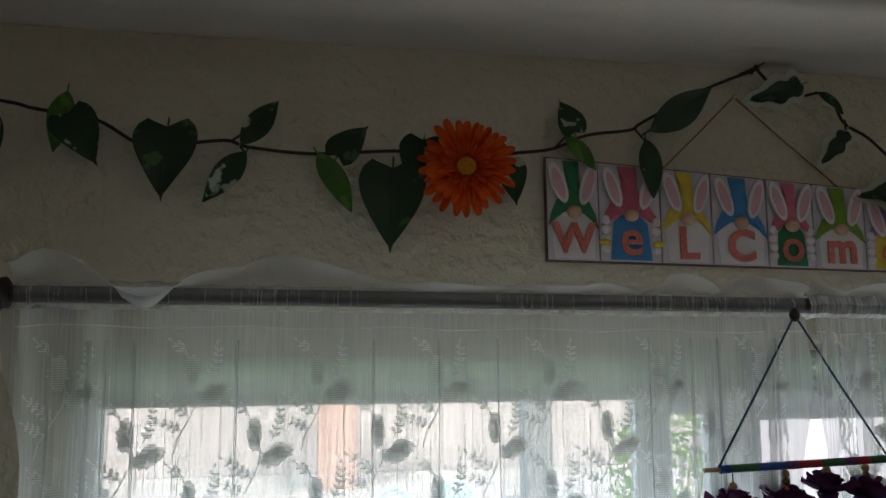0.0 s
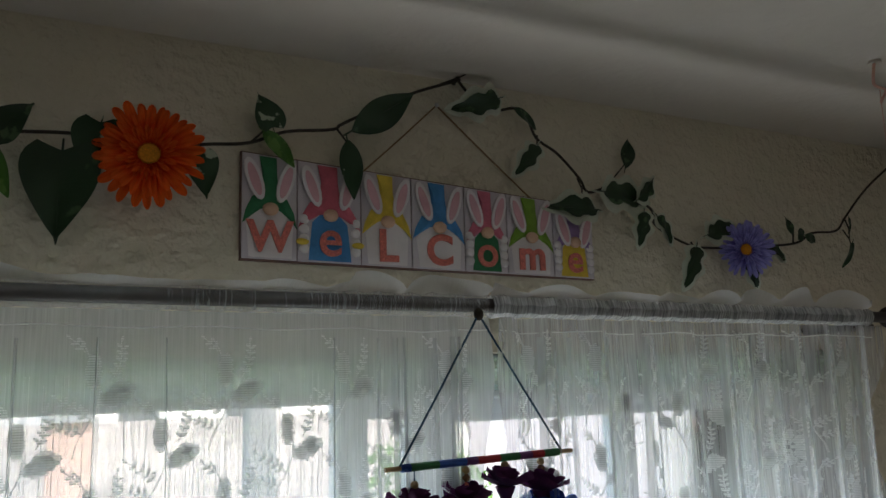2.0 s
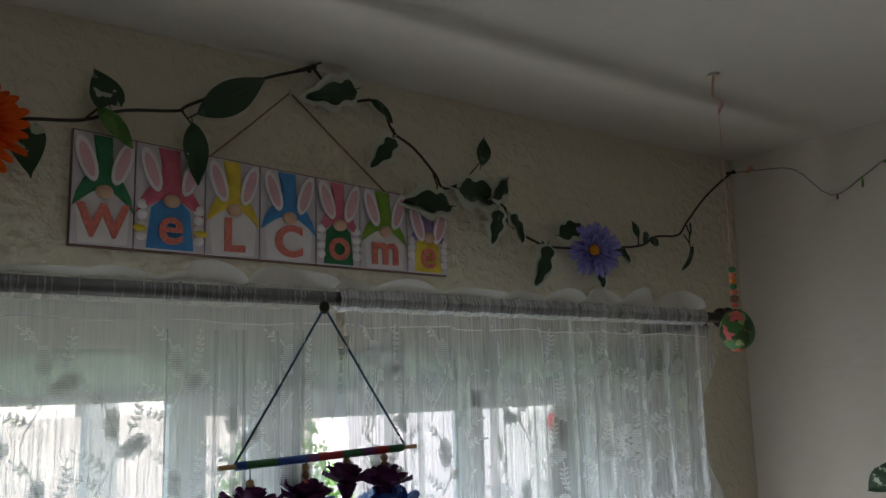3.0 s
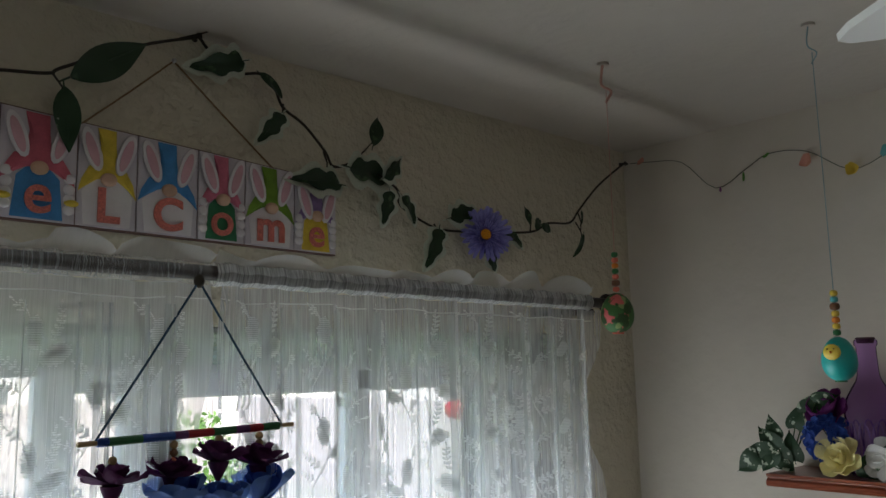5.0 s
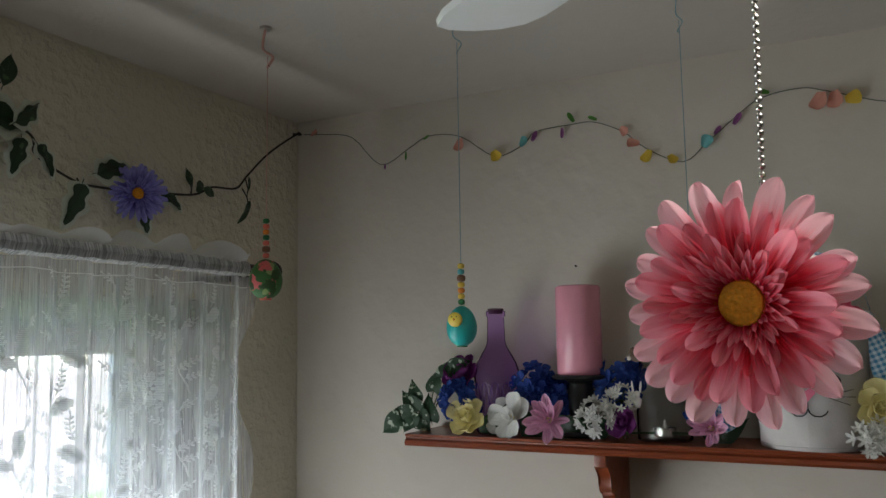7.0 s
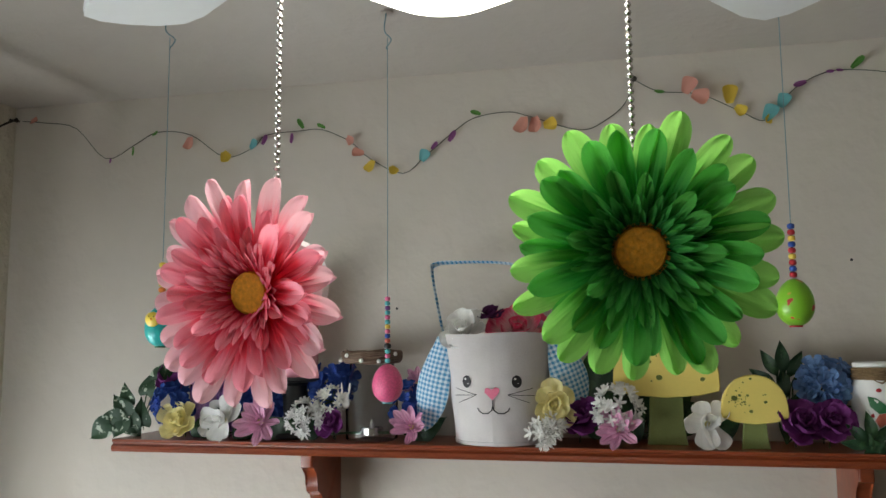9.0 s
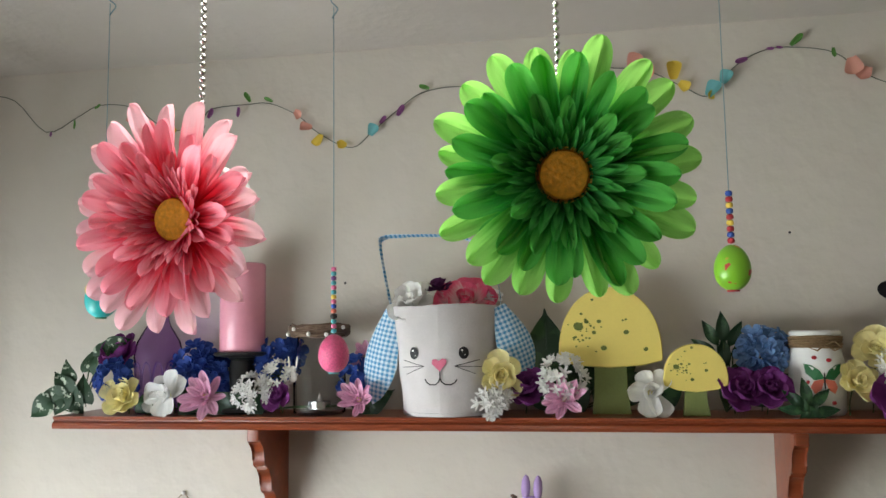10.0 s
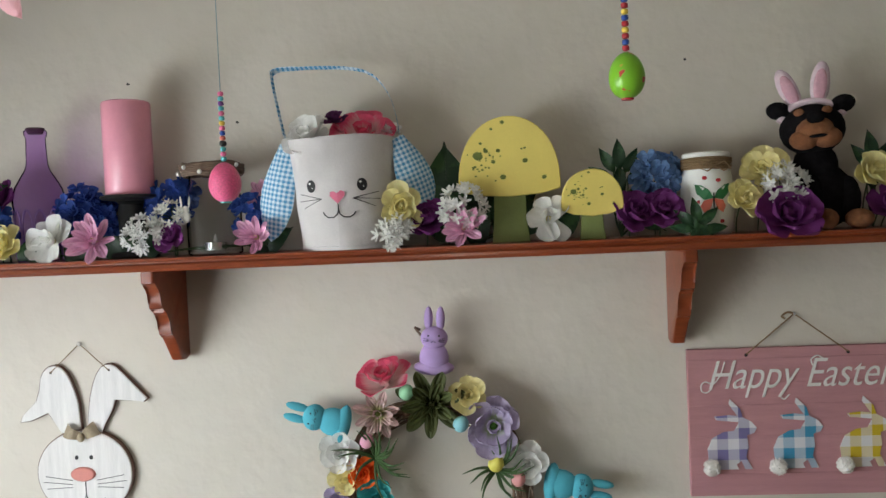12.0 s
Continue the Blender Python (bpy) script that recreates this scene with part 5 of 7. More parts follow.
pull(f, m, (-1.050, -1.0565, 2.152), (-1.046, -1.054, 1.980))

# ---- things on the shelf ----
M_PINKWAX = mat("pink_wax", (0.88, 0.37, 0.46), 0.24, 0.06, 18, 0.05, thin=0.08)
M_BLACK = mat("black_wood", (0.012, 0.013, 0.013), 0.45, 0.3, 50, 0.1)
M_PURGLASS = clear_mat("purple_glass", (0.80, 0.62, 0.94), 0.025, 0.10, 1.07)
M_EMBOSS = mat("embossed_purple_glass", (0.36, 0.22, 0.52), 0.12, 0.2, 60, 0.1, thin=0.4)
M_CLEAR = clear_mat("clear_glass", (0.985, 0.99, 0.985), 0.02, 0.03, 1.07)
M_CORK = mat("dark_cork", (0.10, 0.05, 0.06), 0.9, 0.3, 200, 0.4)
M_CANVAS = mat("canvas_grey", (0.62, 0.58, 0.57), 0.95, 0.06, 40, 0.3)
M_INK = mat("black_print", (0.015, 0.013, 0.015), 0.6, 0.1)
M_NOSE = mat("pink_print", (0.74, 0.18, 0.28), 0.7, 0.1)
M_GING = checked_mat("blue_gingham", (0.06, 0.28, 0.52), (0.66, 0.78, 0.86), 0.0038)
M_MUSH = mat("mushroom_yellow", (0.80, 0.64, 0.16), 0.7, 0.05, 25, 0.12)
M_MSTEM = mat("mushroom_green", (0.17, 0.205, 0.06), 0.75, 0.15, 30, 0.12)
M_OLIVE = mat("olive_dot", (0.14, 0.17, 0.03), 0.7, 0.3, 60)
M_PEARL = mat("pearl", (0.85, 0.82, 0.78), 0.25, 0.05)
M_TIN = mat("tin", (0.75, 0.75, 0.73), 0.2, 0.1, 40, metal=1.0)
M_TWIG = mat("twig_brown", (0.17, 0.11, 0.075), 0.9, 0.35, 120, 0.5)
M_WHITEG = mat("white_painted_glass", (0.78, 0.77, 0.74), 0.4, 0.06, 30)


def on_shelf(y, x, up=0.0):
    return wall_art(y, SH_Z + up, x)


def bottle():
    b = thing("glass_bottle", "purple glass bottle with embossed base and dark cork", "bottle", on_shelf(-0.494, -0.066))
    prof = [(0.035, 0.0), (0.0375, 0.004), (0.038, 0.05), (0.0395, 0.085), (0.0395, 0.088), (0.041, 0.094), (0.0405, 0.106), (0.036, 0.122), (0.027, 0.138), (0.0195, 0.150), (0.0165, 0.160), (0.0150, 0.204), (0.0175, 0.207), (0.0178, 0.214), (0.0155, 0.216)]
    part("body", (Geo().lathe(prof, 36), M_PURGLASS), b)
    for k in range(12):
        pts = []
        for j in range(16):
            a, t = k * math.pi / 6 + 0.24 * math.sin(j * math.pi / 8), 0.5 - 0.5 * math.cos(j * math.pi / 8)
            r = 0.0378 + 0.0018 * t
            pts.append((r * math.cos(a), r * math.sin(a), 0.006 + 0.080 * t))
        part("embossed_leaf", (Geo().tube(pts, 0.0011, 5, closed=True), M_EMBOSS), b)
    part("cork", (Geo().lathe([(0.012, 0.210), (0.0135, 0.2165), (0.0148, 0.217), (0.0148, 0.2185), (0.013, 0.2195)], 18), M_CORK), b)


bottle()


def candle():
    h = thing("candle_holder", "black turned wooden candle pedestal on the shelf", "candle holder", on_shelf(-0.648, -0.064))
    part("base", (Geo().lathe([(0.040, 0), (0.042, 0.004), (0.040, 0.009), (0.028, 0.014), (0.022, 0.02)], 28), M_BLACK), h)
    part("stem", (Geo().lathe([(0.022, 0.02), (0.019, 0.03), (0.021, 0.05), (0.022, 0.075), (0.019, 0.088), (0.024, 0.093)], 24), M_BLACK), h)
    part("plate", (Geo().lathe([(0.024, 0.093), (0.044, 0.0955), (0.048, 0.098), (0.047, 0.102), (0.040, 0.103)], 32), M_BLACK), h)
    c = thing("pillar_candle", "pink pillar candle standing on a black pedestal", "candle", on_shelf(-0.648, -0.064, 0.103))
    part("wax", (Geo().lathe([(0.037, 0), (0.0385, 0.002), (0.0385, 0.146), (0.037, 0.150), (0.033, 0.1515), (0.028, 0.150), (0.01, 0.148), (1e-6, 0.148)], 40), M_PINKWAX), c)
    part("wick", (Geo().tube([(0, 0, 0.148), (0.001, 0, 0.154), (0.003, 0.001, 0.157)], 0.0009, 6), M_CANVAS), c)


candle()


def twig_jar():
    j = thing("candle_jar", "clear glass candle jar with a twig ring and pearls", "jar", on_shelf(-0.790, -0.076))
    part("glass", (Geo().lathe([(0.040, 0.0), (0.043, 0.003), (0.044, 0.09), (0.042, 0.105), (0.037, 0.115), (0.037, 0.134), (0.0395, 0.136), (0.0375, 0.139), (0.0345, 0.136), (0.035, 0.115), (0.040, 0.103), (0.0415, 0.09), (0.0405, 0.007), (1e-6, 0.006)], 36), M_CLEAR), j)
    rnd = random.Random(3)
    r = part("twig_ring", (Geo().tube([(0.0455 * math.cos(a), 0.0455 * math.sin(a), 0.134) for a in (2 * math.pi * i / 26 for i in range(26))], 0.0035, 6, closed=True), M_TWIG), j, label="wound brown twig ring")
    for k in range(16):
        zz, rr, ph = 0.124 + rnd.uniform(0, 0.022), 0.044 + rnd.uniform(-0.002, 0.006), rnd.uniform(0, 6)
        part("twig", (Geo().tube([(rr * math.cos(a), rr * math.sin(a), zz + 0.0025 * math.sin(3 * a + ph)) for a in (2 * math.pi * i / 26 for i in range(26))], rnd.uniform(0.0016, 0.0028), 5, closed=True), M_TWIG), r)
    for a in (200, 235, 268, 300, 335):
        part("pearl", (Geo().ball((0.052 * math.cos(radians(a)), 0.052 * math.sin(radians(a)), 0.136 + 0.006 * math.sin(a)), 0.0038, 10), M_PEARL), r)
    t = part("tealight", (Geo().lathe([(0.019, 0.008), (0.019, 0.020), (0.0175, 0.020), (0.0175, 0.016), (1e-6, 0.0165)], 22), M_TIN), j)
    part("flame_tip", (Geo().lathe([(0.003, 0.017), (0.0042, 0.022), (0.002, 0.03), (1e-6, 0.034)], 10), M_PEARL), t)
    b = part("bunny_charm", (Geo().ball((0, 0, 0), (0.0075, 0.003, 0.010), 12).ball((0, 0, 0.012), (0.0055, 0.003, 0.006), 12).ball((-0.004, 0, 0.024), (0.002, 0.0018, 0.010), 8, m=pose(0, 0, 0, 0, -6, 0)).ball((0.004, 0, 0.024), (0.002, 0.0018, 0.010), 8, m=pose(0, 0, 0, 0, 6, 0)), M_PEARL), j, pose(-0.036, -0.029, 0.062), "white bunny charm")


twig_jar()


def bunny_basket():
    b = thing("bunny_basket", "grey canvas bucket with a printed rabbit face and gingham ears", "basket", on_shelf(-1.006, -0.080))
    r0, r1, h = 0.070, 0.088, 0.172

    def wall(u, v):
        a = 2 * math.pi * u
        r = r0 + (r1 - r0) * v + 0.0012 * math.sin(7 * a + 9 * v) * (1 - v)
        return (r * math.sin(a), -r * math.cos(a) * 0.93, 0.001 + v * h + 0.0015 * math.sin(3 * a) * v)
    g = Geo().sheet(wall, 56, 14)
    g.sheet(lambda u, v: (wall(u, 1 - v * 0.5)[0] * 0.975, wall(u, 1 - v * 0.5)[1] * 0.975, wall(u, 1 - v * 0.5)[2]), 56, 4)
    g.sheet(lambda u, v: tuple(Vector(wall(u, 1)).lerp(Vector((wall(u, 1)[0] * 0.975, wall(u, 1)[1] * 0.975, wall(u, 1)[2])), v)), 56, 1)
    g.sheet(lambda u, v: (wall(u, 0)[0] * v, wall(u, 0)[1] * v, 0.0012 + 0.0 * v), 56, 1)
    part("bucket", (g, M_CANVAS), b)
    part("rim_seam", (Geo().tube([(wall(i / 56, 0.03)[0] * 1.008, wall(i / 56, 0.03)[1] * 1.008, 0.006) for i in range(56)], 0.001, 4, closed=True), M_CANVAS), b)

    def front(px, z, out=0.0012):
        v = z / h
        r = r0 + (r1 - r0) * v
        a = math.asin(max(-1, min(1, px / r)))
        return Vector((px, -(r + out) * math.cos(a) * 0.93 - 0.0006, z))

    def decal(name, outline, mt, out=0.0012, label=""):
        pts = [front(x, z, out) for x, z in outline]
        c = sum(pts, Vector()) / len(pts)
        c.y = min(c.y, front(c.x, c.z, out).y)
        return part(name, (Geo().add([c] + pts, [(0, i + 1, (i + 1) % len(pts) + 1) for i in range(len(pts))]), mt, False), b, label=label)
    for x in (-0.040, 0.038):
        e = decal("eye", ellipse(x, 0.099, 0.0074, 0.0096), M_INK)
        for dx, dz, s in ((-0.002, 0.004, 0.0018), (0.002, -0.003, 0.0009)):
            pts = [front(px, z, 0.002) for px, z in ellipse(x + dx, 0.099 + dz, s, s, n=8)]
            part("glint", (Geo().add(pts, [tuple(range(8))]), M_PEARL, False), e)
    decal("nose", [(0.001, 0.071), (-0.011, 0.083), (-0.010, 0.089), (-0.005, 0.090), (0.0, 0.087), (0.006, 0.091), (0.012, 0.089), (0.012, 0.083)], M_NOSE, label="pink heart-shaped printed nose")

    def stroke(pts, w=0.0009):
        part("printed_line", (Geo().tube([front(x, z, 0.0006) for x, z in pts], w, 5), M_INK), b)
    stroke([(0.001, 0.071), (0.001, 0.062)])
    stroke([(0.001 - 0.012 + 0.012 * math.cos(t), 0.062 - 0.012 * math.sin(t)) for t in (0.0, 0.6, 1.2, 1.9, 2.5, 2.9)])
    stroke([(0.001 + 0.013 - 0.013 * math.cos(t), 0.062 - 0.012 * math.sin(t)) for t in (0.0, 0.6, 1.2, 1.9, 2.5, 2.9)])
    for s in (-1, 1):
        for z1, e in ((0.088, 0.060), (0.077, 0.062), (0.066, 0.055)):
            stroke([(s * 0.024, 0.079), (s * (0.024 + e) / 2, (0.079 + z1) / 2), (s * e, z1)], 0.0005)

    def ear(s, mm, L, name):
        def fn(u, v):
            t = 2 * u - 1
            w = 0.029 * math.sin(math.pi * min(1, 0.03 + 0.97 * v ** 1.3)) ** 0.7 + 0.004 * (1 - v)
            return (t * w, -0.010 * (1 - t * t) * math.sin(math.pi * v) - 0.004, -L * v)
        g = Geo().sheet(fn, 10, 16)
        g.sheet(lambda u, v: (fn(u, v)[0], 0.006 * (1 - (2 * u - 1) ** 2) * math.sin(math.pi * v) - 0.004, fn(u, v)[2]), 10, 16)
        part(name, (g, M_GING), b, mm, "blue and white gingham ear")
    ear(-1, Matrix.Translation((-0.085, -0.024, 0.168)) @ pose(0, 0, 0, 0, 13, -18), 0.155, "ear")
    ear(1, Matrix.Translation((0.088, -0.020, 0.172)) @ pose(0, 0, 0, 0, -22, 28), 0.128, "ear")
    hp = smooth_path([(-0.087, -0.01, 0.165), (-0.098, 0.0, 0.205), (-0.112, 0.01, 0.275), (-0.108, 0.014, 0.289), (-0.08, 0.018, 0.2925), (0.0, 0.022, 0.290), (0.045, 0.022, 0.278), (0.073, 0.015, 0.245), (0.087, 0.005, 0.20), (0.09, 0.0, 0.165)], 6)
    n = len(hp)
    vs, fs = [], []
    for i, p in enumerate(hp):
        d = Vector((0.0, 0.0065, -0.0010)) if i > n * 0.45 else Vector((0.0014, 0.005, -0.0022))
        vs += [p - d, p + d, p + d + Vector((0.0, -0.0004, 0.0014)), p - d + Vector((0.0, -0.0004, 0.0014))]
    for i in range(n - 1):
        fs += [(4 * i + k, 4 * i + (k + 1) % 4, 4 * i + 4 + (k + 1) % 4, 4 * i + 4 + k) for k in range(4)]
    part("handle", (Geo().add(vs, fs), M_GING, False), b, label="thin gingham strap handle")


bunny_basket()
UP = SH_Z + 0.178
rose("white silk rose in the bunny basket", 0.044, (P_WHITE, P_WHITE), (-0.100, -0.958, UP - 0.006), (-1, 0.25, 0.8), 21, (-0.085, -0.965, SH_Z + 0.005), group="silk flowers in the basket")
rose("pink and white silk rose in the bunny basket", 0.055, (P_EDGED, P_EDGED), (-0.085, -1.040, UP - 0.010), (-0.9, -0.1, 1.0), 22, (-0.085, -1.02, SH_Z + 0.005), group="silk flowers in the basket")
rose("dark purple silk flower in the bunny basket", 0.024, (P_VIOL, P_VIOL), (-0.095, -0.998, UP + 0.022), (-0.6, 0.2, 1.0), 23, (-0.08, -1.0, SH_Z + 0.005), group="silk flowers in the basket")
rose("white silk flower in the bunny basket", 0.026, (P_WHITE, P_WHITE), (-0.07, -1.075, UP + 0.004), (-0.6, -0.5, 1.0), 24, (-0.075, -1.05, SH_Z + 0.005), group="silk flowers in the basket")


def mushroom(y, x, cap_w, cap_h, stem_h, sw0, sw1, seed, label):
    rnd = random.Random(seed)
    t = 0.011
    m = thing("wooden_mushroom", label, "mushroom figure", on_shelf(y, x), group="wooden mushrooms on the shelf")
    stem = [(-sw0 / 2, 0), (sw0 / 2, 0), (sw0 * 0.42, stem_h * 0.45), (sw1 / 2, stem_h + 0.008), (-sw1 / 2, stem_h + 0.008), (-sw0 * 0.44, stem_h * 0.45)]
    part("stem", (Geo().plate(stem, -t / 2 + 0.001, t / 2, 0.001), M_MSTEM), m)
    cap = []
    for k in range(25):
        a = math.pi * k / 24
        cap.append((cap_w / 2 * math.cos(a) * (1 - 0.03 * math.sin(a)), stem_h + 0.012 + (cap_h - 0.012) * math.sin(a) ** 0.8))
    cap += [(-cap_w * 0.49, stem_h + 0.006), (-cap_w * 0.3, stem_h - 0.001), (0, stem_h - 0.004), (cap_w * 0.3, stem_h - 0.001), (cap_w * 0.49, stem_h + 0.006)]
    c = part("cap", (Geo().plate(cap, -t / 2 - 0.003, t / 2 + 0.001, 0.0015), M_MUSH), m, label="yellow painted cap with olive dots")
    dots = [(-0.30, 0.50, 0.046), (-0.22, 0.56, 0.022), (-0.15, 0.42, 0.02), (-0.10, 0.56, 0.02), (-0.05, 0.92, 0.02), (-0.16, 0.84, 0.014), (0.16, 0.42, 0.025), (0.16, 0.58, 0.012), (0.13, 0.57, 0.01), (0.34, 0.20, 0.022), (-0.06, 0.22, 0.028), (-0.27, 0.66, 0.014)]
    dots += [(-0.25 + rnd.gauss(0, 0.09), 0.42 + rnd.gauss(0, 0.12), rnd.uniform(0.006, 0.013)) for _ in range(26)]
    for u, v, r in dots:
        part("dot", (Geo().plate(ellipse(u * cap_w, stem_h + v * cap_h, r * cap_w * 1.1, r * cap_w * 0.9, u, 9), -t / 2 - 0.0034, -t / 2 - 0.0029), M_OLIVE), c)


mushroom(-1.266, -0.075, 0.160, 0.122, 0.076, 0.060, 0.049, 7, "large flat wooden mushroom with yellow cap and green stem")
mushroom(-1.390, -0.105, 0.094, 0.068, 0.040, 0.040, 0.030, 8, "small flat wooden mushroom with yellow cap and green stem")


def white_jar():
    j = thing("butterfly_jar", "white painted jar with butterfly decal and twine bow", "jar", on_shelf(-1.571, -0.072))
    part("body", (Geo().lathe([(0.034, 0), (0.038, 0.004), (0.0395, 0.03), (0.0395, 0.075), (0.037, 0.092), (0.0345, 0.100), (0.034, 0.117), (0.036, 0.119), (0.036, 0.124), (0.033, 0.126), (0.030, 0.124), (0.030, 0.1)], 32), M_WHITEG), j)
    t = part("twine", (Geo().lathe([(0.0345, 0.100), (0.0358, 0.102), (0.0358, 0.116), (0.0345, 0.118)], 24), M_TWINE), j)
    for k in range(6):
        part("twine_turn", (Geo().tube([((0.0365 + 0.001 * (k % 2)) * math.cos(a), (0.0365 + 0.001 * (k % 2)) * math.sin(a), 0.101 + 0.003 * k + 0.001 * math.sin(2 * a + k)) for a in (2 * math.pi * i / 24 for i in range(24))], 0.0016, 5, closed=True), M_TWINE), t)
    for s in (-1, 1):
        part("bow_loop", (Geo().tube([(0.004, -0.038, 0.104), (0.004 + s * 0.012, -0.044, 0.110), (0.004 + s * 0.022, -0.042, 0.100), (0.004 + s * 0.012, -0.042, 0.096)], 0.0013, 5, closed=True), M_TWINE), t)
    tealw, redw = BEADS["green"], BEADS["coral"]
    for s in (-1, 1):
        wing = [(0, 0.0), (0.006, 0.012), (0.017, 0.020), (0.026, 0.022), (0.024, 0.008), (0.014, -0.002)]
        low = [(0, 0.0), (0.014, -0.003), (0.019, -0.012), (0.014, -0.022), (0.005, -0.016)]
        for sh, mt in ((wing, tealw), (low, redw)):
            pts = [(s * x, -math.sqrt(max(0.0403 ** 2 - x * x, 0)) - 0.0004, 0.055 + z) for x, z in sh]
            part("butterfly_wing", (Geo().add(pts, [tuple(range(len(pts)))]), mt, False), j)
    part("butterfly_body", (Geo().ball((0, -0.0405, 0.052), (0.0014, 0.0012, 0.013), 8), M_INK), j)
    for x, z in ((-0.012, 0.086), (0.008, 0.082), (0.012, 0.020), (-0.02, 0.05)):
        part("red_blossom", (Geo().ball((x, -math.sqrt(0.0393 ** 2 - x * x) + 0.0004, z), (0.004, 0.0012, 0.003), 8), BEADS["red"]), j)


white_jar()


def plush_dog():
    """Plush dog as one plain mesh with its cloth colours."""
    g = Geo()
    k, t, p, w = 0, 1, 2, 3
    g.ball((0.016, 0.0, 0.050), (0.046, 0.042, 0.052), 20, k).ball((0.008, -0.004, 0.095), (0.032, 0.032, 0.038), 18, k)
    g.ball((0.004, -0.050, 0.016), (0.017, 0.024, 0.016), 14, t).ball((0.054, -0.044, 0.015), (0.019, 0.025, 0.015), 14, t)
    g.ball((-0.006, -0.026, 0.048), (0.017, 0.02, 0.036), 14, k).ball((0.046, -0.022, 0.044), (0.019, 0.02, 0.036), 14, k)
    H = Matrix.Translation((0.002, -0.012, 0.150)) @ pose(0, 0, 0, -8, -3, -14)
    g.ball((0, 0, 0), (0.046, 0.040, 0.038), 22, k, H).ball((0, -0.033, -0.008), (0.026, 0.022, 0.019), 16, t, H)
    g.ball((-0.015, -0.030, -0.020), (0.021, 0.019, 0.015), 14, t, H).ball((0.015, -0.030, -0.020), (0.021, 0.019, 0.015), 14, t, H)
    g.ball((0, -0.052, 0.006), (0.0125, 0.008, 0.009), 12, k, H).ball((0.002, -0.0475, -0.020), (0.013, 0.005, 0.0028), 10, k, H)
    for s in (-1, 1):
        g.ball((s * 0.019, -0.030, 0.021), (0.0075, 0.006, 0.006), 10, t, H)
        g.ball((s * 0.051, -0.003, 0.022), (0.018, 0.008, 0.014), 14, k, H @ pose(0, 0, 0, 0, -14 * s, 0))
        g.ball((s * 0.004, 0.004, 0.072), (0.0140, 0.006, 0.035), 16, w, H @ pose(0, 0, 0, 0, 15 * s - 4, 0))
        g.ball((s * 0.004, -0.0025, 0.068), (0.0095, 0.003, 0.026), 14, p, H @ pose(0, 0, 0, 0, 15 * s - 4, 0))
    g.tube([(0.047 * math.cos(a), -0.004 + 0.002 * math.sin(a), 0.002 + 0.041 * math.sin(a)) for a in (math.pi * i / 18 for i in range(2, 17))], 0.0055, 8, w, H)
    fur = mat("plush_black", (0.008, 0.007, 0.008), 1.0, 0.4, 120, 0.5, spec=0.08, dist=0.003)
    tan = mat("plush_tan", (0.24, 0.09, 0.035), 0.95, 0.3, 120, 0.8, dist=0.004)
    pale = mat("plush_pale_pink", (0.74, 0.58, 0.64), 0.95, 0.15, 120, 0.5)
    pinkc = mat("plush_pink", (0.68, 0.38, 0.46), 0.95, 0.15, 120, 0.5)
    thing("plush_dog", "black and tan plush dog wearing a pink rabbit-ear band", "plush toy", on_shelf(-1.728, -0.068) @ Matrix.Diagonal((1.03, 1.0, 1.02, 1)), (g, [fur, tan, pinkc, pale]))


plush_dog()


def at_shelf(x, y, z):
    return (x, y, z), (min(x + 0.02, -0.02), y + 0.003, SH_Z + 0.001)


FRONT = (-1, 0.0, 0.35)
SHELF_ROSES = (("pale yellow silk rose at the shelf's front edge", 0.037, P_YEL, -0.118, -0.463, 1.786), ("white silk magnolia at the shelf's front edge", 0.034, P_WHITE, -0.118, -0.545, 1.793), ("pale yellow silk rose beside the bunny basket", 0.035, P_YEL, -0.112, -1.096, 1.824),
               ("purple silk rose between basket and mushroom", 0.036, P_PURP, -0.095, -1.135, 1.797), ("white silk flower between the two mushrooms", 0.035, P_WHITE, -0.10, -1.322, 1.795), ("purple silk rose beside the small mushroom", 0.036, P_PURP, -0.10, -1.452, 1.794), ("purple silk rose beside the butterfly jar", 0.034, P_PURP, -0.105, -1.497, 1.797),
               ("pale yellow silk rose behind the jar", 0.037, P_YEL, -0.075, -1.655, 1.853), ("pale yellow silk rose beside the butterfly jar", 0.031, P_YEL, -0.11, -1.612, 1.808), ("large purple silk rose at the shelf's front edge", 0.050, P_PURP, -0.122, -1.672, 1.780), ("dark purple silk flower beside the bottle", 0.040, P_PURP, -0.07, -0.432, 1.858),
               ("pale yellow silk rose beside the plush dog", 0.036, P_YEL, -0.08, -1.813, 1.842), ("purple silk rose beside the plush dog", 0.034, P_PURP, -0.085, -1.838, 1.79), ("magenta silk flower below the candle jar", 0.026, P_PURP, -0.115, -0.735, 1.788), ("grey-white silk magnolia petals on the shelf", 0.028, P_WHITE, -0.10, -0.517, 1.788))
for i, (lab, r, mt, x, y, z) in enumerate(SHELF_ROSES):
    p, foot = at_shelf(x, y, z)
    if mt is P_WHITE:
        magnolia(lab, r * 1.25, mt, p, (-1, 0.25 * math.cos(i), 0.25), 60 + i, foot)
        continue
    rose(lab, r * (1.10 if mt is P_PURP else 1.12), (mt, mt), p, (-1, 0.3 * math.sin(i * 2.1), (0.75 if mt is P_PURP else 0.3) + 0.25 * math.cos(i * 1.7)), 60 + i, foot, "round" if mt is not P_PURP else "frill")
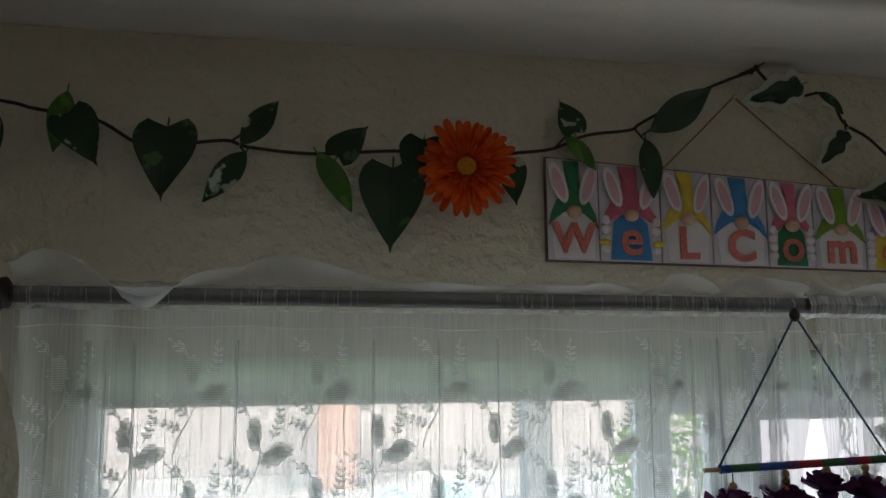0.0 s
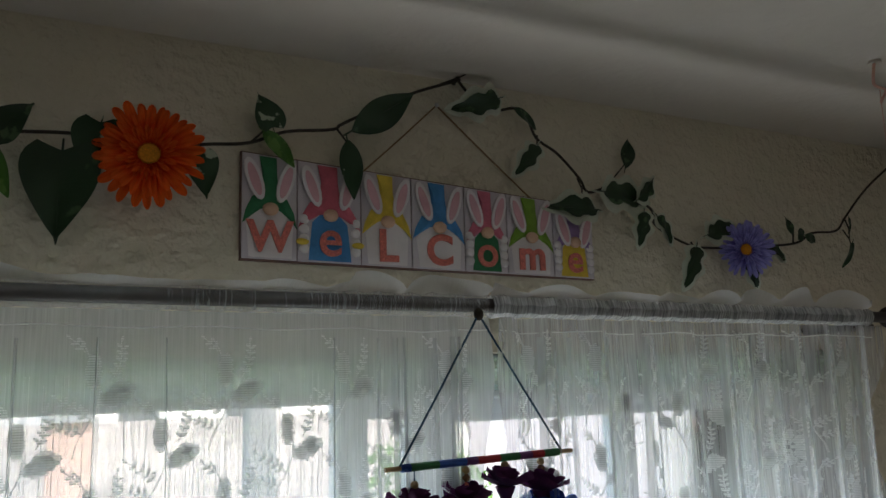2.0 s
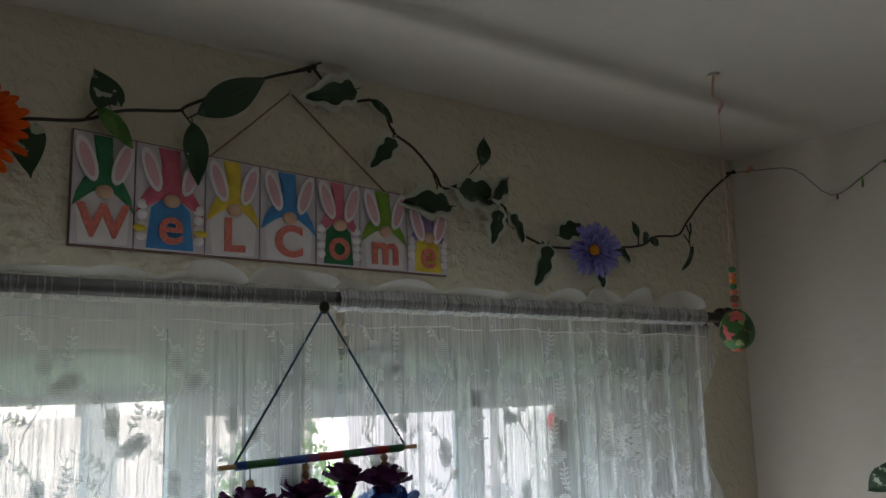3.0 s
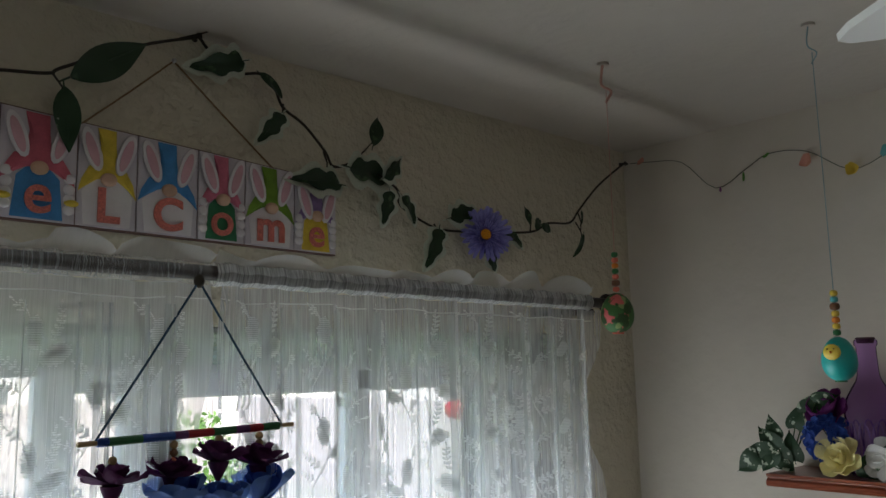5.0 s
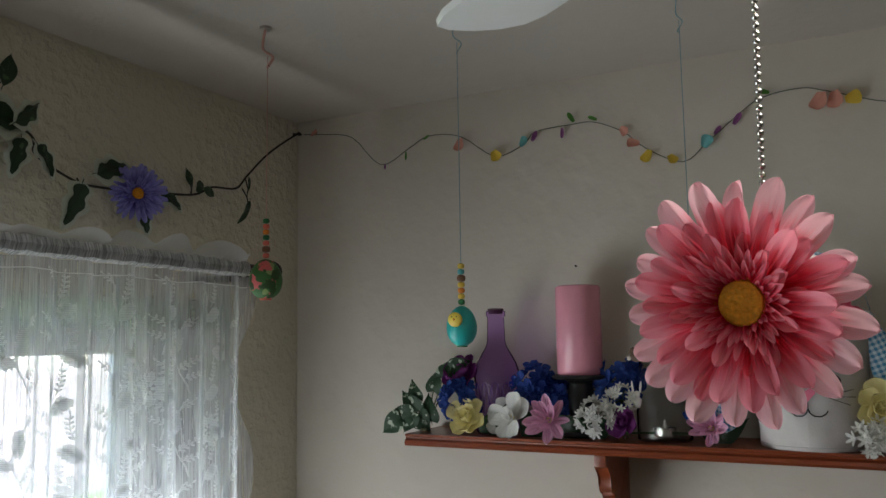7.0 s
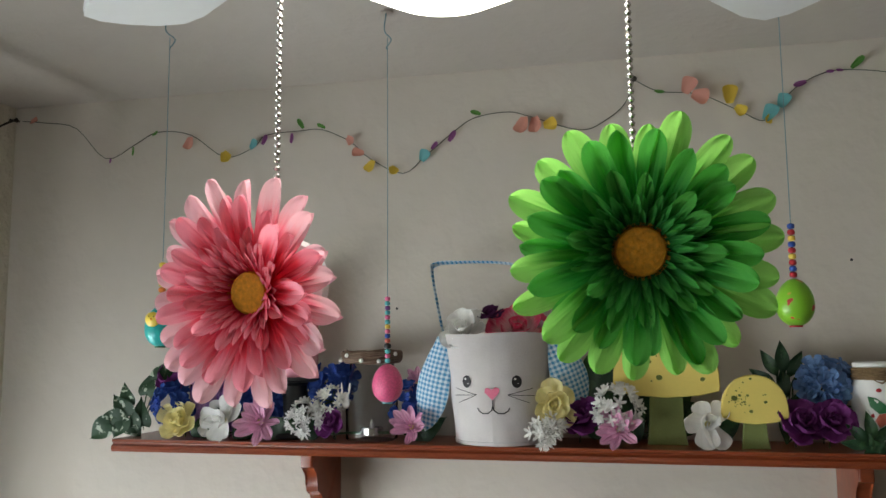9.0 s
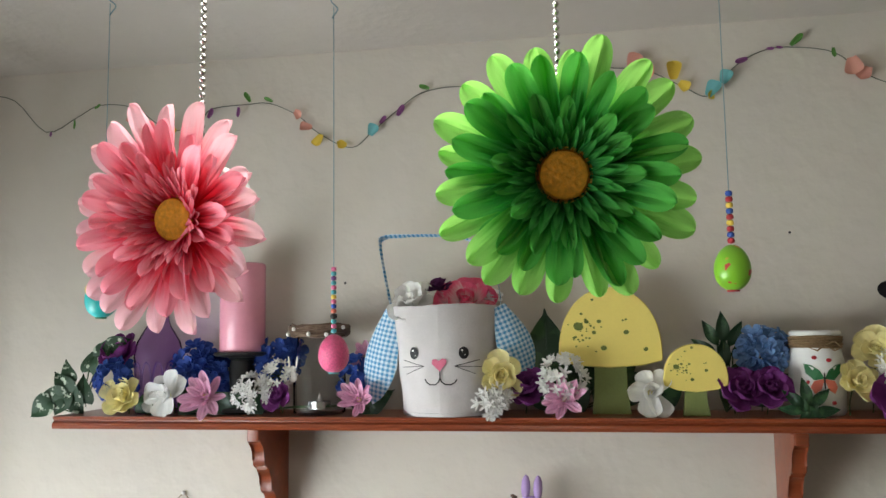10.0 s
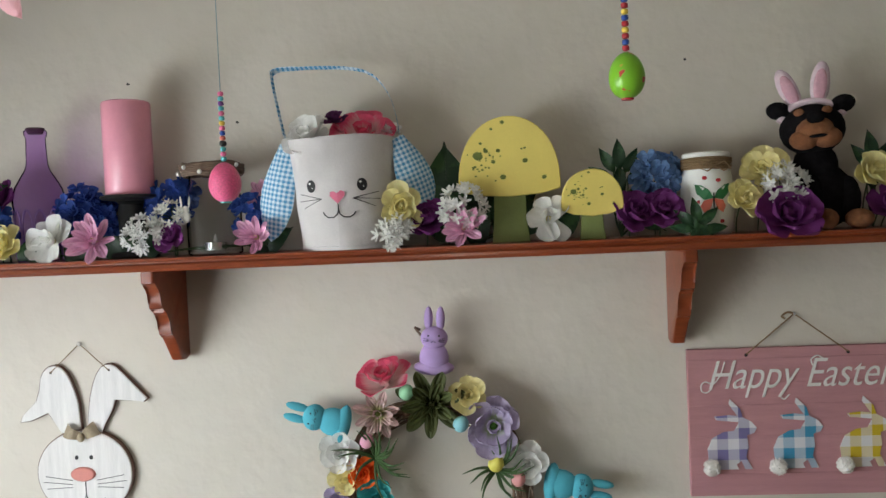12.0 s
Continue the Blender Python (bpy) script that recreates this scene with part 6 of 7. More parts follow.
for i, (lab, r, mt, x, y, z) in enumerate((("pink silk lily at the shelf's front edge", 0.042, P_PINK, -0.118, -0.612, 1.790), ("pink silk flower beside the candle jar", 0.036, P_PINK, -0.105, -0.868, 1.784), ("pink and white silk dahlia on the shelf", 0.038, P_PINK, -0.115, -1.195, 1.785), ("pink silk flower behind the candle jar", 0.03, P_PINK, -0.045, -0.862, 1.85))):
    p, foot = at_shelf(x, y, z)
    lily(lab, r * 1.12, mt, p, (-1, 0.2 * math.sin(i), 0.4), 80 + i, foot, 8)
for i, (nm, lab, r, mt, x, y, z, n, fl) in enumerate((("silk_hydrangea", "blue silk hydrangea beside the purple bottle", 0.030, P_BLUE, -0.095, -0.435, 1.818, 18, 0.013), ("silk_hydrangea", "blue silk hydrangea in front of the bottle", 0.032, P_BLUE, -0.070, -0.566, 1.842, 22, 0.013),
                                                      ("silk_hydrangea", "blue silk hydrangea beside the candle", 0.034, P_BLUE, -0.052, -0.712, 1.852, 18, 0.014), ("silk_hydrangea", "blue silk hydrangea behind the gingham ear", 0.026, P_BLUE, -0.075, -0.850, 1.822, 14, 0.012), ("silk_hydrangea", "dusty blue silk hydrangea behind the jar", 0.029, P_SKYB, -0.055, -1.500, 1.856, 20, 0.014),
                                                      ("silk_hydrangea", "blue silk hydrangea on the far side of the bottle", 0.028, P_BLUE, -0.06, -0.60, 1.822, 14, 0.012), ("silk_spray", "white silk blossom spray at the shelf's front edge", 0.030, P_WHITE, -0.115, -0.690, 1.797, 20, 0.008), ("silk_spray", "white silk blossom spray beside the candle jar", 0.024, P_WHITE, -0.10, -0.727, 1.826, 12, 0.008),
                                                      ("silk_spray", "white silk blossom spray below the basket's face", 0.026, P_WHITE, -0.128, -1.085, 1.786, 18, 0.009), ("silk_spray", "white silk blossom spray beside the mushroom", 0.034, P_WHITE, -0.105, -1.192, 1.818, 24, 0.009), ("silk_spray", "white silk blossom spray beside the plush dog", 0.034, P_WHITE, -0.10, -1.680, 1.828, 24, 0.009))):
    p, foot = at_shelf(x, y, z)
    cluster(nm, lab, r * 1.08, mt, p, FRONT, 90 + i, foot, int(n * (2.3 if mt is P_WHITE else 1.6)), fl * 1.25, 5 if mt is P_WHITE else 4, kind="pointed" if mt is P_WHITE else "round")


def foliage(label, x, y, z, leaves, material, kind, group="foliage on the shelf"):
    """A sprig of leaves standing on the shelf; leaves: offset along the wall, height, size, angle."""
    f = thing("leaf_sprig", label, "artificial foliage", wall_art(y, SH_Z, x), group=group)
    for u, v, s, a in leaves:
        q = radians(a)
        part("leaf_stem", (Geo().tube(smooth_path([(0, 0, 0.001), (u * 0.4, 0.004, v * 0.5), (u - 0.4 * s * math.cos(q), 0.0, v - 0.4 * s * math.sin(q))], 4), 0.0012, 5), M_STEM), f)
        leaf(f, kind, material, u, v, s, a, y=-0.006 + 0.012 * math.sin(9 * u + 5 * v), tilt=18)


foliage("variegated ivy leaves spilling over the shelf's end", -0.09, -0.36, 0, ((-0.065, 0.010, 0.050, 215), (-0.045, 0.030, 0.050, 175), (-0.028, 0.052, 0.050, 135), (-0.03, 0.016, 0.046, 235), (0.05, 0.112, 0.048, 50), (-0.02, 0.072, 0.04, 110), (0.01, 0.04, 0.05, 100), (0.022, 0.09, 0.042, 75), (0.0, 0.015, 0.046, 300), (0.07, 0.12, 0.04, 20)), M_VAR, "heart")
foliage("dark green pointed leaf behind the basket", -0.035, -1.165, 0, ((0.0, 0.095, 0.13, 92), (0.035, 0.05, 0.08, 20), (-0.02, 0.04, 0.07, 150)), M_FERN, "heart")
foliage("dark green leaves behind the mushrooms", -0.035, -1.21, 0, ((0.06, 0.055, 0.09, 30), (0.10, 0.04, 0.07, 10), (0.0, 0.04, 0.08, 60), (0.15, 0.035, 0.06, 40)), M_FERN, "heart")
foliage("dark green fern sprig behind the small mushroom", -0.045, -1.442, 0, ((0.0, 0.13, 0.05, 92), (-0.018, 0.122, 0.045, 120), (0.018, 0.12, 0.045, 60), (-0.028, 0.10, 0.045, 145), (0.028, 0.10, 0.045, 35), (0.0, 0.09, 0.05, 90), (0.03, 0.07, 0.05, 10), (-0.02, 0.06, 0.05, 160), (0.06, 0.045, 0.07, 20), (0.04, 0.025, 0.06, 150)), M_FERN, "lance")
foliage("dark green leaves at the foot of the butterfly jar", -0.125, -1.540, 0, ((0.0, 0.036, 0.040, 100), (0.018, 0.028, 0.038, 40), (-0.016, 0.026, 0.038, 140), (0.026, 0.010, 0.038, 5), (-0.020, 0.012, 0.036, 175), (0.018, -0.002, 0.034, -35), (-0.006, -0.004, 0.034, -110), (0.008, 0.014, 0.036, 70), (-0.006, 0.018, 0.036, 115), (0.010, 0.004, 0.036, -60)), M_FERN, "lance")
foliage("dark leaves below the candle", -0.09, -0.66, 0, ((-0.03, 0.02, 0.06, 150), (0.03, 0.02, 0.06, 30), (0.0, 0.03, 0.05, 90), (-0.09, 0.02, 0.06, 120), (-0.15, 0.025, 0.06, 60), (0.20, 0.02, 0.05, 160), (0.235, 0.025, 0.05, 30)), M_FERN, "heart")
foliage("dark fern sprig beside the plush dog", -0.05, -1.83, 0, ((0.0, 0.125, 0.05, 95), (-0.015, 0.11, 0.045, 125), (0.015, 0.11, 0.045, 60), (0.0, 0.08, 0.05, 90), (0.02, 0.04, 0.06, 30)), M_FERN, "lance")


# ---- hangings below the shelf ----
def rabbit_sign():
    s = thing("rabbit_sign", "whitewashed wooden rabbit head plaque hung on twine", "wall plaque", wall_art(-0.515, 1.392))
    S = 0.00100
    L = lambda q: [((x - 152) * S, (835 - y) * S) for x, y in q]
    el = L([(113, 766), (91, 731), (60, 744), (41, 746), (45, 735), (71, 710), (78, 690), (80, 672), (86, 659), (96, 651), (107, 649), (118, 653), (128, 663), (135, 677), (141, 696), (146, 716), (149, 770)])
    er = L([(160, 770), (163, 735), (168, 705), (174, 683), (181, 666), (189, 655), (198, 650), (208, 650), (217, 655), (243, 682), (269, 710), (262, 716), (250, 714), (212, 711), (205, 730), (192, 752), (181, 776)])
    hd = ellipse(0, -0.002, 0.084, 0.075, 0, 36)
    M_RAB = mat("whitewash", (0.74, 0.71, 0.69), 0.75, 0.14, 10, 0.25, stretch=(9, 1, 0.7))
    for nm, o in (("ear", el), ("ear", er), ("head", hd)):
        n = len(o)
        cx, cz = sum(p[0] for p in o) / n, sum(p[1] for p in o) / n
        grow = []
        for x, z in o:
            d = math.hypot(x - cx, z - cz)
            grow.append((x + (x - cx) / d * 0.0016, z + (z - cz) / d * 0.0016))
        off = 0.0 if nm == "ear" else -0.003
        p = part(nm, (Geo().plate(o, -0.0095 + off, -0.003 + off, 0.001), M_RAB), s)
        part("stained_edge", (Geo().plate(grow, -0.0075 + off, -0.001), M_EDGE), p, label="dark stained wooden edge")
    for x in (-0.0125, 0.0135):
        part("eye", (Geo().plate(ellipse(x, 0.026, 0.0032, 0.0038), -0.0135, -0.0120), M_INK), s)
    part("nose", (Geo().plate(ellipse(-0.002, -0.003, 0.022, 0.0125), -0.017, -0.0120, 0.002), mat("salmon_paint", (0.62, 0.22, 0.18), 0.6, 0.1, 40)), s, label="salmon painted wooden nose")
    g = Geo()
    for sg in (-1, 1):
        for z0, z1, e in ((-0.010, -0.002, 0.070), (-0.017, -0.012, 0.074), (-0.022, -0.024, 0.068)):
            g.tube([(sg * 0.022, -0.0128, z0 - 0.004), (sg * e, -0.0128, z1 - 0.004)], 0.0006, 4)
        g.tube([(0.001 + sg * (0.018 - 0.018 * math.cos(t)), -0.0128, -0.040 - 0.012 * math.sin(t)) for t in (0, 0.6, 1.2, 1.9, 2.6)], 0.0009, 4)
    g.tube([(0.001, -0.0128, -0.014), (0.001, -0.0128, -0.041)], 0.0009, 4)
    part("whiskers", (g, M_INK), s, label="thin black painted whiskers")
    bow = mat("burlap", (0.36, 0.29, 0.20), 0.95, 0.2, 250, 0.6)
    for sg, a in ((-1, 25), (1, -30)):
        part("bow_loop", (Geo().sheet(lambda u, v: (sg * (0.004 + 0.028 * u), -0.014 - 0.008 * math.sin(math.pi * u), (v - 0.5) * (0.014 + 0.012 * u)), 6, 4), bow), s, pose(0, 0, 0.062, 0, a, 0), "tan burlap bow")
    part("bow_knot", (Geo().ball((0, -0.019, 0.062), (0.007, 0.005, 0.008), 10), bow), s)
    nail = (-0.001, -0.004, 0.222)
    for q in (L([(100, 661)])[0], L([(204, 659)])[0]):
        part("twine", (Geo().tube([nail, (q[0], -0.0105, q[1])], 0.0008, 5), M_TWINE), s)
        part("hole", (Geo().ball((q[0], -0.0095, q[1]), (0.0022, 0.001, 0.0022), 8), M_INK), s)
    part("nail", (Geo().ball(nail, 0.004, 10), M_PEARL), s)


rabbit_sign()


def easter_sign():
    W, Ht = 0.352, 0.243
    s = thing("easter_sign", "pink plank sign with white script and three gingham rabbits", "sign", wall_art(-1.546, 1.327))
    M_PK = mat("pink_board", (0.50, 0.24, 0.26), 0.8, 0.10, 14, 0.2, stretch=(0.8, 1, 7))
    cuts = [0.0, 0.036, 0.098, 0.150, 0.186, 0.226, 0.243]
    for a, b in zip(cuts, cuts[1:]):
        part("plank", (Geo().box((0, -0.012, a + 0.0001), (W, -0.002, b - 0.0001), 0.0005), M_PK, False), s)
    M_CHALK = mat("white_lettering", (0.80, 0.77, 0.75), 0.7, 0.06)
    part("lettering", text_mesh("Happy Easter", 0.062, 0.0006, M_CHALK, -0.0003, 0.38), s, Matrix.Translation((0.176, -0.0135, 0.198)) @ UPRIGHT @ Matrix.Diagonal((0.88, 1.1, 1, 1)))
    rab = [(-0.040, -0.030), (-0.042, -0.008), (-0.034, 0.010), (-0.016, 0.020), (0.002, 0.022), (0.010, 0.036), (-0.026, 0.040), (-0.030, 0.046), (-0.006, 0.048), (0.008, 0.046), (-0.006, 0.066), (-0.004, 0.074), (0.012, 0.058), (0.016, 0.044), (0.030, 0.036), (0.038, 0.026),
           (0.034, 0.018), (0.022, 0.014), (0.024, -0.006), (0.020, -0.022), (0.026, -0.034), (0.030, -0.042), (0.018, -0.042), (0.012, -0.028), (0.004, -0.034), (0.008, -0.042), (-0.022, -0.042)]
    for i, (c, x) in enumerate((((0.20, 0.17, 0.36), 0.070), ((0.05, 0.28, 0.46), 0.176), ((0.62, 0.44, 0.02), 0.282))):
        mt = checked_mat("check_%s" % ("violet", "blue", "yellow")[i], c, (0.74, 0.72, 0.74), 0.0175)
        p = part("rabbit", (Geo().plate(rab, -0.0015, 0.0), mt, False), s, Matrix.Translation((x, -0.0124, 0.086)), ("violet", "blue", "yellow")[i] + " and white gingham rabbit")
        g = Geo().ball((0, 0, 0), 0.012, 14)
        rnd = random.Random(i)
        for _ in range(260):
            d = Vector((rnd.gauss(0, 1), rnd.gauss(0, 1), rnd.gauss(0, 1))).normalized()
            g.tube([d * 0.011, d * rnd.uniform(0.0132, 0.0148)], [0.0011, 0.0008], 3)
        part("pompom", (g, M_PEARL), p, Matrix.Translation((-0.038, -0.010, -0.036)), "white pompom tail")
    for pts in ([(0.038, 0.178), (0.030, 0.172), (0.022, 0.174), (0.021, 0.184), (0.028, 0.190), (0.040, 0.186), (0.052, 0.200), (0.060, 0.222)], [(0.218, 0.222), (0.208, 0.228), (0.198, 0.222), (0.200, 0.212)], [(0.152, 0.168), (0.148, 0.162), (0.154, 0.158), (0.162, 0.166)]):
        part("swash", (Geo().tube([(x, -0.0132, z) for x, _, z in smooth_path([(x, 0, z) for x, z in pts], 5)], 0.0011, 5), M_CHALK), s)
    nail = (0.176, -0.004, 0.296)
    for x in (0.095, 0.257):
        part("twine", (Geo().tube([nail, (x, -0.0125, 0.233)], 0.0012, 6), M_TWINE), s)
        part("hole", (Geo().ball((x, -0.0118, 0.232), (0.003, 0.0012, 0.003), 8), M_INK), s)
    part("twine_loop", (Geo().tube(smooth_path([nail, (0.165, -0.006, 0.299), (0.155, -0.008, 0.293), (0.16, -0.008, 0.289)], 4), 0.0018, 6), M_TWINE), s)
    part("nail", (Geo().ball(nail, 0.003, 10), M_NAIL), s)


easter_sign()


def wreath():
    c = wall_art(-1.127, 1.350)
    rnd = random.Random(9)
    w = thing("vine_wreath", "grapevine wreath dressed with silk flowers and rabbit picks", "wreath", c)
    g = Geo()
    for k in range(14):
        ph, rr, fr = rnd.uniform(0, 6), rnd.uniform(0.128, 0.158), rnd.choice((3, 4, 5))
        g.tube([((rr + 0.007 * math.sin(fr * a + ph)) * math.cos(a), -0.02 + 0.012 * math.cos(fr * a + ph), (rr + 0.007 * math.sin(fr * a + ph)) * math.sin(a)) for a in (2 * math.pi * i / 60 for i in range(60))], rnd.uniform(0.0018, 0.003), 5, closed=True)
    part("vine_ring", (g, M_TWIG), w)

    def bloom(nm, u, v, r, mats, kind, lab, seed, d=(0, -1, 0.1), counts=((6, 1.0, 14), (5, 0.8, 36), (5, 0.6, 58), (3, 0.42, 75))):
        q = random.Random(seed)
        b = part(nm, (Geo().ball((0, 0, r * 0.05), (r * 0.16, r * 0.16, r * 0.2), 10), mats[-1]), w, Matrix.Translation((u, -0.045, v)) @ toward(d, q.uniform(0, 6)), lab)
        for n, k, e in counts:
            ring(b, kind, mats[0] if k > 0.55 else mats[min(1, len(mats) - 1)], n, r * k, e, q, q.uniform(0, 1), 0, 0.1)
    SUC = fmat("succulent_green", (0.085, 0.10, 0.03), 0.5, 0.1)
    AIR = fmat("airplant_green", (0.055, 0.11, 0.035), 0.5, 0.1)
    bloom("rose", -0.075, 0.185, 0.054, (P_EDGED, P_EDGED), "round", "pink and white silk rose", 1, (-0.2, -0.5, 1.0))
    bloom("succulent", -0.090, 0.138, 0.044, (P_DUSTY, P_DUSTY, M_OLIVE), "pointed", "dusty pink silk succulent", 2, counts=((8, 1.0, 10), (7, 0.8, 30), (5, 0.5, 55)))
    bloom("succulent", -0.002, 0.152, 0.062, (SUC, SUC, SUC), "pointed", "olive green succulent", 3, counts=((7, 1.0, 10), (7, 0.86, 28), (6, 0.66, 48), (5, 0.45, 66)))
    bloom("rose", 0.056, 0.163, 0.036, (P_YEL, P_YEL), "round", "yellow silk rose", 4, (0.2, -1, 0.3))
    bloom("blossom", 0.098, 0.112, 0.052, (P_LILAC, P_LILAC, M_BRIGHT), "frill", "lavender silk blossom", 5, counts=((6, 1.0, 8), (6, 0.8, 24), (5, 0.4, 50)))
    bloom("rose", -0.157, 0.076, 0.038, (P_WHITE, P_WHITE), "round", "white silk flower", 6)
    bloom("rose", 0.150, 0.052, 0.042, (P_WHITE, P_WHITE), "round", "white silk flower", 7)
    bloom("rose", -0.120, 0.040, 0.030, (P_OR, P_OR), "round", "orange silk flower", 8)
    bloom("rose", -0.150, 0.030, 0.030, (P_YEL, P_YEL), "round", "yellow silk flower", 9)
    bloom("rose", -0.10, 0.0, 0.036, (P_TEAL, P_TEAL), "round", "teal silk flower", 10)
    bloom("rose", -0.165, -0.005, 0.03, (P_LAV, P_LAV), "round", "lavender silk flower", 11)
    for u, v, sd in ((-0.098, 0.066, 20), (0.100, 0.042, 21)):
        q = random.Random(sd)
        g = Geo()
        for k in range(17):
            a, L = q.uniform(0, 6.28), q.uniform(0.04, 0.075)
            d = Vector((math.cos(a), -0.5, math.sin(a)))
            g.tube(smooth_path([(0, 0, 0), d * L * 0.5 + Vector((0, -0.008, 0)), d * L + Vector((0.012 * math.cos(a + 2), 0, 0.016 * math.sin(a + 2)))], 4), [0.0032, 0.003, 0.0028, 0.0026, 0.0022, 0.0018, 0.0014, 0.001, 0.0005], 5)
        part("air_plant", (g, AIR), w, Matrix.Translation((u, -0.048, v)), "curling green air plant")
    for u, v, cc, s in ((-0.040, 0.176, (0.30, 0.60, 0.36), 0.012), (0.046, 0.122, (0.26, 0.56, 0.62), 0.0125), (0.100, 0.056, (0.74, 0.66, 0.12), 0.0125), (-0.108, 0.098, (0.75, 0.35, 0.48), 0.011), (0.135, 0.03, (0.7, 0.3, 0.3), 0.011)):
        part("mini_egg", (Geo().lathe([(r, z) for r, z in egg_prof(s * 2.3, s)], 16), mat("mini_egg_paint", cc, 0.5, 0.06, 60, 0.1)), w, Matrix.Translation((u, -0.066, v)) @ pose(0, 0, 0, 20, 30, 0))

    def rabbit(u, v, ang, col, lab):
        mt = mat("flocked_rabbit", col, 0.85, 0.06, 90, 0.2)
        g = Geo().ball((0, 0, 0.024), (0.021, 0.014, 0.026), 18).ball((0, -0.001, 0.055), (0.0195, 0.014, 0.018), 18).ball((0.0, 0.0, 0.010), (0.029, 0.013, 0.012), 16)
        for sx in (-1, 1):
            g.ball((sx * 0.0085, 0, 0.084), (0.0065, 0.006, 0.019), 12)
        p = part("rabbit_pick", (g, mt), w, Matrix.Translation((u, -0.044, v)) @ pose(0, 0, 0, 0, ang, 0) @ Matrix.Diagonal((1.15, 1.15, 1.08, 1)), lab)
        f = Geo()
        for sx in (-1, 1):
            f.ball((sx * 0.0075, -0.014, 0.060), (0.0014, 0.001, 0.0014), 6)
            for k in (-1, 0, 1):
                f.tube([(sx * 0.007, -0.0148, 0.053 + 0.001 * k), (sx * 0.015, -0.0122, 0.053 + 0.003 * k)], 0.0004, 3)
        f.tube([(-0.003, -0.0152, 0.050), (0, -0.0156, 0.053), (0.003, -0.0152, 0.050)], 0.0005, 3)
        part("face", (f, M_INK), p, label="black printed face")
    rabbit(0.004, 0.200, 3, (0.46, 0.32, 0.60), "lavender flocked rabbit pick")
    rabbit(-0.140, 0.118, -74, (0.08, 0.42, 0.52), "turquoise flocked rabbit pick")
    rabbit(0.178, 0.018, 100, (0.08, 0.42, 0.52), "turquoise flocked rabbit pick")
    part("pick_tag", (Geo().tube(smooth_path([(-0.016, -0.03, 0.262), (-0.022, -0.028, 0.270), (-0.026, -0.02, 0.274), (-0.020, -0.004, 0.268)], 4), 0.0022, 6), M_TWIG), w)


wreath()
for y, z in ((-0.627, 2.055), (-0.813, 1.981), (-1.560, 2.045)):
    thing("wall_nail", "small dark nail in the bare plaster wall", "nail", data=(Geo().lathe([(0.0012, 0), (0.0012, 0.004), (0.0022, 0.0042), (0.0022, 0.005), (1e-6, 0.0052)], 8), M_INK), m=pose(0, y, z, 0, -90, 0), group="old nails in the wall")

# ---- outside the window ----
G0 = -0.45
M_GROUND = mat("pale_gravel_ground", (0.38, 0.37, 0.35), 0.95, 0.25, 0.5, 0.3)
M_LAWN = mat("lawn", (0.20, 0.36, 0.12), 0.95, 0.3, 3, 0.4)
M_PLANK = mat("bleached_fence", (0.37, 0.34, 0.34), 0.9, 0.25, 4, 0.2, rnd=0.3)
# Lighter copy of the plank colour; makes up for weak light on the side fence.
M_LITPLANK = mat("lit_side_fence", (0.62, 0.56, 0.57), 0.9, 0.15, 4, 0.2, rnd=0.3)
M_BRICK = mat("red_shed_paint", (0.44, 0.30, 0.26), 0.8, 0.15, 3, 0.1)
M_CHAIRB = mat("pale_blue_plastic", (0.40, 0.60, 0.70), 0.4, 0.05, 5)
M_COVER = mat("grey_cover", (0.24, 0.25, 0.27), 0.8, 0.2, 4, 0.2)
M_HOUSE = mat("white_siding", (0.78, 0.76, 0.74), 0.8, 0.06, 1, 0.1)
M_PANE = mat("dark_pane", (0.10, 0.11, 0.12), 0.15, 0.2, 2)
thing("ground", "pale gravel yard and distance outside the window", "ground", data=(Geo().box((-400, -400, G0 - 0.2), (400, 400, G0)), M_GROUND, False), kind="structure")
thing("lawn", "patch of thin grass in the yard", "grass", data=(Geo().sheet(lambda u, v: (-7 + 17 * u, 4 + 5.5 * v + 0.5 * math.sin(9 * u), G0 + 0.012 + 0.01 * math.sin(30 * u + 20 * v)), 40, 12), M_LAWN), kind="stuff")


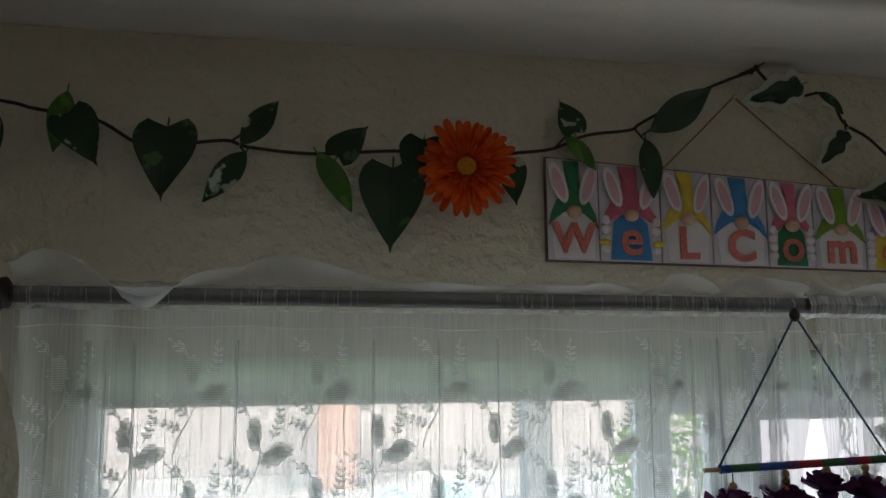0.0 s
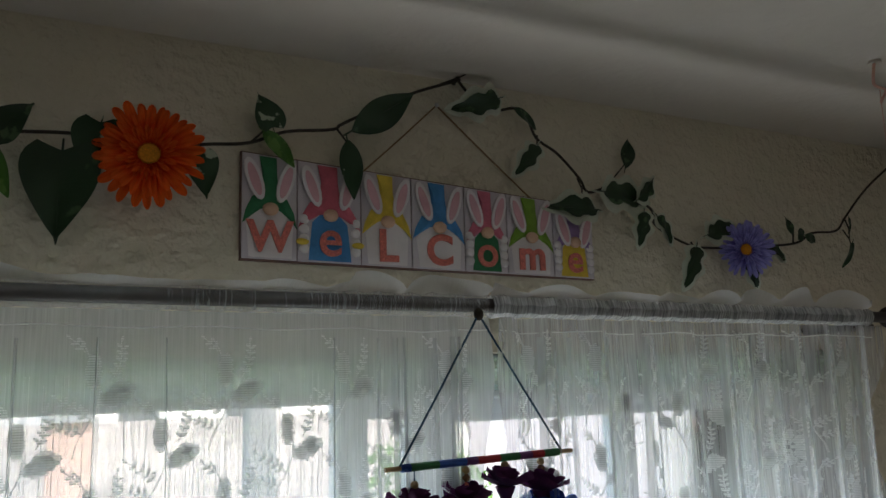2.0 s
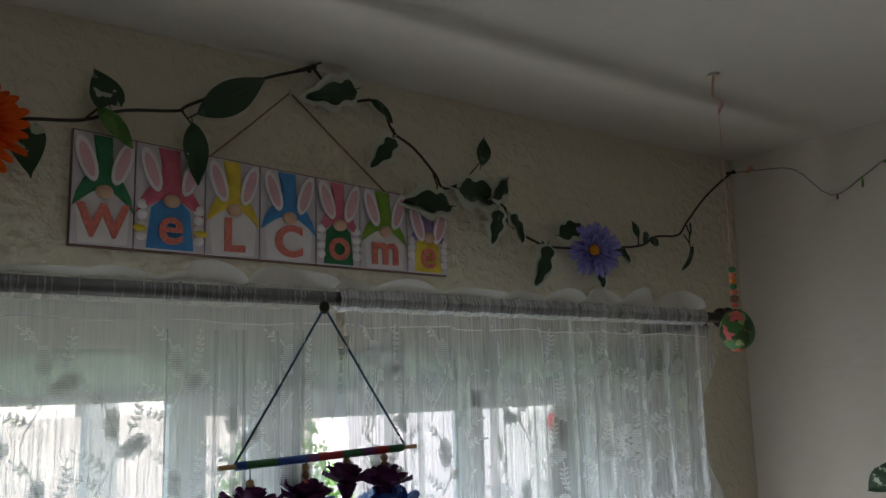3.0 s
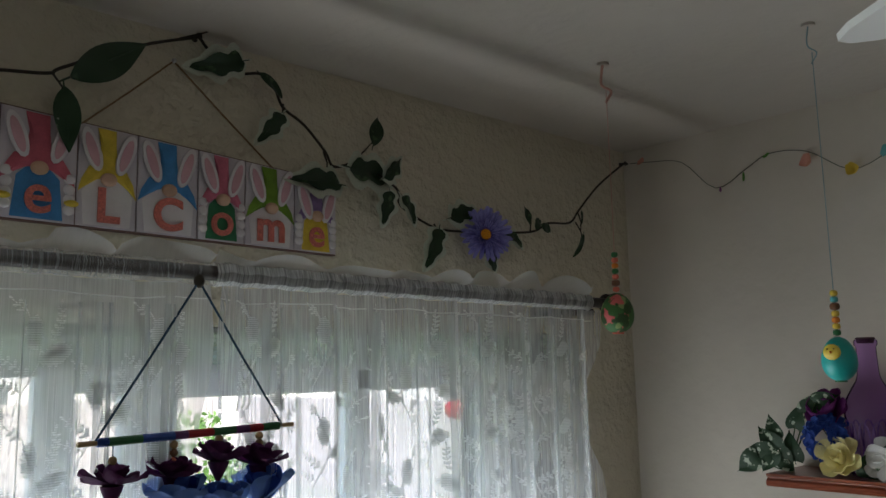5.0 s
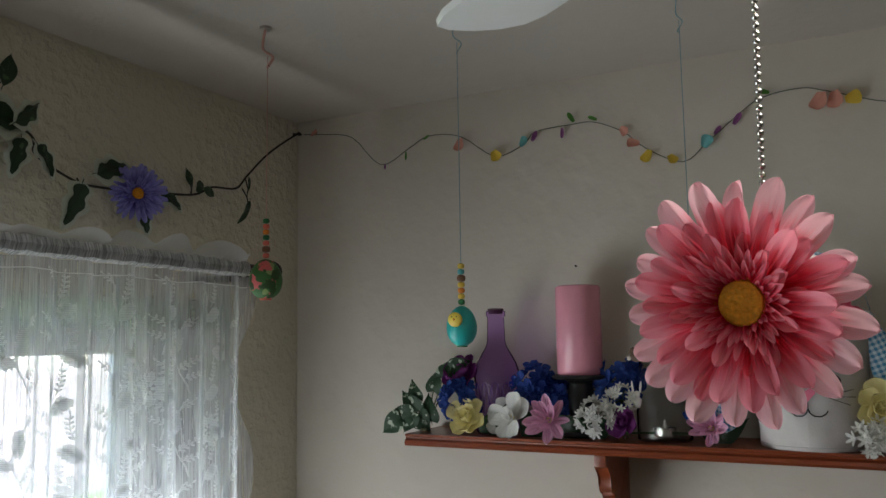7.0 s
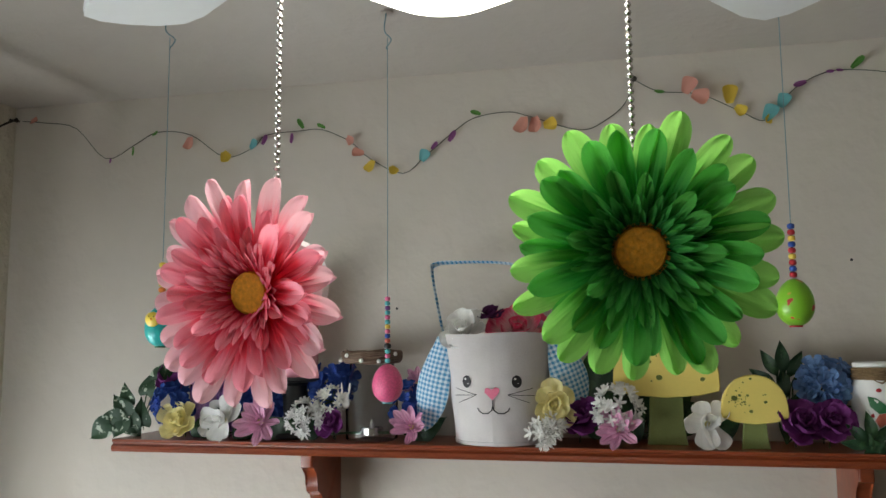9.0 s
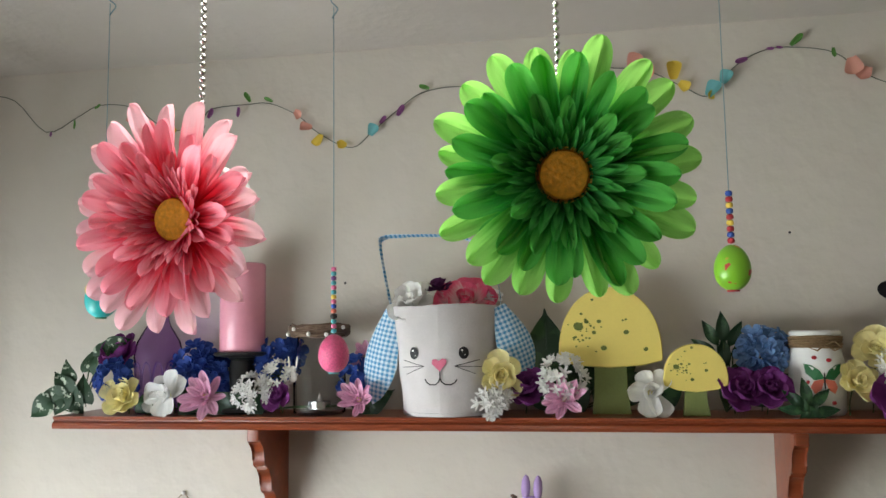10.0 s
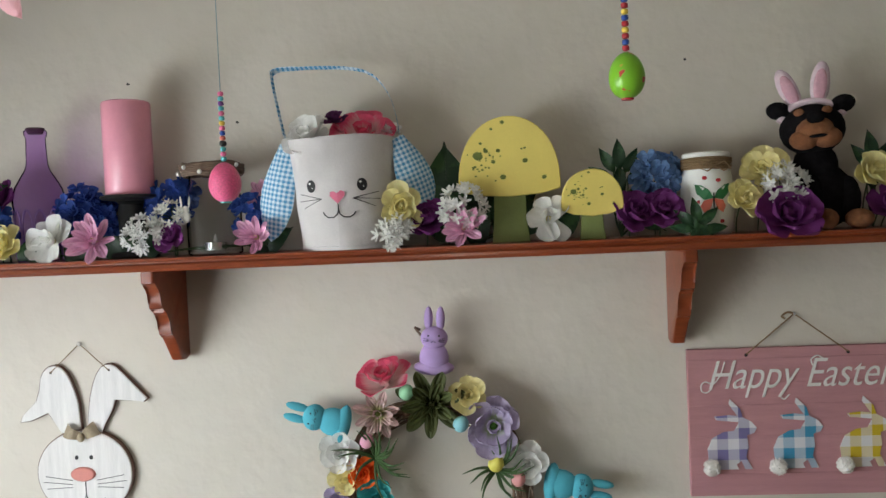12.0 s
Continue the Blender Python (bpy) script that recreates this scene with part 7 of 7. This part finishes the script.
def yard():
    po = thing("porch_post", "grey painted wooden porch post outside the window", "post", pose(-0.985, 1.15, G0))
    part("shaft", (Geo().box((-0.037, -0.037, 0), (0.037, 0.037, 3.2), 0.006), M_COVER), po)
    fe = thing("plank_fence", "bleached wooden plank fence at the yard's end", "fence", pose(0, 17.5, G0))
    plank = Geo().box((-0.07, -0.012, 0.02), (0.07, 0.012, 1.85), 0.004).mesh("plank", M_PLANK, False)
    for i in range(110):
        part("plank", plank, fe, pose(-9 + 0.155 * i, 0, 0))
    for z in (0.4, 1.45):
        part("rail", (Geo().box((-9.1, 0.014, z), (8.2, 0.06, z + 0.09)), M_PLANK, False), fe)
    pale = Geo().box((-0.07, -0.012, 0.02), (0.07, 0.012, 1.85), 0.004).mesh("plank", M_LITPLANK, False)
    fs = thing("plank_fence", "plank fence along the yard's side, paler for brightness", "fence", pose(8.4, 0, G0))
    for i in range(85):
        part("plank", pale, fs, pose(0, 4.2 + 0.155 * i, 0, 0, 0, 90))
    for z in (0.4, 1.45):
        part("rail", (Geo().box((0.014, 4.1, z), (0.06, 17.4, z + 0.09)), M_PLANK, False), fs)
    sh = thing("garden_shed", "small red-brown shed with a low roof beyond the yard", "shed", pose(-0.75, 15.6, G0))
    part("wall", (Geo().box((-0.36, -0.5, 0), (0.36, 0.5, 2.0)), M_BRICK, False), sh)
    part("roof", (Geo().plate([(-0.46, 1.95), (0.46, 1.95), (0, 2.4)], -0.65, 0.65), M_COVER, False), sh)
    part("door", (Geo().box((-0.25, -0.52, 0.05), (0.3, -0.5, 1.75)), M_BRICK, False), sh)

    def chair(x, y, turn):
        c = thing("garden_chair", "pale blue moulded plastic garden chair in the yard", "chair", pose(x, y, G0, 0, 0, turn), group="plastic chairs in the yard")
        part("seat", (Geo().box((-0.25, -0.23, 0.40), (0.25, 0.23, 0.44), 0.02), M_CHAIRB), c)
        g = Geo().tube(smooth_path([(-0.24, 0.23, 0.42), (-0.22, 0.28, 0.85), (0, 0.31, 1.0), (0.22, 0.28, 0.85), (0.24, 0.23, 0.42)], 6), 0.025, 8)
        bk = part("backrest", (g, M_CHAIRB), c)
        for k in range(4):
            part("slat", (Geo().box((-0.15 + 0.085 * k, 0.255, 0.45), (-0.10 + 0.085 * k, 0.272, 0.93), 0.005), M_CHAIRB), bk)
        for sx in (-0.22, 0.22):
            for sy in (-0.2, 0.22):
                part("leg", (Geo().tube([(sx, sy, 0.42), (sx * 1.12, sy * 1.12, 0.0)], 0.022, 8), M_CHAIRB), c)
            part("arm", (Geo().tube(smooth_path([(sx * 1.1, -0.2, 0.42), (sx * 1.15, -0.2, 0.63), (sx * 1.15, 0.2, 0.66)], 4), 0.02, 8), M_CHAIRB), c)
    chair(-0.45, 8.2, 10)
    chair(0.2, 8.6, -25)
    t = thing("covered_table", "round garden table under a grey cloth cover", "table", pose(0.45, 6.6, G0))
    part("cover", (Geo().lathe([(0.52, 0.10), (0.50, 0.6), (0.49, 1.02), (0.44, 1.10), (0.25, 1.14), (1e-6, 1.15)], 32), M_COVER), t)
    part("foot", (Geo().lathe([(0.3, 0), (0.3, 0.05), (0.05, 0.1)], 20), M_COVER), t)
    h = thing("neighbour_house", "white-sided single-storey house beyond the fence", "house", pose(6.5, 24, G0))
    part("wall", (Geo().box((-7, 0, 0), (9, 6, 2.9)), M_HOUSE, False), h)
    part("roof", (Geo().plate([(-7.6, 2.9), (9.6, 2.9), (8.6, 4.2), (-6.6, 4.2)], -0.6, 6.6), M_COVER, False), h)
    for x in (-5.6, -2.6, 0.6, 3.8):
        p = part("window", (Geo().box((x, -0.03, 0.9), (x + 1.1, 0.0, 2.2)), M_PANE, False), h)
        part("window_frame", (Geo().box((x - 0.06, -0.05, 0.82), (x + 1.16, -0.031, 0.9)).box((x - 0.06, -0.05, 2.2), (x + 1.16, -0.031, 2.28)), M_HOUSE, False), p)

    def shrub(x, y, s, seed, label):
        rnd = random.Random(seed)
        b = thing("shrub", label, "shrub", pose(x, y, G0), group="shrubs in the yard")
        g = Geo()
        for k in range(7):
            a = rnd.uniform(0, 6.28)
            g.tube(smooth_path([(0, 0, 0), (0.25 * s * math.cos(a), 0.25 * s * math.sin(a), 0.8 * s), (0.6 * s * math.cos(a), 0.6 * s * math.sin(a), 1.6 * s)], 4), [0.05 * s * (1 - k2 / 10) for k2 in range(9)], 6)
        part("trunk", (g, M_TWIG), b)
        g = Geo()
        for _ in range(1500):
            d = Vector((rnd.gauss(0, 1), rnd.gauss(0, 1), rnd.gauss(0, 1))).normalized() * rnd.uniform(0.45, 1.0) ** 0.5
            p = Vector((d.x * 0.9 * s, d.y * 0.9 * s, 1.35 * s + d.z * 0.95 * s + 0.15 * s * math.sin(7 * d.x)))
            mm = Matrix.Translation(p) @ toward((rnd.gauss(0, 1), rnd.gauss(0, 1), rnd.gauss(0.4, 1)), rnd.uniform(0, 6))
            L = 0.10 * s * rnd.uniform(0.7, 1.3)
            g.add([(-L / 2, 0, 0), (0, L * 0.28, 0.01), (L / 2, 0, 0), (0, -L * 0.28, 0.01)], [(0, 1, 2, 3)], 0, mm)
        part("crown", (g, M_SHRUB, False), b)
    shrub(2.35, 7.2, 0.85, 1, "leafy green shrub in the yard")
    shrub(1.15, 5.2, 0.55, 3, "low leafy green shrub near the window")
    part("beam", (Geo().box((-0.05, -0.15, 3.2), (1.75, 0.04, 3.28), 0.006), M_COVER), po)
    fd = thing("garden_ball", "small red glass ball hung outside from the porch beam", "ornament", pose(0.452, 1.046, 1.808), group="glass balls hung on the porch")
    part("globe", (Geo().ball((0, 0, 0), 0.036, 18), BEADS["red"]), fd)
    part("cord", (Geo().tube([(0, 0, 0.034), (0, 0, G0 + 3.2 - 1.808)], 0.001, 5), M_VINE), fd)
    fd = thing("garden_ball", "small blue glass ball hung outside from the porch beam", "ornament", pose(0.583, 1.046, 1.760), group="glass balls hung on the porch")
    part("globe", (Geo().ball((0, 0, 0), 0.034, 18), BEADS["blue"]), fd)
    part("cord", (Geo().tube([(0, 0, 0.032), (0, 0, G0 + 3.2 - 1.760)], 0.001, 5), M_VINE), fd)


M_SHRUB = mat("shrub_leaf", (0.10, 0.20, 0.04), 0.6, 0.35, 6, 0.1, thin=0.3)
yard()
